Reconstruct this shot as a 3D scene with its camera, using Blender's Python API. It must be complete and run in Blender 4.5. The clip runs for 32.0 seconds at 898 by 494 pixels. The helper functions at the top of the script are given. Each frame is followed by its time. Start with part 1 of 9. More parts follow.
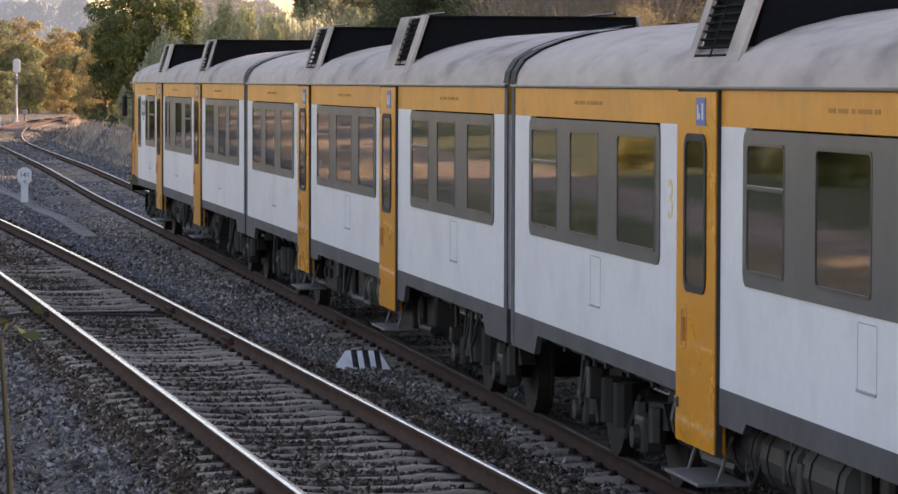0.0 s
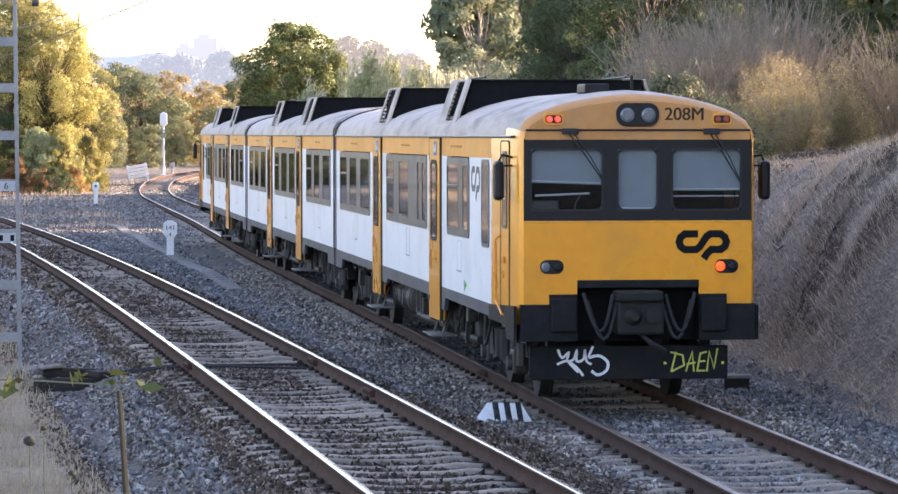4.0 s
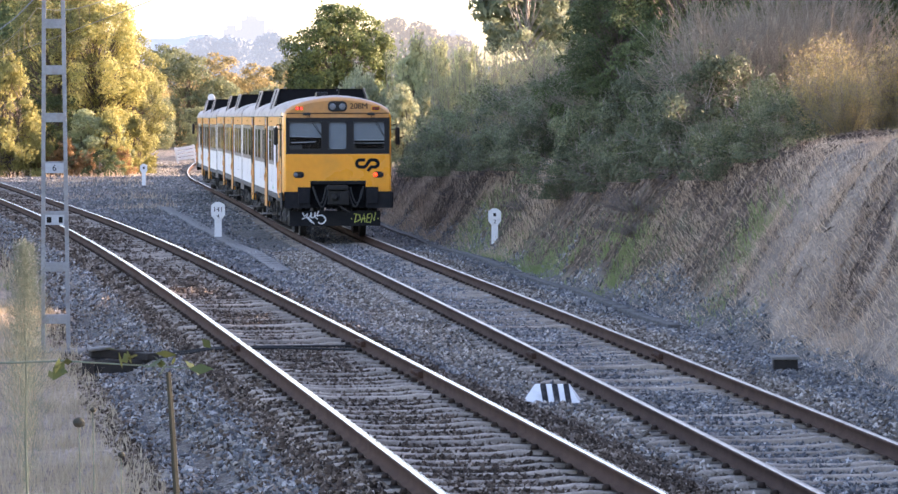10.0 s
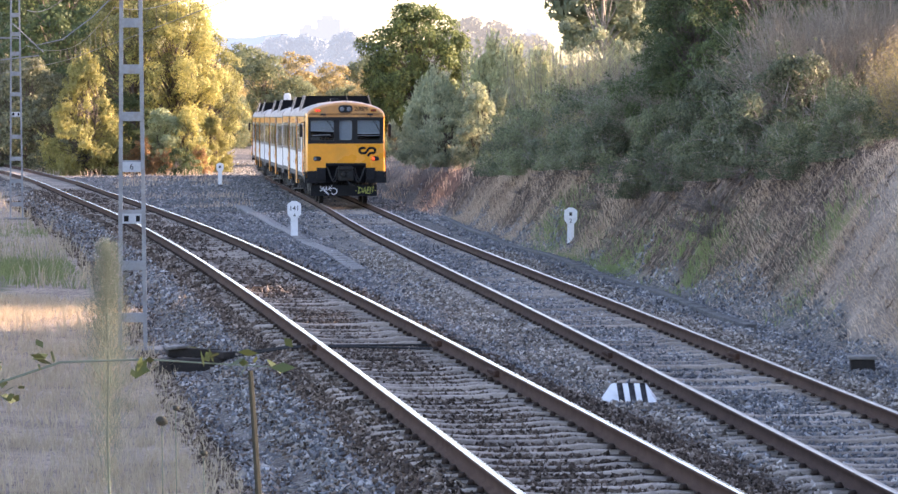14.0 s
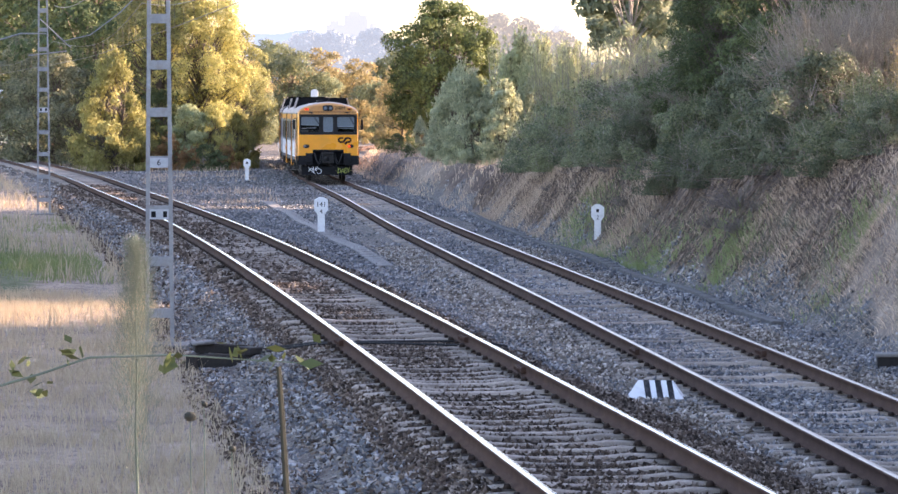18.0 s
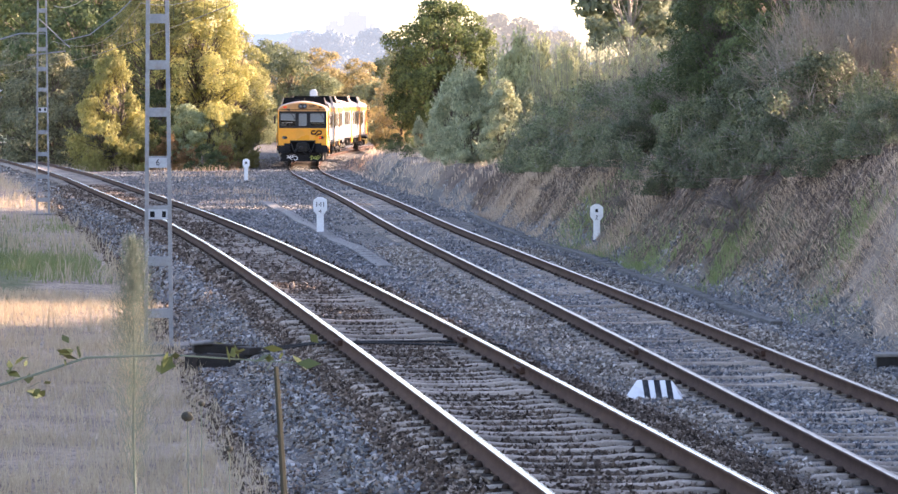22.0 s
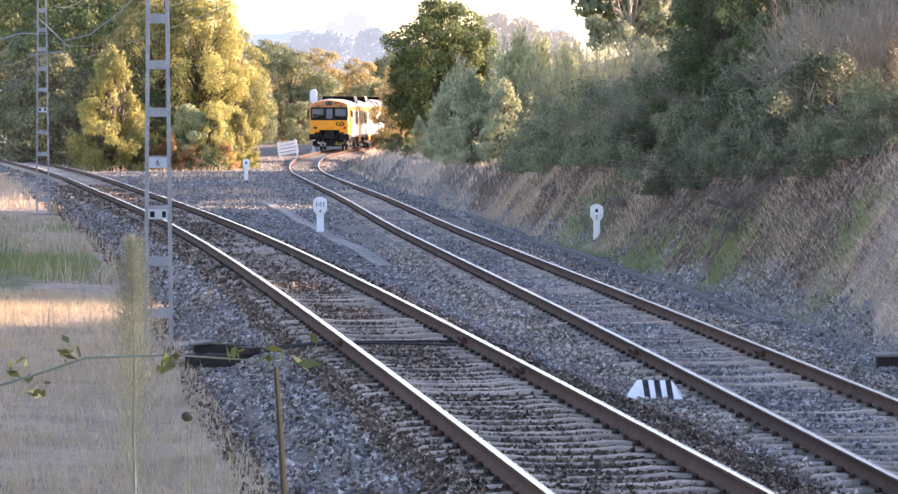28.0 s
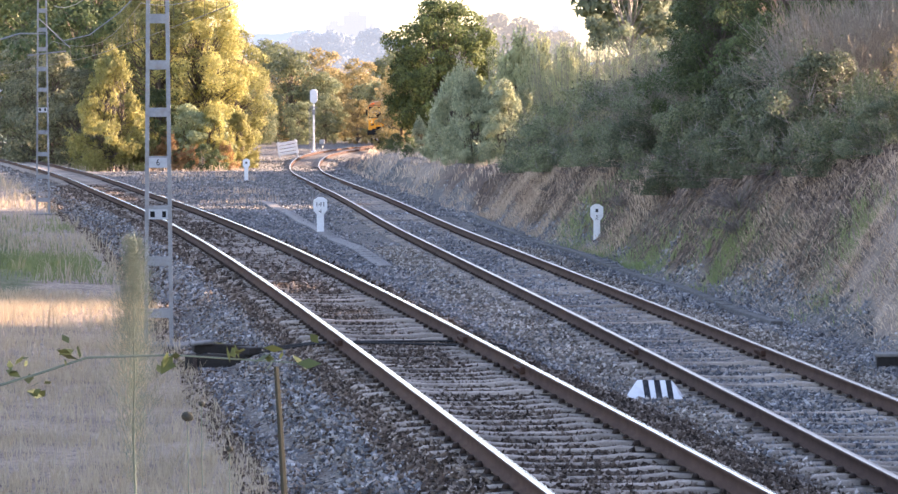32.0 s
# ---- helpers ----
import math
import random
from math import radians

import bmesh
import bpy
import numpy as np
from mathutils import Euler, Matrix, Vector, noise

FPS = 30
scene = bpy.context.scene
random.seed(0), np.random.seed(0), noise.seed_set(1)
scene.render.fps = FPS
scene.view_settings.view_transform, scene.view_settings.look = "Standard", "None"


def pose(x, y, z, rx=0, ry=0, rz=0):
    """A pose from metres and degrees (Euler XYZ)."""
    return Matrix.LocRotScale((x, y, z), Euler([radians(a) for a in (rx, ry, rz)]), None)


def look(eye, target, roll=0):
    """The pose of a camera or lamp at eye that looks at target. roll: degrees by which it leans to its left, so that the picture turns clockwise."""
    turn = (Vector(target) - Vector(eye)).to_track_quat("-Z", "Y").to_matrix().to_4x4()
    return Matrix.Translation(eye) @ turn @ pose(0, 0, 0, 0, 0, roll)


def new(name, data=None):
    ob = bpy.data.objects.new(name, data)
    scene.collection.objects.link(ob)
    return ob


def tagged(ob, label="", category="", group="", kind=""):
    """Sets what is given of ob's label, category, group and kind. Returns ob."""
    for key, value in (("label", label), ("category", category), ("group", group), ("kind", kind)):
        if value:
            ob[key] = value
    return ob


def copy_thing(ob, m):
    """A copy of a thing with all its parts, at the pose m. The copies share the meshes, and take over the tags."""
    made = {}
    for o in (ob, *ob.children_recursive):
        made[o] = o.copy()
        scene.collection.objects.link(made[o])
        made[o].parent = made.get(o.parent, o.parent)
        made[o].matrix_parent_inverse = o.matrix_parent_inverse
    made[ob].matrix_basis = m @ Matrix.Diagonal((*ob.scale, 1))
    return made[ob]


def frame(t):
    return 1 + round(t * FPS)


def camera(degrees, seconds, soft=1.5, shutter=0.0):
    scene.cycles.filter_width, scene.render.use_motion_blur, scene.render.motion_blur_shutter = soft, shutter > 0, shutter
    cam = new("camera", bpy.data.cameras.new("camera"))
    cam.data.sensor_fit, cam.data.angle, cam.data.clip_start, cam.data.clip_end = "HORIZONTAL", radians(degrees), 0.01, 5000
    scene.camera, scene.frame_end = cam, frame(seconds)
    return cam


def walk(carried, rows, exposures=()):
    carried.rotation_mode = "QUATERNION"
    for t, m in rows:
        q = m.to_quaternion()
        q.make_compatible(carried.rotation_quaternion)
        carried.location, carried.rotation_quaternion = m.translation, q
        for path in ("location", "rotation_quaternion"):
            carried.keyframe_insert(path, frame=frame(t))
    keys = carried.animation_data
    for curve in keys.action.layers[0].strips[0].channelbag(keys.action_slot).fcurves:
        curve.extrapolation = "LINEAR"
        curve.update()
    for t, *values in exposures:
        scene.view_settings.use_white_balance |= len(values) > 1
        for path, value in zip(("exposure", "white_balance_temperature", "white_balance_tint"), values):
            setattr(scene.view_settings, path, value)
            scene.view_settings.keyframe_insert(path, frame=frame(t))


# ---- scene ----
# Rail level of the far track is z = 0; y runs away from the camera, x to its right.
EYE = 3.3


def view(yaw, down, roll, shift=0.0):
    """Camera pose: turned right by yaw, tilted down, rolled, all in degrees, and shifted sideways in metres."""
    return pose(shift, 0, EYE, 90 - down, 0, -yaw) @ pose(0, 0, 0, 0, 0, roll)


cam = camera(14.89, 32.0, soft=1.5)
walk(cam, [
    (0.0, view(4.929, 2.745, 0.171, -0.048)),
    (0.5, view(4.818, 2.657, 0.157, -0.041)),
    (1.0, view(4.599, 2.477, 0.189, -0.044)),
    (1.5, view(4.485, 2.233, 0.157, -0.026)),
    (2.0, view(4.471, 1.967, 0.092, -0.014)),
    (2.5, view(4.527, 1.807, 0.076, -0.032)),
    (3.0, view(3.325, 1.824, -0.093, -0.086)),
    (3.5, view(2.770, 1.838, -0.082, 0.011)),
    (5.5, view(1.803, 2.057, -0.052, 0.020)),
    (6.0, view(1.869, 2.054, -0.013, 0.021)),
    (6.5, view(1.934, 2.138, -0.030, 0.020)),
    (7.0, view(1.975, 2.171, -0.038, 0.022)),
    (7.5, view(1.998, 2.175, -0.017, 0.020)),
    (8.0, view(1.998, 2.175, -0.027, 0.021)),
    (8.5, view(1.988, 2.181, -0.062, 0.023)),
    (9.0, view(1.989, 2.183, -0.036, 0.017)),
    (9.5, view(1.819, 2.209, -0.083, 0.015)),
    (10.0, view(1.692, 2.189, -0.127, 0.014)),
    (10.5, view(1.569, 2.175, -0.164, 0.018)),
    (11.0, view(1.548, 2.148, -0.127, 0.022)),
    (11.5, view(1.509, 2.135, -0.111, 0.020)),
    (12.0, view(1.578, 2.136, -0.098, 0.018)),
    (12.5, view(1.657, 2.145, -0.085, 0.018)),
    (13.0, view(1.559, 2.156, -0.176, 0.013)),
    (13.5, view(1.256, 2.191, -0.132, 0.008)),
    (14.0, view(0.434, 2.201, -0.104, 0.000)),
    (14.5, view(-0.275, 2.201, -0.137, 0.001)),
    (16.5, view(-0.133, 2.260, 0.005, 0.004)),
    (17.0, view(-0.073, 2.260, 0.010, 0.004)),
    (17.5, view(-0.030, 2.261, 0.016, -0.000)),
    (18.0, view(-0.011, 2.261, 0.012, -0.004)),
    (18.5, view(-0.001, 2.261, 0.016, 0.000)),
    (32.0, view(0.000, 2.262, 0.000, 0.000)),
], exposures=[(0, 1.48, 7750, 28), (1.5, 1.66, 7400, 27), (3, 2.20, 7000, 26), (6, 2.37, 6680, 26.5), (32, 2.40, 6750, 27.5)])

# ---------------------------------------------------------------- light
SUN_TO = Vector((0.90, 0.36, 0.30)).normalized()
world = bpy.data.worlds.new("world")
scene.world = world
world.use_nodes = True
wn = world.node_tree
sky = wn.nodes.new("ShaderNodeTexSky")
sky.sky_type = "NISHITA"
sky.sun_disc = False
sky.sun_elevation = math.asin(SUN_TO.z)
sky.sun_rotation = math.atan2(SUN_TO.x, SUN_TO.y)
sky.air_density, sky.dust_density, sky.ozone_density = 1.0, 1.3, 1.0
background = wn.nodes["Background"]
background.inputs["Strength"].default_value = 0.15
wn.links.new(sky.outputs["Color"], background.inputs["Color"])
sun = new("sun", bpy.data.lights.new("sun", "SUN"))
sun.data.energy, sun.data.angle, sun.data.color = 5.0, radians(0.6), (1.0, 0.80, 0.56)
sun.matrix_world = look(SUN_TO * 100, (0, 0, 0))


# ---------------------------------------------------------------- materials
def material(name, one, two=None, rough=0.7, metal=0.0, grain=30.0, patch=1.5, bump=0.2, stain=None, stain_amount=0.0,
             spread=0.0, island=0.0, emit=None, power=0.0, spec=0.5, coat=0.0, long=(1, 1, 1), dust=0.0):
    """Procedural surface: two colours mixed by fine grain and by broad patches, optional stains, random tint by object or island."""
    m = bpy.data.materials.new(name)
    m.use_nodes = True
    nt = m.node_tree
    N, L = nt.nodes, nt.links
    p = N["Principled BSDF"]
    two = two or tuple(c * 0.72 for c in one)
    co = N.new("ShaderNodeTexCoord")
    mp = N.new("ShaderNodeMapping")
    mp.inputs["Scale"].default_value = long
    L.new(co.outputs["Object"], mp.inputs["Vector"])
    fine, broad = N.new("ShaderNodeTexNoise"), N.new("ShaderNodeTexNoise")
    fine.inputs["Scale"].default_value, fine.inputs["Detail"].default_value = grain, 4
    broad.inputs["Scale"].default_value, broad.inputs["Detail"].default_value = patch, 6
    for n in (fine, broad):
        L.new(mp.outputs["Vector"], n.inputs["Vector"])
    add = N.new("ShaderNodeMath")
    add.operation = "ADD"
    L.new(fine.outputs["Fac"], add.inputs[0])
    L.new(broad.outputs["Fac"], add.inputs[1])
    ramp = N.new("ShaderNodeMapRange")
    ramp.inputs["From Min"].default_value, ramp.inputs["From Max"].default_value = 0.65, 1.35
    L.new(add.outputs[0], ramp.inputs["Value"])
    mix = N.new("ShaderNodeMix")
    mix.data_type = "RGBA"
    mix.inputs[6].default_value, mix.inputs[7].default_value = (*one, 1), (*two, 1)
    L.new(ramp.outputs["Result"], mix.inputs[0])
    colour = mix.outputs[2]
    if stain:
        st = N.new("ShaderNodeTexNoise")
        st.inputs["Scale"].default_value, st.inputs["Detail"].default_value = patch * 2.3, 8
        L.new(mp.outputs["Vector"], st.inputs["Vector"])
        sr = N.new("ShaderNodeMapRange")
        sr.inputs["From Min"].default_value, sr.inputs["From Max"].default_value = 0.5, 0.72
        sr.inputs["To Max"].default_value = stain_amount
        L.new(st.outputs["Fac"], sr.inputs["Value"])
        sm = N.new("ShaderNodeMix")
        sm.data_type = "RGBA"
        sm.inputs[7].default_value = (*stain, 1)
        L.new(sr.outputs["Result"], sm.inputs[0])
        L.new(colour, sm.inputs[6])
        colour = sm.outputs[2]
    if spread or island:
        hs = N.new("ShaderNodeHueSaturation")
        if island:
            src = N.new("ShaderNodeNewGeometry").outputs["Random Per Island"]
        else:
            src = N.new("ShaderNodeObjectInfo").outputs["Random"]
        vr = N.new("ShaderNodeMapRange")
        k = island or spread
        vr.inputs["To Min"].default_value, vr.inputs["To Max"].default_value = 1 - k, 1 + k
        L.new(src, vr.inputs["Value"])
        L.new(vr.outputs["Result"], hs.inputs["Value"])
        L.new(colour, hs.inputs["Color"])
        colour = hs.outputs["Color"]
    L.new(colour, p.inputs["Base Color"])
    rr = N.new("ShaderNodeMapRange")
    rr.inputs["To Min"].default_value, rr.inputs["To Max"].default_value = max(rough - 0.08, 0.02), min(rough + 0.1, 1)
    L.new(broad.outputs["Fac"], rr.inputs["Value"])
    L.new(rr.outputs["Result"], p.inputs["Roughness"])
    p.inputs["Metallic"].default_value = metal
    p.inputs["Specular IOR Level"].default_value = spec
    p.inputs["Coat Weight"].default_value = coat
    p.inputs["Sheen Weight"].default_value, p.inputs["Sheen Roughness"].default_value = dust, 0.35
    if bump:
        b = N.new("ShaderNodeBump")
        b.inputs["Strength"].default_value, b.inputs["Distance"].default_value = bump, 0.01
        L.new(fine.outputs["Fac"], b.inputs["Height"])
        L.new(b.outputs["Normal"], p.inputs["Normal"])
    if emit:
        p.inputs["Emission Color"].default_value = (*emit, 1)
        p.inputs["Emission Strength"].default_value = power
    return m


def leaf_material(name, one, two, through_light=0.35, rough=0.55):
    """Leaves: a tint for each leaf, for each plant and in broad patches, with light passing through."""
    m = bpy.data.materials.new(name)
    m.use_nodes = True
    nt = m.node_tree
    N, L = nt.nodes, nt.links
    p, out = N["Principled BSDF"], N["Material Output"]
    geo, info, co = N.new("ShaderNodeNewGeometry"), N.new("ShaderNodeObjectInfo"), N.new("ShaderNodeTexCoord")
    ns = N.new("ShaderNodeTexNoise")
    ns.inputs["Scale"].default_value, ns.inputs["Detail"].default_value = 0.9, 3
    L.new(co.outputs["Object"], ns.inputs["Vector"])
    a = N.new("ShaderNodeMath")
    a.operation = "MULTIPLY_ADD"
    a.inputs[1].default_value = 0.6
    L.new(geo.outputs["Random Per Island"], a.inputs[0])
    L.new(ns.outputs["Fac"], a.inputs[2])
    r = N.new("ShaderNodeMapRange")
    r.inputs["From Min"].default_value, r.inputs["From Max"].default_value = 0.35, 1.15
    L.new(a.outputs[0], r.inputs["Value"])
    mix = N.new("ShaderNodeMix")
    mix.data_type = "RGBA"
    mix.inputs[6].default_value, mix.inputs[7].default_value = (*one, 1), (*two, 1)
    L.new(r.outputs["Result"], mix.inputs[0])
    hs = N.new("ShaderNodeHueSaturation")
    v = N.new("ShaderNodeMapRange")
    v.inputs["To Min"].default_value, v.inputs["To Max"].default_value = 0.8, 1.2
    L.new(info.outputs["Random"], v.inputs["Value"])
    L.new(v.outputs["Result"], hs.inputs["Value"])
    L.new(mix.outputs[2], hs.inputs["Color"])
    L.new(hs.outputs["Color"], p.inputs["Base Color"])
    p.inputs["Roughness"].default_value = rough
    p.inputs["Specular IOR Level"].default_value = 0.15
    t = N.new("ShaderNodeBsdfTranslucent")
    L.new(hs.outputs["Color"], t.inputs["Color"])
    ms = N.new("ShaderNodeMixShader")
    ms.inputs[0].default_value = through_light
    L.new(p.outputs[0], ms.inputs[1])
    L.new(t.outputs[0], ms.inputs[2])
    L.new(ms.outputs[0], out.inputs["Surface"])
    return m


def stone_material(name, tones, rough=0.9):
    """Broken stone: each stone takes one of several tones, with fine grain."""
    m = bpy.data.materials.new(name)
    m.use_nodes = True
    nt = m.node_tree
    N, L = nt.nodes, nt.links
    p = N["Principled BSDF"]
    geo, ramp, co, ns, hs, v = (N.new("ShaderNodeNewGeometry"), N.new("ShaderNodeValToRGB"), N.new("ShaderNodeTexCoord"), N.new("ShaderNodeTexNoise"),
                                N.new("ShaderNodeHueSaturation"), N.new("ShaderNodeMapRange"))
    els = ramp.color_ramp.elements
    while len(els) < len(tones):
        els.new(0.5)
    for k, c in enumerate(tones):
        els[k].position, els[k].color = k / (len(tones) - 1), (*c, 1)
    L.new(geo.outputs["Random Per Island"], ramp.inputs[0])
    ns.inputs["Scale"].default_value, ns.inputs["Detail"].default_value = 0.8, 7
    L.new(co.outputs["Object"], ns.inputs["Vector"])
    v.inputs["From Min"].default_value, v.inputs["From Max"].default_value = 0.3, 0.7
    v.inputs["To Min"].default_value, v.inputs["To Max"].default_value = 0.65, 1.3
    L.new(ns.outputs["Fac"], v.inputs["Value"])
    L.new(v.outputs["Result"], hs.inputs["Value"])
    L.new(ramp.outputs["Color"], hs.inputs["Color"])
    L.new(hs.outputs["Color"], p.inputs["Base Color"])
    p.inputs["Roughness"].default_value, p.inputs["Specular IOR Level"].default_value = rough, 0.2
    return m


def glass_material(name, tint, rough=0.03, gloss=0.2, floor_gloss=0.05):
    """A thin pane: clear with a tint, and a mirror sheen that grows at grazing angles."""
    m = bpy.data.materials.new(name)
    m.use_nodes = True
    nt = m.node_tree
    N, L = nt.nodes, nt.links
    out = N["Material Output"]
    N.remove(N["Principled BSDF"])
    tr, gl, fr, ms = (N.new("ShaderNodeBsdfTransparent"), N.new("ShaderNodeBsdfGlossy"), N.new("ShaderNodeLayerWeight"),
                      N.new("ShaderNodeMixShader"))
    tr.inputs["Color"].default_value = (*tint, 1)
    gl.inputs["Roughness"].default_value = rough
    fr.inputs["Blend"].default_value = gloss
    least = N.new("ShaderNodeMapRange")
    least.inputs["To Min"].default_value, least.inputs["To Max"].default_value = floor_gloss, 0.95
    L.new(fr.outputs["Facing"], least.inputs["Value"])
    L.new(least.outputs["Result"], ms.inputs[0])
    L.new(tr.outputs[0], ms.inputs[1])
    L.new(gl.outputs[0], ms.inputs[2])
    L.new(ms.outputs[0], out.inputs["Surface"])
    return m


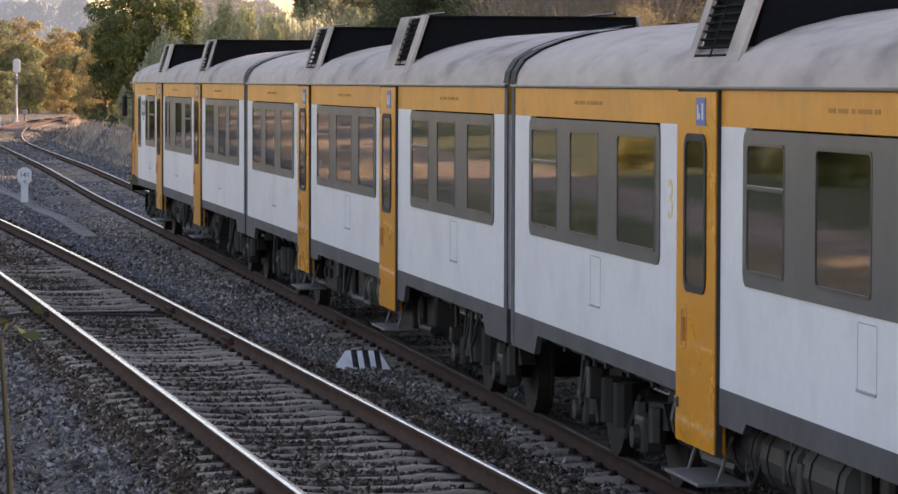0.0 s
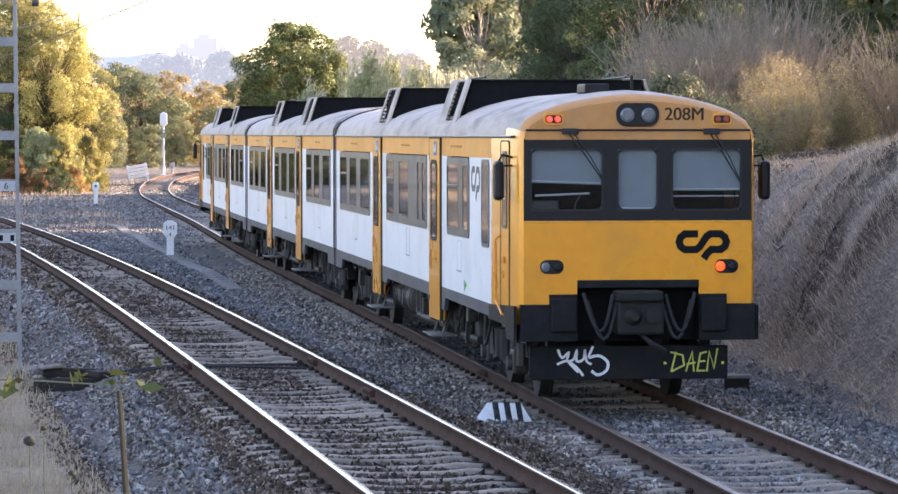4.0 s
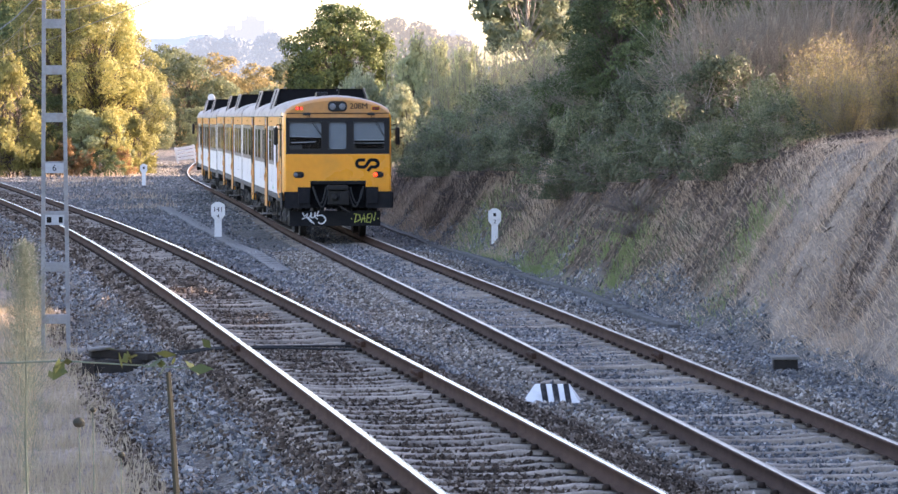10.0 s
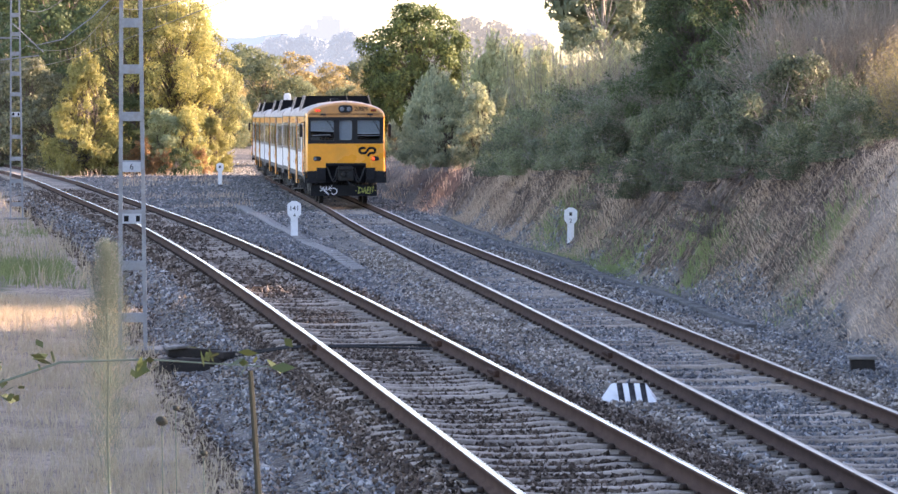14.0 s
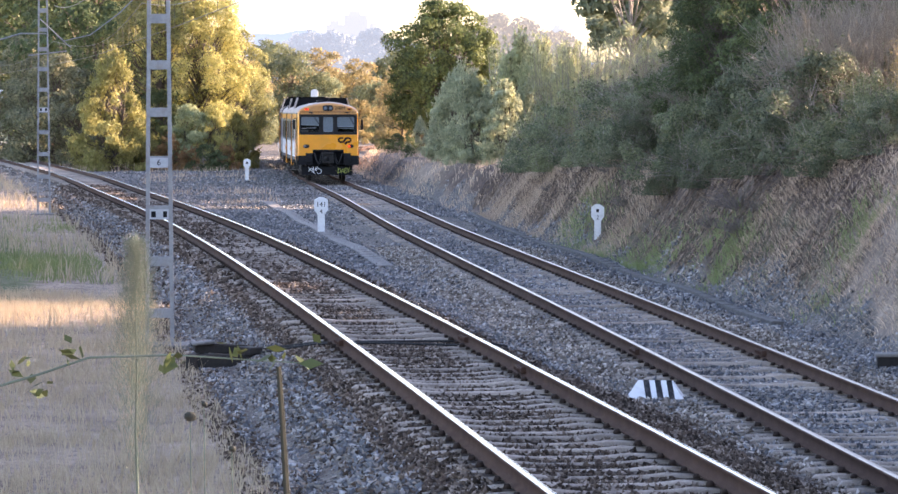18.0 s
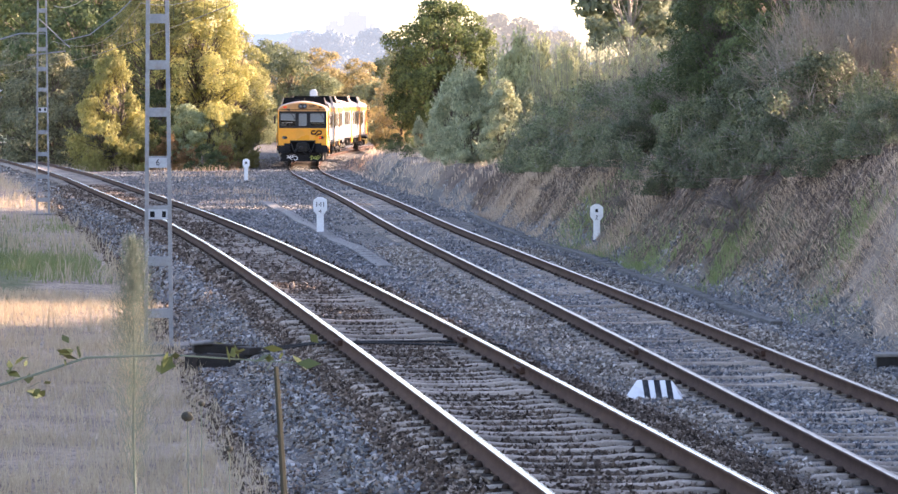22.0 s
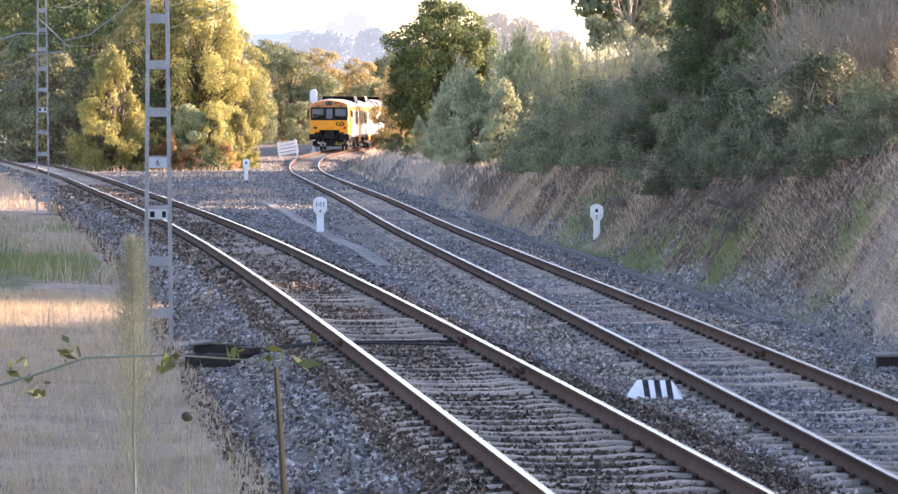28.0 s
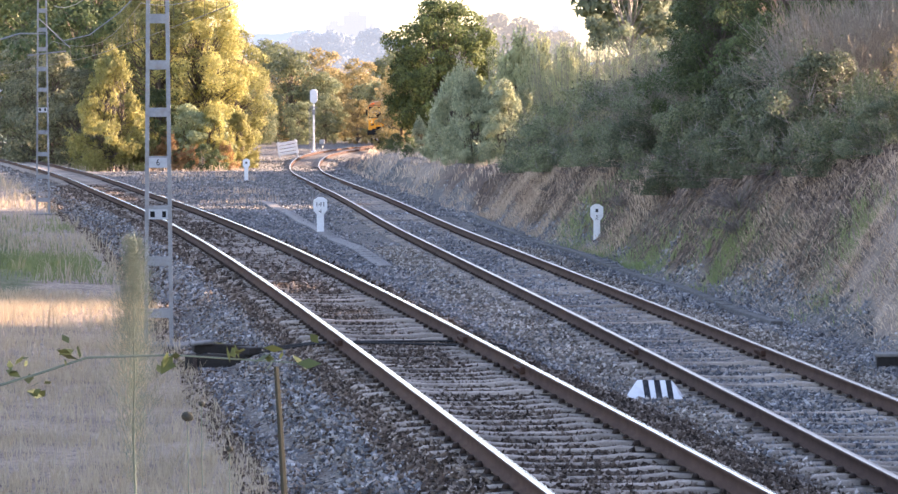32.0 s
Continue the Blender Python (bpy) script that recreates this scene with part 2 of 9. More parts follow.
M = dict(
    white=material("train_white_paint", (0.80, 0.81, 0.83), (0.73, 0.74, 0.77), 0.36, grain=9, patch=0.7, bump=0.03, stain=(0.45, 0.43, 0.42), stain_amount=0.22),
    yellow=material("train_yellow_paint", (0.88, 0.345, 0.012), (0.80, 0.30, 0.010), 0.28, grain=8, patch=0.8, bump=0.03, stain=(0.40, 0.22, 0.05), stain_amount=0.25, coat=0.3),
    band=material("train_band_yellow_paint", (0.84, 0.335, 0.022), (0.72, 0.275, 0.018), 0.36, grain=8, patch=1.0, bump=0.03, stain=(0.34, 0.20, 0.08), stain_amount=0.35),
    brow=material("train_brow_faded_orange", (0.62, 0.28, 0.075), (0.50, 0.22, 0.06), 0.5, grain=8, patch=1.0, bump=0.03, stain=(0.34, 0.22, 0.12), stain_amount=0.4),
    roof=material("train_roof_silver", (0.58, 0.495, 0.44), (0.43, 0.365, 0.32), 0.7, spec=0.25, grain=7, patch=0.9, bump=0.08, stain=(0.16, 0.13, 0.12), stain_amount=0.7, long=(0.35, 1, 1)),
    hump=material("roof_pod_black", (0.007, 0.007, 0.009), (0.012, 0.012, 0.013), 0.85, spec=0.1, grain=12, patch=1.2, bump=0.08),
    frame_grey=material("window_surround_grey", (0.115, 0.118, 0.125), (0.09, 0.093, 0.10), 0.34, spec=0.4, grain=14, bump=0.02),
    trim=material("window_trim_grey", (0.085, 0.087, 0.092), None, 0.3, metal=0.3, grain=20, bump=0.03),
    skirt=material("skirt_grey_paint", (0.092, 0.094, 0.105), (0.066, 0.067, 0.075), 0.6, spec=0.3, grain=9, patch=1.1, bump=0.05, stain=(0.06, 0.05, 0.045), stain_amount=0.6),
    black=material("black_paint", (0.008, 0.009, 0.012), (0.012, 0.012, 0.015), 0.4, spec=0.25, grain=15, bump=0.04),
    bumper=material("bumper_black", (0.008, 0.009, 0.012), (0.014, 0.014, 0.016), 0.6, spec=0.15, grain=11, patch=1.6, bump=0.06, stain=(0.03, 0.027, 0.025), stain_amount=0.4),
    rubber=material("rubber_black", (0.02, 0.02, 0.02), None, 0.7, grain=40, bump=0.05),
    # Running gear: dirt and steel, darkened for the deep shade under the train.
    under=material("underframe_dirt_and_shade", (0.013, 0.012, 0.011), (0.006, 0.006, 0.006), 0.75, grain=10, patch=2, bump=0.3),
    tank=material("tank_grey_dirt_and_shade", (0.024, 0.022, 0.021), (0.012, 0.011, 0.011), 0.6, grain=10, patch=2.4, bump=0.2),
    wheel=material("wheel_steel_shaded", (0.022, 0.019, 0.017), (0.012, 0.011, 0.010), 0.7, metal=0.3, grain=12, bump=0.2),
    interior=material("carriage_interior_beige", (0.30, 0.28, 0.25), None, 0.8, grain=8, bump=0.05),
    seat=material("seat_cloth_brown", (0.16, 0.09, 0.05), (0.10, 0.06, 0.04), 0.9, grain=25, bump=0.1),
    blind=material("blind_white", (0.42, 0.45, 0.47), (0.35, 0.38, 0.40), 0.6, grain=6, patch=1.2, bump=0, coat=0.3),
    glass=glass_material("carriage_glass", (0.40, 0.41, 0.40), 0.03, 0.25, 0.07),
    screen=glass_material("windscreen_glass", (0.62, 0.66, 0.69), 0.02, 0.10),
    lens=material("lamp_lens_clear", (0.07, 0.085, 0.105), (0.16, 0.19, 0.22), 0.06, grain=30, bump=0.1, coat=0.6),
    red=material("lamp_red_lit", (0.8, 0.06, 0.04), None, 0.2, bump=0, emit=(1.0, 0.05, 0.03), power=0.6),
    amber=material("lamp_amber_lit", (0.5, 0.08, 0.02), None, 0.2, bump=0, emit=(1.0, 0.07, 0.01), power=0.5),
    red_off=material("lamp_red_dark", (0.35, 0.05, 0.03), None, 0.2, bump=0, coat=0.5),
    band_ink=material("band_lettering_brown", (0.52, 0.22, 0.03), None, 0.6, bump=0),
    numeral=material("numeral_pale_yellow", (0.84, 0.70, 0.34), None, 0.6, bump=0),
    side_emblem=material("emblem_grey", (0.13, 0.13, 0.14), None, 0.6, bump=0),
    blue=material("pictogram_blue", (0.12, 0.16, 0.42), None, 0.5, bump=0),
    mark=material("mark_white", (0.78, 0.80, 0.82), None, 0.6, bump=0),
    spray_white=material("spray_white", (0.88, 0.90, 0.94), None, 0.7, grain=40, bump=0),
    spray_lime=material("spray_lime", (0.60, 0.66, 0.14), None, 0.7, grain=40, bump=0),
    spray_green=material("spray_green", (0.06, 0.42, 0.10), None, 0.7, grain=40, bump=0),
    rail_top=material("rail_polished_steel", (0.62, 0.60, 0.58), (0.48, 0.46, 0.44), 0.22, metal=1.0, grain=60, patch=4, bump=0.03),
    rail_worn=material("rail_dull_steel", (0.40, 0.35, 0.32), (0.22, 0.17, 0.14), 0.35, metal=0.85, grain=60, patch=3, bump=0.05),
    rail_rust=material("rail_rust", (0.085, 0.047, 0.034), (0.048, 0.028, 0.022), 0.9, spec=0.15, grain=50, patch=4, bump=0.3),
    sleeper=material("sleeper_concrete", (0.37, 0.312, 0.26), (0.20, 0.165, 0.135), 0.85, grain=40, patch=3, bump=0.4, stain=(0.10, 0.075, 0.06), stain_amount=0.75, spread=0.3),
    clip=material("rail_clip_rust", (0.055, 0.038, 0.030), (0.028, 0.021, 0.018), 0.9, spec=0.1, grain=50, bump=0.3),
    stone=stone_material("ballast_stone_pale", [(0.065, 0.050, 0.038), (0.16, 0.13, 0.104), (0.25, 0.208, 0.168), (0.37, 0.317, 0.265), (0.60, 0.54, 0.47)]),
    stone_blue=stone_material("ballast_stone_blue_grey", [(0.046, 0.045, 0.047), (0.115, 0.119, 0.127), (0.18, 0.185, 0.195), (0.25, 0.22, 0.185), (0.42, 0.415, 0.41)]),
    litter=material("slope_litter", (0.30, 0.225, 0.17), (0.10, 0.072, 0.055), 0.9, grain=40, patch=4, bump=0.2, island=0.7, spec=0.1),
    stone_rust=stone_material("ballast_stone_rusty", [(0.022, 0.015, 0.010), (0.058, 0.040, 0.029), (0.10, 0.072, 0.053), (0.155, 0.118, 0.09), (0.36, 0.30, 0.25)]),
    post=material("post_white_paint", (0.80, 0.80, 0.80), (0.72, 0.72, 0.72), 0.6, grain=20, patch=4, bump=0.1, stain=(0.45, 0.42, 0.38), stain_amount=0.3),
    ink=material("black_lettering", (0.012, 0.012, 0.013), None, 0.7, bump=0, spec=0.1),
    faded_ink=material("faded_lettering", (0.055, 0.040, 0.030), None, 0.7, bump=0, spec=0.1),
    tinted=material("tinted_side_pane", (0.045, 0.045, 0.043), None, 0.06, grain=6, bump=0, spec=0.9),
    worn_ink=material("worn_black_paint", (0.035, 0.037, 0.045), (0.06, 0.06, 0.066), 0.8, grain=40, patch=6, bump=0.1, stain=(0.3, 0.29, 0.28), stain_amount=0.35),
    galv=material("galvanised_steel", (0.29, 0.30, 0.32), (0.20, 0.208, 0.225), 0.5, metal=0.55, grain=25, patch=3, bump=0.08, stain=(0.22, 0.15, 0.11), stain_amount=0.35),
    plate=material("mast_plate_grey", (0.45, 0.47, 0.50), None, 0.6, grain=20, bump=0.05),
    copper=material("wire_dark", (0.10, 0.09, 0.085), None, 0.5, metal=0.5, bump=0),
    insulator=material("insulator_brown", (0.10, 0.05, 0.035), None, 0.25, bump=0, coat=0.4),
    concrete=material("old_concrete", (0.22, 0.208, 0.195), (0.13, 0.122, 0.114), 0.9, grain=30, patch=2.5, bump=0.5, stain=(0.08, 0.075, 0.07), stain_amount=0.6),
    kerb=material("mossy_kerb", (0.11, 0.105, 0.10), (0.055, 0.052, 0.048), 0.9, grain=25, patch=3, bump=0.5),
    timber=material("old_dark_timber", (0.028, 0.022, 0.019), (0.013, 0.011, 0.010), 0.9, grain=20, patch=3, bump=0.5),
    bark=material("bark_brown", (0.13, 0.10, 0.08), (0.07, 0.055, 0.045), 0.95, grain=18, patch=3, bump=0.8),
    bark_pale=material("bark_pale", (0.32, 0.28, 0.24), (0.20, 0.17, 0.145), 0.9, grain=18, patch=3, bump=0.5),
    twig=material("dry_twigs", (0.36, 0.31, 0.275), (0.24, 0.20, 0.175), 0.9, grain=18, bump=0.2, island=0.4),
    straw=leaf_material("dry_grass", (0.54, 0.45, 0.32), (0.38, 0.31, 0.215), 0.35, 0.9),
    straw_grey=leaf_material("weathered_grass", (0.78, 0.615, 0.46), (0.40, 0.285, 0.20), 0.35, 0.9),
    green_grass=leaf_material("green_grass", (0.17, 0.23, 0.085), (0.27, 0.30, 0.14), 0.25, 0.8),
    leaf_dark=leaf_material("leaves_dark_green", (0.03, 0.05, 0.022), (0.135, 0.165, 0.07), 0.3),
    leaf_mid=leaf_material("leaves_green", (0.036, 0.058, 0.028), (0.19, 0.22, 0.075), 0.36),
    # Valley leaves are softened, with distance haze put into their tones.
    leaf_valley=leaf_material("leaves_hazed_green", (0.11, 0.13, 0.08), (0.27, 0.285, 0.15), 0.38),
    leaf_olive=leaf_material("leaves_grey_olive", (0.21, 0.24, 0.15), (0.46, 0.465, 0.29), 0.38),
    leaf_gold=leaf_material("leaves_golden", (0.24, 0.235, 0.085), (0.46, 0.415, 0.155), 0.45),
    leaf_orange=leaf_material("leaves_autumn", (0.20, 0.175, 0.085), (0.44, 0.34, 0.16), 0.42),
    leaf_bramble=leaf_material("leaves_bramble", (0.048, 0.066, 0.034), (0.30, 0.32, 0.18), 0.32),
    leaf_reed=leaf_material("leaves_reed", (0.30, 0.32, 0.17), (0.50, 0.50, 0.28), 0.45),
    leaf_olive_dark=leaf_material("leaves_dull_olive", (0.13, 0.14, 0.06), (0.38, 0.36, 0.145), 0.45),
    panel_line=material("panel_line_grey", (0.40, 0.41, 0.43), None, 0.6, grain=30, bump=0),
    step=material("footboard_steel", (0.16, 0.15, 0.145), (0.09, 0.083, 0.078), 0.6, grain=12, bump=0.2),
    twig_dark=material("dark_dry_twigs", (0.21, 0.17, 0.15), (0.12, 0.098, 0.088), 0.9, grain=18, bump=0.2, island=0.4),
    twig_pale=material("pale_dry_twigs", (0.33, 0.28, 0.215), (0.20, 0.165, 0.13), 0.9, grain=18, bump=0.2, island=0.35),
    leaf_thicket=leaf_material("leaves_thicket", (0.045, 0.06, 0.034), (0.26, 0.28, 0.17), 0.3),
    leaf_amber=leaf_material("leaves_amber", (0.24, 0.21, 0.09), (0.46, 0.37, 0.18), 0.42),
    leaf_rust=leaf_material("leaves_rust", (0.22, 0.13, 0.06), (0.42, 0.25, 0.12), 0.4),
    leaf_pine=leaf_material("leaves_pale_green", (0.16, 0.19, 0.10), (0.33, 0.35, 0.19), 0.3),
    leaf_hedge=leaf_material("leaves_hedge_shade", (0.085, 0.092, 0.058), (0.27, 0.265, 0.155), 0.36),
    leaf_euca=leaf_material("leaves_eucalyptus", (0.12, 0.15, 0.10), (0.24, 0.25, 0.16), 0.45),
)


# ---------------------------------------------------------------- mesh helpers
def link(name, bm, mat, parent=None, smooth=False):
    me = bpy.data.meshes.new(name)
    bm.to_mesh(me)
    bm.free()
    for k in (mat if isinstance(mat, (list, tuple)) else [mat]):
        me.materials.append(M[k] if isinstance(k, str) else k)
    if smooth:
        for f in me.polygons:
            f.use_smooth = True
    ob = new(name, me)
    ob.parent = parent
    return ob


def part(name, bm, mat, parent, label="", smooth=False):
    ob = link(name, bm, mat, parent, smooth)
    return tagged(ob, label) if label else ob


def arrays(name, verts, faces, mat, parent=None):
    """A mesh from numpy arrays: verts (n, 3), faces (m, k)."""
    verts, faces = np.asarray(verts, np.float32), np.asarray(faces, np.int32)
    me = bpy.data.meshes.new(name)
    me.vertices.add(len(verts))
    me.vertices.foreach_set("co", verts.ravel())
    me.loops.add(faces.size)
    me.loops.foreach_set("vertex_index", faces.ravel())
    me.polygons.add(len(faces))
    me.polygons.foreach_set("loop_start", np.arange(len(faces), dtype=np.int32) * faces.shape[1])
    me.update(calc_edges=True)
    me.materials.append(M[mat] if isinstance(mat, str) else mat)
    ob = new(name, me)
    ob.parent = parent
    return ob


def box(bm, x0, x1, y0, y1, z0, z1, bevel=0.0, m=None):
    """A box between two corners, its edges rounded by bevel, turned by m."""
    r = bmesh.ops.create_cube(bm, size=1)
    vs = r["verts"]
    for v in vs:
        v.co = Vector((x0 + (v.co.x + 0.5) * (x1 - x0), y0 + (v.co.y + 0.5) * (y1 - y0), z0 + (v.co.z + 0.5) * (z1 - z0)))
    if bevel:
        es = list({e for v in vs for e in v.link_edges})
        r = bmesh.ops.bevel(bm, geom=es, offset=bevel, segments=2, affect="EDGES", profile=0.5)
        vs = list({v for f in r["faces"] for v in f.verts} | {v for v in vs if v.is_valid})
    if m is not None:
        bmesh.ops.transform(bm, matrix=m, verts=vs)
    return vs


def tube(bm, points, radii, sides=8, cap=True):
    """A round bar through points, with a radius at each."""
    pts = [Vector(p) for p in points]
    if not isinstance(radii, (list, tuple)):
        radii = [radii] * len(pts)
    rings = []
    for i, p in enumerate(pts):
        d = (pts[min(i + 1, len(pts) - 1)] - pts[max(i - 1, 0)]).normalized()
        a = d.cross(Vector((0, 0, 1)) if abs(d.z) < 0.9 else Vector((1, 0, 0))).normalized()
        b = d.cross(a)
        rings.append([bm.verts.new(p + (a * math.cos(2 * math.pi * k / sides) + b * math.sin(2 * math.pi * k / sides)) * radii[i]) for k in range(sides)])
    for r, s in zip(rings, rings[1:]):
        for k in range(sides):
            bm.faces.new((r[k], r[(k + 1) % sides], s[(k + 1) % sides], s[k]))
    if cap:
        bm.faces.new(rings[0][::-1])
        bm.faces.new(rings[-1])


def prism(bm, outline, y0, y1, axis="y", bevel=0.0):
    """An outline of (a, b) pairs pushed from y0 to y1: axis y takes (x, z), axis x takes (y, z), axis z takes (x, y)."""
    def at(a, b, c):
        return {"y": (a, c, b), "x": (c, a, b), "z": (a, b, c)}[axis]
    lo = [bm.verts.new(at(a, b, y0)) for a, b in outline]
    hi = [bm.verts.new(at(a, b, y1)) for a, b in outline]
    n = len(outline)
    fs = [bm.faces.new(lo), bm.faces.new(hi[::-1])]
    for i in range(n):
        fs.append(bm.faces.new((lo[i], hi[i], hi[(i + 1) % n], lo[(i + 1) % n])))
    bmesh.ops.recalc_face_normals(bm, faces=fs)
    if bevel:
        bmesh.ops.bevel(bm, geom=list({e for f in fs for e in f.edges}), offset=bevel, segments=2, affect="EDGES", profile=0.5)
    return lo + hi


def rounded(w, h, r, n=4, cx=0.0, cz=0.0):
    """Outline of a rectangle with rounded corners."""
    out = []
    for sx, sz, a0 in ((1, 1, 0), (-1, 1, 90), (-1, -1, 180), (1, -1, 270)):
        for k in range(n + 1):
            a = radians(a0 + 90 * k / n)
            out.append((cx + sx * (w / 2 - r) + r * math.cos(a), cz + sz * (h / 2 - r) + r * math.sin(a)))
    return out


def ring(bm, outer, inner, y0, y1, axis="y"):
    """A frame between two outlines with the same number of corners, pushed from y0 to y1."""
    def at(a, b, c):
        return {"y": (a, c, b), "x": (c, a, b)}[axis]
    n = len(outer)
    g = [[bm.verts.new(at(a, b, c)) for a, b in o] for o in (outer, inner) for c in (y0, y1)]
    fs = []
    for i in range(n):
        j = (i + 1) % n
        fs += [bm.faces.new((g[0][i], g[0][j], g[2][j], g[2][i])), bm.faces.new((g[1][i], g[3][i], g[3][j], g[1][j])),
               bm.faces.new((g[0][i], g[1][i], g[1][j], g[0][j])), bm.faces.new((g[2][i], g[2][j], g[3][j], g[3][i]))]
    bmesh.ops.recalc_face_normals(bm, faces=fs)


def lettering(name, body, size, m, mat, parent=None, extrude=0.002, bold=0.0):
    """Letters in the built-in font, as a mesh."""
    cu = bpy.data.curves.new(name, "FONT")
    cu.body, cu.size, cu.extrude = body, size, extrude
    cu.align_x, cu.align_y = "CENTER", "CENTER"
    tmp = bpy.data.objects.new(name, cu)
    scene.collection.objects.link(tmp)
    dg = bpy.context.evaluated_depsgraph_get()
    me = bpy.data.meshes.new_from_object(tmp.evaluated_get(dg))
    bpy.data.objects.remove(tmp)
    if bold:
        # a second copy, shifted and a little proud, thickens the strokes
        b = bmesh.new()
        b.from_mesh(me)
        d = bmesh.ops.duplicate(b, geom=b.verts[:] + b.edges[:] + b.faces[:])["geom"]
        bmesh.ops.translate(b, vec=(bold, 0, 0.0012), verts=[g for g in d if isinstance(g, bmesh.types.BMVert)])
        b.to_mesh(me)
        b.free()
    me.transform(m)
    me.materials.clear()
    me.materials.append(M[mat])
    ob = new(name, me)
    ob.parent = parent
    return ob


# ---------------------------------------------------------------- the two track lines
def spline(xs, ys):
    """A smooth curve through knots, straight beyond them."""
    xs, ys = np.array(xs, float), np.array(ys, float)
    sl = np.gradient(ys, xs)

    def f(x):
        x = np.asarray(x, float)
        i = np.clip(np.searchsorted(xs, x) - 1, 0, len(xs) - 2)
        h = xs[i + 1] - xs[i]
        t = np.clip((x - xs[i]) / h, 0, 1)
        y = ((2 * t**3 - 3 * t**2 + 1) * ys[i] + (t**3 - 2 * t**2 + t) * h * sl[i] + (3 * t**2 - 2 * t**3) * ys[i + 1]
             + (t**3 - t**2) * h * sl[i + 1])
        return y + np.where(x < xs[0], (x - xs[0]) * sl[0], 0) + np.where(x > xs[-1], (x - xs[-1]) * sl[-1], 0)
    return f


near_x = spline([-60, 0, 12, 25, 40, 60, 80, 100, 130, 160, 190, 220, 250, 300],
                [11.5, 4.80, 3.42, 1.90, 0.14, -2.29, -4.89, -7.73, -12.40, -17.15, -22.45, -28.0, -33.6, -43.2])
far_x = spline([-60, 0, 12, 25, 40, 60, 80, 100, 117, 132, 155, 175, 193, 209, 229, 243, 256, 270, 287, 305, 330, 370, 420],
               [10.8, 7.18, 6.34, 5.38, 4.21, 2.58, 0.86, -0.83, -2.10, -3.21, -4.99, -6.59, -7.96, -8.80, -9.18, -9.05, -8.62, -7.75, -6.0, -3.7, 0.2, 8.0, 20.0])
near_z = spline([-60, 60, 150, 300], [0.30, 0.30, 0.30, 0.30])
far_z = spline([-60, 60, 117, 132, 155, 175, 193, 209, 229, 256, 287, 420], [0, 0, 0.02, 0.01, -0.05, -0.08, -0.08, 0.02, 0.24, 0.34, 0.42, 0.5])
GAUGE = 1.738
LINES = {"near": (near_x, near_z), "far": (far_x, far_z)}


def arc_table(fx, y0=-60.0, y1=420.0, step=0.1):
    ys = np.arange(y0, y1, step)
    xs = fx(ys)
    s = np.r_[0, np.cumsum(np.hypot(np.diff(xs), np.diff(ys)))]
    return ys, s


def at_arc(fx, s):
    ys, ss = ARC[fx]
    y = np.interp(s, ss, ys)
    return fx(y), y


ARC = {near_x: arc_table(near_x), far_x: arc_table(far_x)}


def heading(fx, y):
    """Unit vector along the line, away from the camera."""
    d = (fx(y + 0.25) - fx(y - 0.25)) / 0.5
    n = np.sqrt(1 + d * d)
    return d / n, 1 / n


def smooth(a, b, x):
    t = np.clip((x - a) / (b - a), 0, 1)
    return t * t * (3 - 2 * t)


def wave(x, y, k, seed=0.0):
    """Cheap rolling noise."""
    return (np.sin(x * k + 1.3 * np.sin(y * k * 0.7 + seed)) + np.sin(y * k * 1.31 + 1.7 * np.sin(x * k * 0.83 - seed))) * 0.5


def fbm(x, y, size, seed=0, octaves=4):
    """Value noise of several octaves, about -1 to 1, its largest blots as wide as size."""
    x, y = np.asarray(x, float), np.asarray(y, float)
    out, amp, total = 0.0, 1.0, 0.0
    for o in range(octaves):
        u, v = x / size * 2**o + 17.3 * seed + 5.1 * o, y / size * 2**o - 9.7 * seed + 3.3 * o
        iu, iv = np.floor(u), np.floor(v)
        fu, fv = u - iu, v - iv
        fu, fv = fu * fu * (3 - 2 * fu), fv * fv * (3 - 2 * fv)

        def corner(a, b):
            q = np.sin((iu + a) * 127.1 + (iv + b) * 311.7) * 43758.5453
            return (q - np.floor(q)) * 2 - 1
        n = (corner(0, 0) * (1 - fu) + corner(1, 0) * fu) * (1 - fv) + (corner(0, 1) * (1 - fu) + corner(1, 1) * fu) * fv
        out, total, amp = out + amp * n, total + amp, amp * 0.55
    return out / total * 1.4


bank_top = spline([-60, 20, 45, 52, 62, 75, 90, 110, 150, 200, 260], [3.6, 3.6, 3.45, 3.15, 2.65, 2.3, 2.0, 1.6, 1.0, 0.7, 0.5])


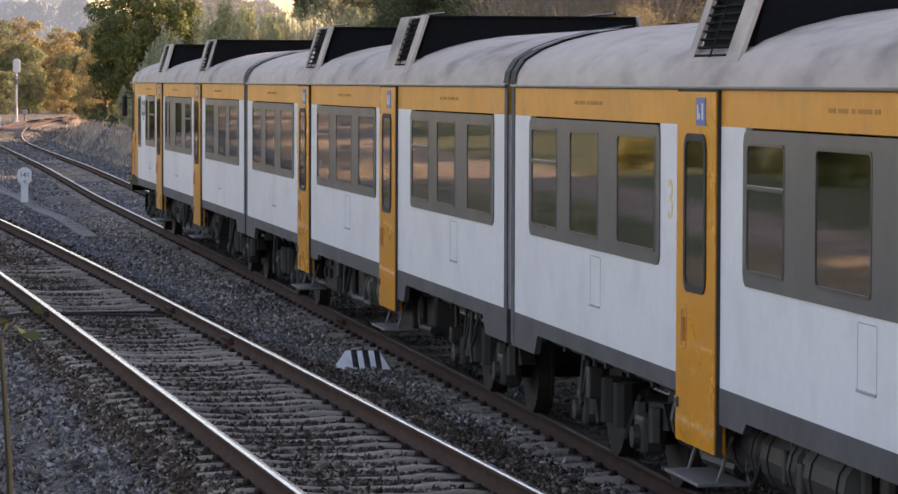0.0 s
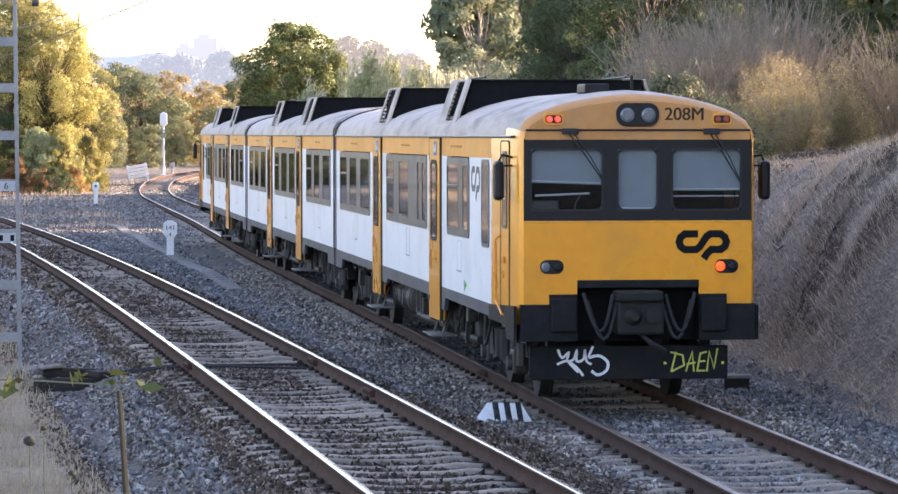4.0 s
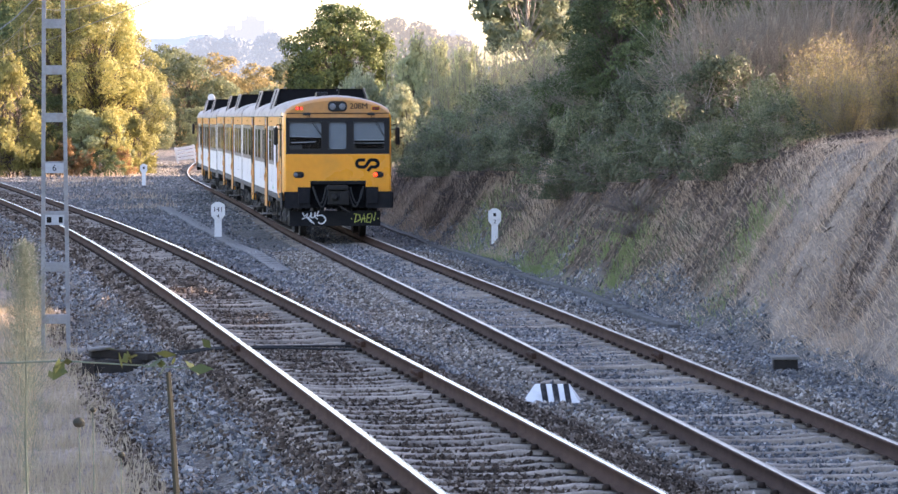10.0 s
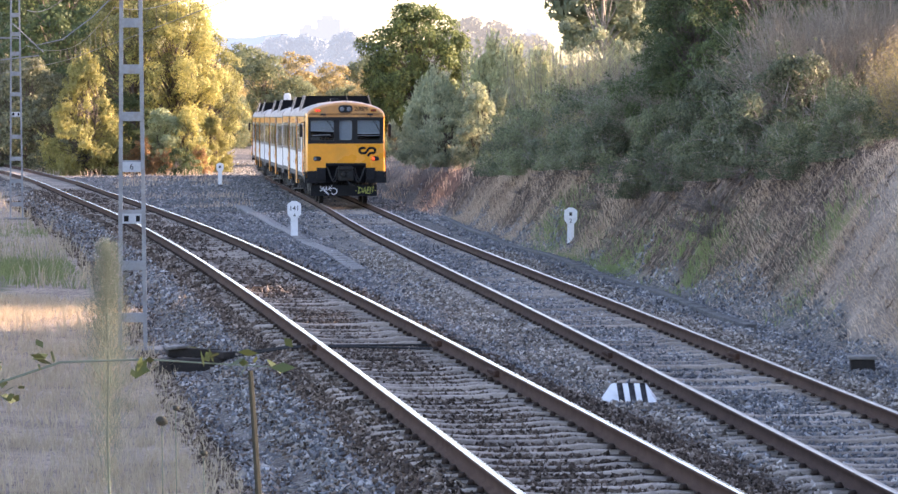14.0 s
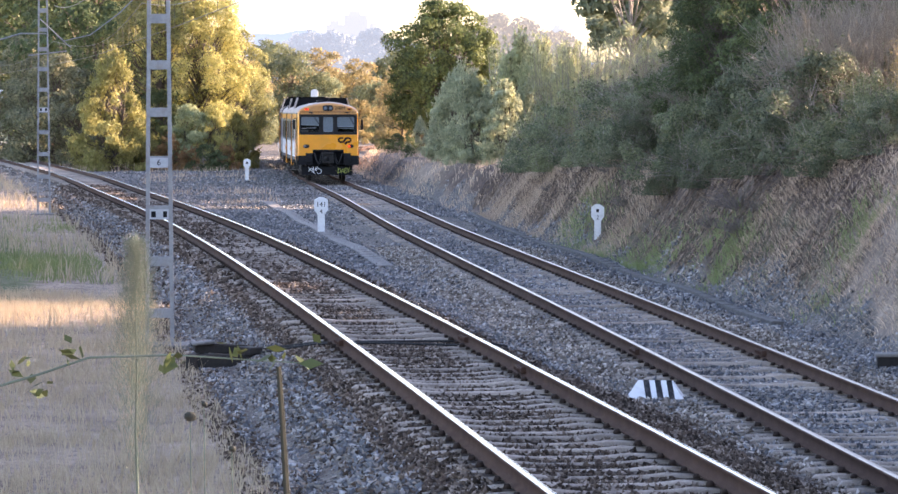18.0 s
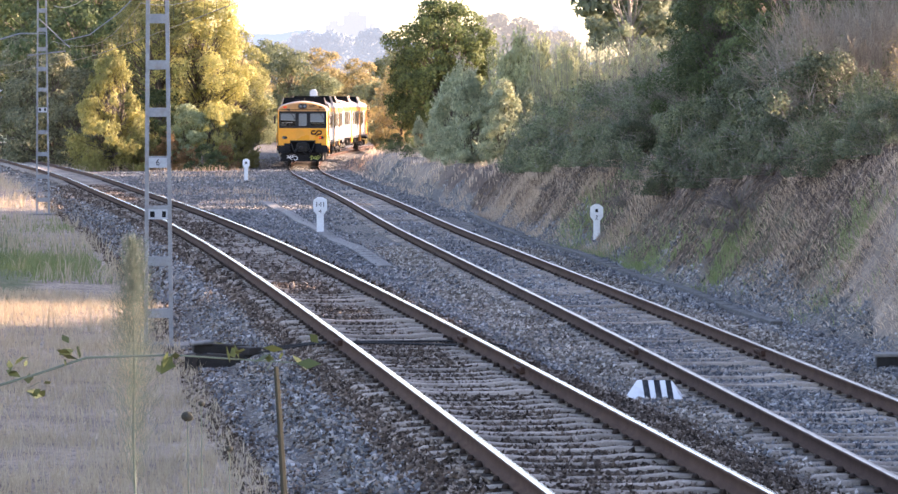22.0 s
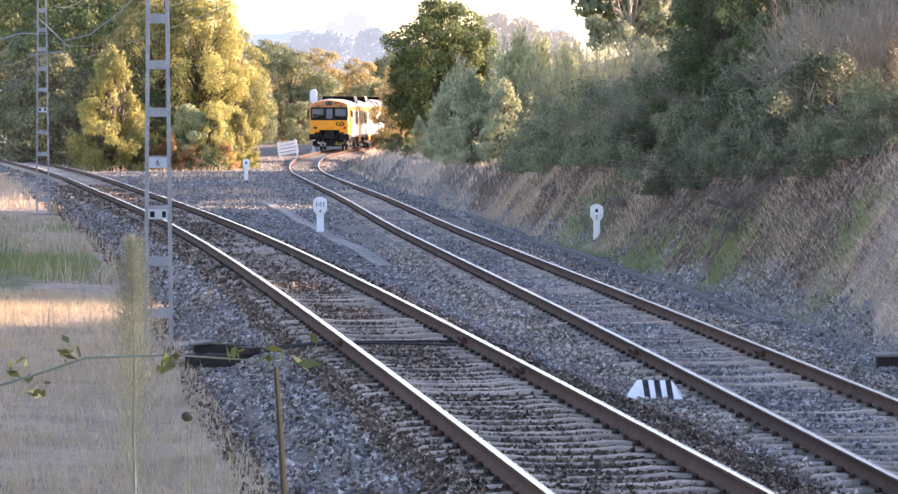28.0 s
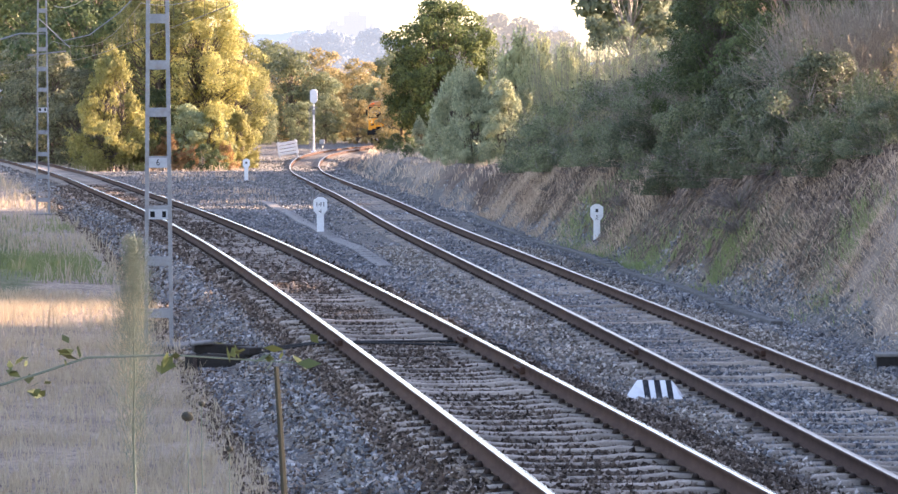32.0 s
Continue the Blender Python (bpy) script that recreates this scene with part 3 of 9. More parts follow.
def ground_z(x, y):
    """Height of the ground: two ballast beds, a drain, the cutting's bank, rough verges and a mound at the camera."""
    x, y = np.asarray(x, float), np.asarray(y, float)
    dn, df = np.abs(x - near_x(y)) / np.hypot(1, 0.1), x - far_x(y)
    cap = smooth(420, 330, y)
    base = -0.34 + 0.06 * wave(x, y, 0.35) + 0.4 * smooth(150, 330, y)
    base = base + 0.10 * smooth(-30, -4, -np.abs(x + 10))
    heap = 0.030 * smooth(0.7, 0.4, dn) * fbm(x, y, 3.5, 21)
    heap_f = 0.034 * smooth(0.75, 0.5, np.abs(df)) * fbm(x, y, 4.0, 22)
    bed_n = near_z(y) + heap - 0.222 - np.clip(dn - 1.1, 0, 0.8) * 0.16 - np.maximum(0, dn - 1.9) * 0.5
    bed_f = far_z(y) + heap_f - 0.234 - np.clip(np.abs(df) - 1.1, 0, 0.7) * 0.08 - np.maximum(0, np.abs(df) - 1.8) * 0.5
    z = np.maximum(base, np.maximum(bed_n * cap + base * (1 - cap), bed_f * cap + base * (1 - cap)))
    # bank to the right
    toe, rise = 3.0 + 0.25 * wave(x * 0, y, 0.25), bank_top(y)
    run = 0.95 * rise + 0.4
    bank = -0.42 + (rise + 0.42) * smooth(0, 1, (df - toe) / run) ** 0.85 + np.maximum(0, df - toe - run) * 0.10 * smooth(260, 90, y)
    bank = bank + smooth(toe, toe + 1.5, df) * (0.26 * fbm(x, y, 4.0, 1) + 0.24 * fbm(0.42 * df, y + 0.9 * fbm(x, y, 2.3, 33), 1.9, 2, 5)) * smooth(300, 200, y)
    w = smooth(toe - 0.35, toe + 0.15, df) * smooth(420, 250, y)
    z = z * (1 - w) + np.maximum(bank, -0.5) * w
    # left verge rises a little towards the trees
    left = near_x(y) - x
    z = z + smooth(3.0, 16.0, left) * 0.5 * smooth(-20, 40, y) + smooth(3.2, 6.0, left) * 0.05 * wave(x, y, 0.9, 4.0)
    # mound on which the camera stands
    mound = 1.9 * smooth(1.9, 0.2, x) * smooth(13.0, 7.0, y) * smooth(-60, -20, y)
    z = np.maximum(z, mound - 0.3)
    # far land swells
    r = smooth(330, 900, y)
    z = z * (1 - r) + r * (2.0 + 6.0 * smooth(600, 2500, y))
    side = smooth(60, 220, np.abs(x))
    z = z + side * 2.0 * smooth(-100, 100, y) * (1 - r)
    return z


# ---------------------------------------------------------------- ground
def axis_steps(stops):
    out = []
    for a, b, step in stops:
        out += list(np.arange(a, b, step))
    return np.array(out + [stops[-1][1]])


def ground_material():
    """Bare dry soil, ballast, moss and green verge, blended by zones stored on the ground."""
    m = bpy.data.materials.new("ground")
    m.use_nodes = True
    nt = m.node_tree
    N, L = nt.nodes, nt.links
    p = N["Principled BSDF"]
    co, zone = N.new("ShaderNodeTexCoord"), N.new("ShaderNodeAttribute")
    zone.attribute_name = "zone"
    sep = N.new("ShaderNodeSeparateColor")
    L.new(zone.outputs["Color"], sep.inputs[0])

    def noise_of(scale, detail=5, rough=0.6):
        n = N.new("ShaderNodeTexNoise")
        n.inputs["Scale"].default_value, n.inputs["Detail"].default_value, n.inputs["Roughness"].default_value = scale, detail, rough
        L.new(co.outputs["Object"], n.inputs["Vector"])
        return n.outputs["Fac"]

    def blend(f, a, b, lo=0.35, hi=0.65):
        r = N.new("ShaderNodeMapRange")
        r.inputs["From Min"].default_value, r.inputs["From Max"].default_value = lo, hi
        L.new(f, r.inputs["Value"])
        mx = N.new("ShaderNodeMix")
        mx.data_type = "RGBA"
        L.new(r.outputs["Result"], mx.inputs[0])
        for k, c in ((6, a), (7, b)):
            if isinstance(c, tuple):
                mx.inputs[k].default_value = (*c, 1)
            else:
                L.new(c, mx.inputs[k])
        return mx.outputs[2]

    def zoned(channel, scale):
        a = N.new("ShaderNodeMath")
        a.operation = "ADD"
        b = N.new("ShaderNodeMath")
        b.operation = "MULTIPLY_ADD"
        b.inputs[1].default_value, b.inputs[2].default_value = 0.7, -0.35
        L.new(noise_of(scale, 6), b.inputs[0])
        L.new(sep.outputs[channel], a.inputs[0])
        L.new(b.outputs[0], a.inputs[1])
        return a.outputs[0]

    soil = blend(noise_of(1.2), (0.22, 0.172, 0.135), (0.40, 0.32, 0.25))
    soil = blend(noise_of(14), soil, (0.12, 0.095, 0.078), 0.46, 0.72)
    soil = blend(noise_of(3.5, 8, 0.75), soil, (0.15, 0.118, 0.095), 0.52, 0.66)
    cells = N.new("ShaderNodeTexVoronoi")
    cells.inputs["Scale"].default_value = 16
    L.new(co.outputs["Object"], cells.inputs["Vector"])
    tone = N.new("ShaderNodeSeparateColor")
    L.new(cells.outputs["Color"], tone.inputs[0])
    # Ballast ground is toned dark to put shade into the gaps between stones.
    gravel = blend(tone.outputs[0], (0.055, 0.05, 0.045), (0.24, 0.215, 0.19), 0.0, 1.0)
    rusty = blend(tone.outputs[1], (0.022, 0.018, 0.015), (0.11, 0.085, 0.068), 0.0, 1.0)
    green = blend(noise_of(9), (0.065, 0.08, 0.038), (0.14, 0.145, 0.075))
    earth = blend(noise_of(2.2), (0.062, 0.044, 0.036), (0.175, 0.125, 0.096))
    earth = blend(noise_of(11), earth, (0.035, 0.027, 0.024), 0.46, 0.68)
    soil = blend(zone.outputs["Alpha"], soil, earth, 0.2, 0.8)
    c = blend(zoned("Blue", 2.0), soil, green, 0.35, 0.75)
    dusty = blend(noise_of(0.9), gravel, (0.20, 0.19, 0.178), 0.55, 0.85)
    dusty = blend(noise_of(0.45, 8, 0.75), dusty, (0.115, 0.112, 0.11), 0.5, 0.68)
    c = blend(zoned("Red", 1.8), c, dusty, 0.4, 0.6)
    c = blend(zoned("Green", 1.3), c, rusty, 0.4, 0.65)
    L.new(c, p.inputs["Base Color"])
    p.inputs["Roughness"].default_value = 0.95
    p.inputs["Specular IOR Level"].default_value = 0.2
    b1, b2 = N.new("ShaderNodeBump"), N.new("ShaderNodeBump")
    b1.inputs["Strength"].default_value, b1.inputs["Distance"].default_value = 0.9, 0.05
    L.new(cells.outputs["Distance"], b1.inputs["Height"])
    b1.invert = True
    b2.inputs["Strength"].default_value, b2.inputs["Distance"].default_value = 0.5, 0.06
    L.new(noise_of(8), b2.inputs["Height"])
    L.new(b1.outputs["Normal"], b2.inputs["Normal"])
    L.new(b2.outputs["Normal"], p.inputs["Normal"])
    return m


def zones(x, y):
    """Shares of clean ballast, rusty ballast and green at a place."""
    left, df = near_x(y) - x, x - far_x(y)
    dn = np.abs(left)
    spill = 0.5 * fbm(0.8 * x, y, 3.2, 23) * smooth(45, 55, y) - 0.15
    gravel = smooth(3.1, 2.3, left) * smooth(4.2 + spill, 3.3 + spill, df) * smooth(400, 320, y)
    between = smooth(5.5, 8.5, df * -1) * smooth(3.0, 4.5, -left)
    gravel = gravel * (1 - 0.15 * between)
    rust = smooth(2.1, 1.3, dn) * 0.9 * smooth(0, 30, y) + 0.75 * smooth(0.9, 0.2, np.abs(x - (near_x(y) + 2.0))) * smooth(45, 38, y)
    rust = np.maximum(rust, 0.45 * smooth(1.4, 2.0, left) * smooth(3.6, 2.8, left))
    rust = np.clip(rust, 0, 1) * smooth(300, 200, y)
    green = smooth(2.9, 3.4, df) * smooth(5.6, 4.2, df) * smooth(48, 62, y) * smooth(120, 95, y) * 0.45
    green = np.maximum(green, smooth(4.0, 5.5, left) * smooth(9, 7, left) * smooth(58, 66, y) * smooth(110, 90, y) * 0.8)
    green = np.maximum(green, smooth(300, 380, y) * 0.8)
    earth = smooth(3.1, 3.7, df) * smooth(9.5, 7.0, df) * smooth(54, 65, y + 9.0 * fbm(0.5 * df, y, 4.0, 3, 5) - 1.0 * (df - 4)) * smooth(160, 130, y) * (0.92 + 0.5 * fbm(0.5 * df, y + fbm(x, y, 2.0, 37), 2.0, 4, 5))
    bare_patch = smooth(0.12, 0.45, fbm(0.45 * df, y + 0.8 * fbm(x, y, 2.0, 34), 1.8, 31, 5)) * smooth(3.4, 4.2, df) * smooth(40, 46, y) * smooth(66, 60, y)
    earth = np.minimum(np.maximum(earth, 0.9 * bare_patch), 1.0)
    earth = np.maximum(earth, 0.25 * smooth(3.2, 3.9, df) * smooth(160, 130, y))
    green = np.maximum(green, 0.9 * smooth(9.0, 12.0, left) * smooth(300, 250, y))
    return gravel, rust, green, earth


gx = axis_steps([(-3500, -600, 290), (-600, -120, 40), (-120, -45, 7.5), (-45, -16, 1.5), (-16, 18, 0.3), (18, 40, 1.1), (40, 120, 8), (120, 600, 40), (600, 3500, 290)])
gy = axis_steps([(-400, -40, 30), (-40, 10, 2.0), (10, 70, 0.35), (70, 140, 0.7), (140, 340, 2.0), (340, 700, 15), (700, 4600, 130)])
GX, GY = np.meshgrid(gx, gy)
GZ = ground_z(GX, GY)
nx, ny = len(gx), len(gy)
idx = np.arange(nx * ny).reshape(ny, nx)
ground = arrays("ground", np.stack([GX, GY, GZ], -1).reshape(-1, 3),
                np.stack([idx[:-1, :-1], idx[:-1, 1:], idx[1:, 1:], idx[1:, :-1]], -1).reshape(-1, 4), ground_material())
zc = ground.data.color_attributes.new("zone", "FLOAT_COLOR", "POINT")
za = np.ones((nx * ny, 4), np.float32)
za[:, 0], za[:, 1], za[:, 2], za[:, 3] = (c.ravel() for c in zones(GX, GY))
zc.data.foreach_set("color", za.ravel())
ground.data.polygons.foreach_set("use_smooth", np.ones(len(ground.data.polygons), bool))
tagged(ground, "dry earth, ballast and grass verge of a railway cutting", "ground", kind="structure")


# ---------------------------------------------------------------- rails and sleepers
HEAD = [(0.036, 0.0), (0.036, -0.03), (0.012, -0.045), (0.010, -0.125), (0.065, -0.145), (0.065, -0.16), (-0.065, -0.16), (-0.065, -0.145),
        (-0.010, -0.125), (-0.012, -0.045), (-0.036, -0.03), (-0.036, 0.0)]


def rail(name, fx, fz, side, top, parent, y0, y1):
    """One rail: a steel profile swept along the line, with a polished running surface."""
    s0, s1 = (np.interp(v, ARC[fx][0], ARC[fx][1]) for v in (y0, y1))
    ss = np.concatenate([np.arange(s0, s1, 1.0), [s1]])
    xs, ys = at_arc(fx, ss)
    hx, hy = heading(fx, ys)
    zs = fz(ys)
    n = len(HEAD)
    off = np.array([a for a, b in HEAD]) + side * GAUGE / 2
    up = np.array([b for a, b in HEAD])
    V = np.stack([xs[:, None] + hy[:, None] * off, ys[:, None] - hx[:, None] * off, zs[:, None] + up + 0 * xs[:, None]], -1).reshape(-1, 3)
    i = np.arange(len(ss) - 1)[:, None] * n
    k = np.arange(n)[None, :]
    F = np.stack([i + k, i + n + k, i + n + (k + 1) % n, i + (k + 1) % n], -1).reshape(-1, 4)
    ob = arrays(name, V, F, "rail_rust", parent)
    ob.data.materials.append(M[top])
    mi = np.zeros(len(F), np.int32)
    mi[np.tile(np.arange(n), len(ss) - 1) == n - 1] = 1
    ob.data.polygons.foreach_set("material_index", mi)
    return ob


def sleeper_mesh():
    """Concrete sleeper, 2.5 m long, waisted and lower in its middle, with raised rail seats."""
    xs = [-1.26, -1.21, -0.60, -0.35, 0.35, 0.60, 1.21, 1.26]
    top = [-0.232, -0.200, -0.166, -0.190, -0.190, -0.166, -0.200, -0.232]
    half = [0.050, 0.056, 0.062, 0.050, 0.050, 0.062, 0.056, 0.050]
    bm = bmesh.new()
    rows = []
    for x, t, h in zip(xs, top, half):
        rows.append([bm.verts.new(c) for c in ((x, -h - 0.05, -0.36), (x, -h, t - 0.012), (x, -h + 0.02, t), (x, h - 0.02, t), (x, h, t - 0.012), (x, h + 0.05, -0.36))])
    for a, b in zip(rows, rows[1:]):
        for k in range(5):
            bm.faces.new((a[k], a[k + 1], b[k + 1], b[k]))
    bm.faces.new(rows[0])
    bm.faces.new(rows[-1][::-1])
    bmesh.ops.recalc_face_normals(bm, faces=bm.faces[:])
    me = bpy.data.meshes.new("sleeper")
    bm.to_mesh(me)
    bm.free()
    me.materials.append(M["sleeper"])
    return me


def joined(name, base_v, base_f, mats, mat, parent=None):
    """Many small copies of one piece in a single mesh; mats is (n, 3, 4)."""
    base_v, base_f = np.asarray(base_v, float), np.asarray(base_f, int)
    V = np.einsum("nij,vj->nvi", mats[:, :, :3], base_v) + mats[:, None, :, 3]
    F = base_f[None] + (np.arange(len(mats)) * len(base_v))[:, None, None]
    return arrays(name, V.reshape(-1, 3), F.reshape(-1, base_f.shape[1]), mat, parent)


CUBE_V = [(x, y, z) for x in (-0.5, 0.5) for y in (-0.5, 0.5) for z in (-0.5, 0.5)]
CUBE_F = [(0, 1, 3, 2), (4, 6, 7, 5), (0, 4, 5, 1), (2, 3, 7, 6), (0, 2, 6, 4), (1, 5, 7, 3)]


def frames_along(fx, fz, ss):
    """Poses (n, 3, 4) on the line: x across to the right, y along, z up."""
    xs, ys = at_arc(fx, ss)
    hx, hy = heading(fx, ys)
    o = np.zeros_like(xs)
    return np.stack([np.stack([hy, hx, o, xs], -1), np.stack([-hx, hy, o, ys], -1), np.stack([o, o, o + 1, fz(ys)], -1)], 1)


SLEEPER = sleeper_mesh()


def railway_track(name, key, top, y0, y1, label):
    fx, fz = LINES[key]
    track = tagged(new(name), label, "railway track", kind="structure")
    for side in (-1, 1):
        rail("rail", fx, fz, side, top, track, y0, y1)
    s_near = np.interp(14.0, ARC[fx][0], ARC[fx][1])
    s_end = np.interp(y1, ARC[fx][0], ARC[fx][1])
    s_start = np.interp(y0, ARC[fx][0], ARC[fx][1])
    rng = np.random.RandomState(3 if key == "near" else 4)
    singles = s_near + 0.6 * np.arange(290)
    P = frames_along(fx, fz, singles)
    for m in P:
        ob = new("sleeper", SLEEPER)
        ob.parent = track
        ob.matrix_local = Matrix([list(m[0]), list(m[1]), list(m[2]), (0, 0, 0, 1)]) @ pose(rng.normal(0, 0.012), rng.normal(0, 0.012), rng.normal(0, 0.012) - 0.008, 0, 0, rng.normal(0, 0.4))
    rest = np.r_[np.arange(s_start, s_near - 0.5, 0.6), np.arange(singles[-1] + 0.6, s_end, 0.6)]
    me = SLEEPER
    bv = [tuple(v.co) for v in me.vertices]
    quads = [tuple(p.vertices) for p in me.polygons if len(p.vertices) == 4]
    tagged(joined("far_sleepers", bv, quads, frames_along(fx, fz, rest), "sleeper", track), kind="stuff")
    clips = []
    for m in frames_along(fx, fz, singles[:240]):
        for side in (-1, 1):
            for d in (-0.105, 0.105):
                q = np.zeros((3, 4))
                q[:, :3] = m[:, :3] @ np.diag([0.07, 0.08, 0.045]) * rng.uniform(0.75, 1.15)
                q[:, 3] = m @ np.array([side * GAUGE / 2 + d, rng.normal(0, 0.02), -0.148, 1])
                clips.append(q)
    bmv = [(x * (0.6 if z > 0 else 1), y * (0.75 if z > 0 else 1), z) for x, y, z in CUBE_V]
    tagged(joined("rail_clips", bmv, CUBE_F, np.array(clips), "clip", track), kind="stuff")
    return track


track_near = railway_track("track_1", "near", "rail_top", -55.0, 295.0, "polished steel rails on concrete sleepers in dark rusty ballast")
track_far = railway_track("track_2", "far", "rail_worn", -55.0, 410.0, "brown rusty rails on concrete sleepers in grey ballast")

# insulated joints: pale plates on the rail heads
def rail_joint(key, side, y, track):
    fx, fz = LINES[key]
    bm = bmesh.new()
    box(bm, -0.075, 0.075, -0.28, 0.28, -0.12, -0.045, 0.012)
    for k in (-0.2, -0.07, 0.07, 0.2):
        box(bm, -0.095, 0.095, k - 0.02, k + 0.02, -0.10, -0.065, 0.006)
    ob = part("fishplate", bm, "rail_rust", track, "bolted rusty fishplate on the rail")
    hx, hy = heading(fx, y)
    ob.matrix_local = pose(fx(y) + hy * side * GAUGE / 2, y - hx * side * GAUGE / 2, fz(y), 0, 0, -math.degrees(math.atan2(hx, hy)))


for key, side, y, tr in (("near", 1, 46.5, track_near), ("near", -1, 46.0, track_near), ("near", 1, 41.0, track_near), ("far", 1, 48.2, track_far), ("far", -1, 48.6, track_far)):
    rail_joint(key, side, y, tr)


# ---------------------------------------------------------------- the railcar set
# A carriage's own space: x towards the tail, y across, z up from the rail. The tail cab's face is at CAB, inner ends at INNER.
INNER, CAB, HALF = -11.5, 11.9, 1.475
SILL, BELT, LINTEL, GUTTER = 1.16, 1.92, 3.0, 3.27
SECTION = [(1.475, 3.27), (1.455, 3.38), (1.38, 3.50), (1.22, 3.60), (0.98, 3.69), (0.66, 3.77), (0.33, 3.82), (0.0, 3.84)]
SECTION = SECTION + [(-y, z) for y, z in SECTION[-2::-1]]


def curved(pts, n=5):
    """A smooth line through points."""
    P = [Vector(p) for p in pts]
    out = []
    for i in range(len(P) - 1):
        a, b, c, d = P[max(i - 1, 0)], P[i], P[i + 1], P[min(i + 2, len(P) - 1)]
        for k in range(n):
            t = k / n
            out.append(0.5 * ((2 * b) + (c - a) * t + (2 * a - 5 * b + 4 * c - d) * t**2 + (3 * b - a - 3 * c + d) * t**3))
    return out + [P[-1]]


def stroke(bm, pts, width, y0, y1, m):
    """A flat band along a line of (a, b) points, mitred, pushed from y0 to y1 and placed by m (a to x, depth to y, b to z)."""
    P = [Vector(p) for p in pts]
    left, right = [], []
    for i, p in enumerate(P):
        d0 = (P[i] - P[i - 1]).normalized() if i else (P[1] - P[0]).normalized()
        d1 = (P[i + 1] - P[i]).normalized() if i < len(P) - 1 else d0
        d = (d0 + d1).normalized()
        n = Vector((-d.y, d.x)) * (width / 2) / max(0.5, d.dot(d1))
        left.append(p + n)
        right.append(p - n)
    lo = [[bm.verts.new(m @ Vector((q.x, y, q.y))) for q in s] for y in (y0, y1) for s in (left, right)]
    a, b, c, d = lo
    for i in range(len(P) - 1):
        bm.faces.new((a[i], a[i + 1], b[i + 1], b[i]))
        bm.faces.new((c[i], d[i], d[i + 1], c[i + 1]))
        bm.faces.new((a[i], c[i], c[i + 1], a[i + 1]))
        bm.faces.new((b[i], b[i + 1], d[i + 1], d[i]))
    bm.faces.new((a[0], b[0], d[0], c[0]))
    bm.faces.new((a[-1], c[-1], d[-1], b[-1]))


EMBLEM = [(0.40, 1.0), (0.12, 1.0), (0.03, 0.86), (0.0, 0.68), (0.03, 0.50), (0.12, 0.37), (0.36, 0.37), (0.44, 0.48), (0.58, 0.90), (0.66, 1.0),
          (0.88, 1.0), (0.97, 0.86), (1.0, 0.68), (0.97, 0.50), (0.88, 0.37), (0.68, 0.37), (0.60, 0.22), (0.52, 0.0)]
# the face of a side: x along, depth to -y outwards on side -1
SIDE = {-1: Matrix.Identity(4), 1: Matrix.Rotation(math.pi, 4, "Z")}


def side_x(side, x):
    return x if side < 0 else -x


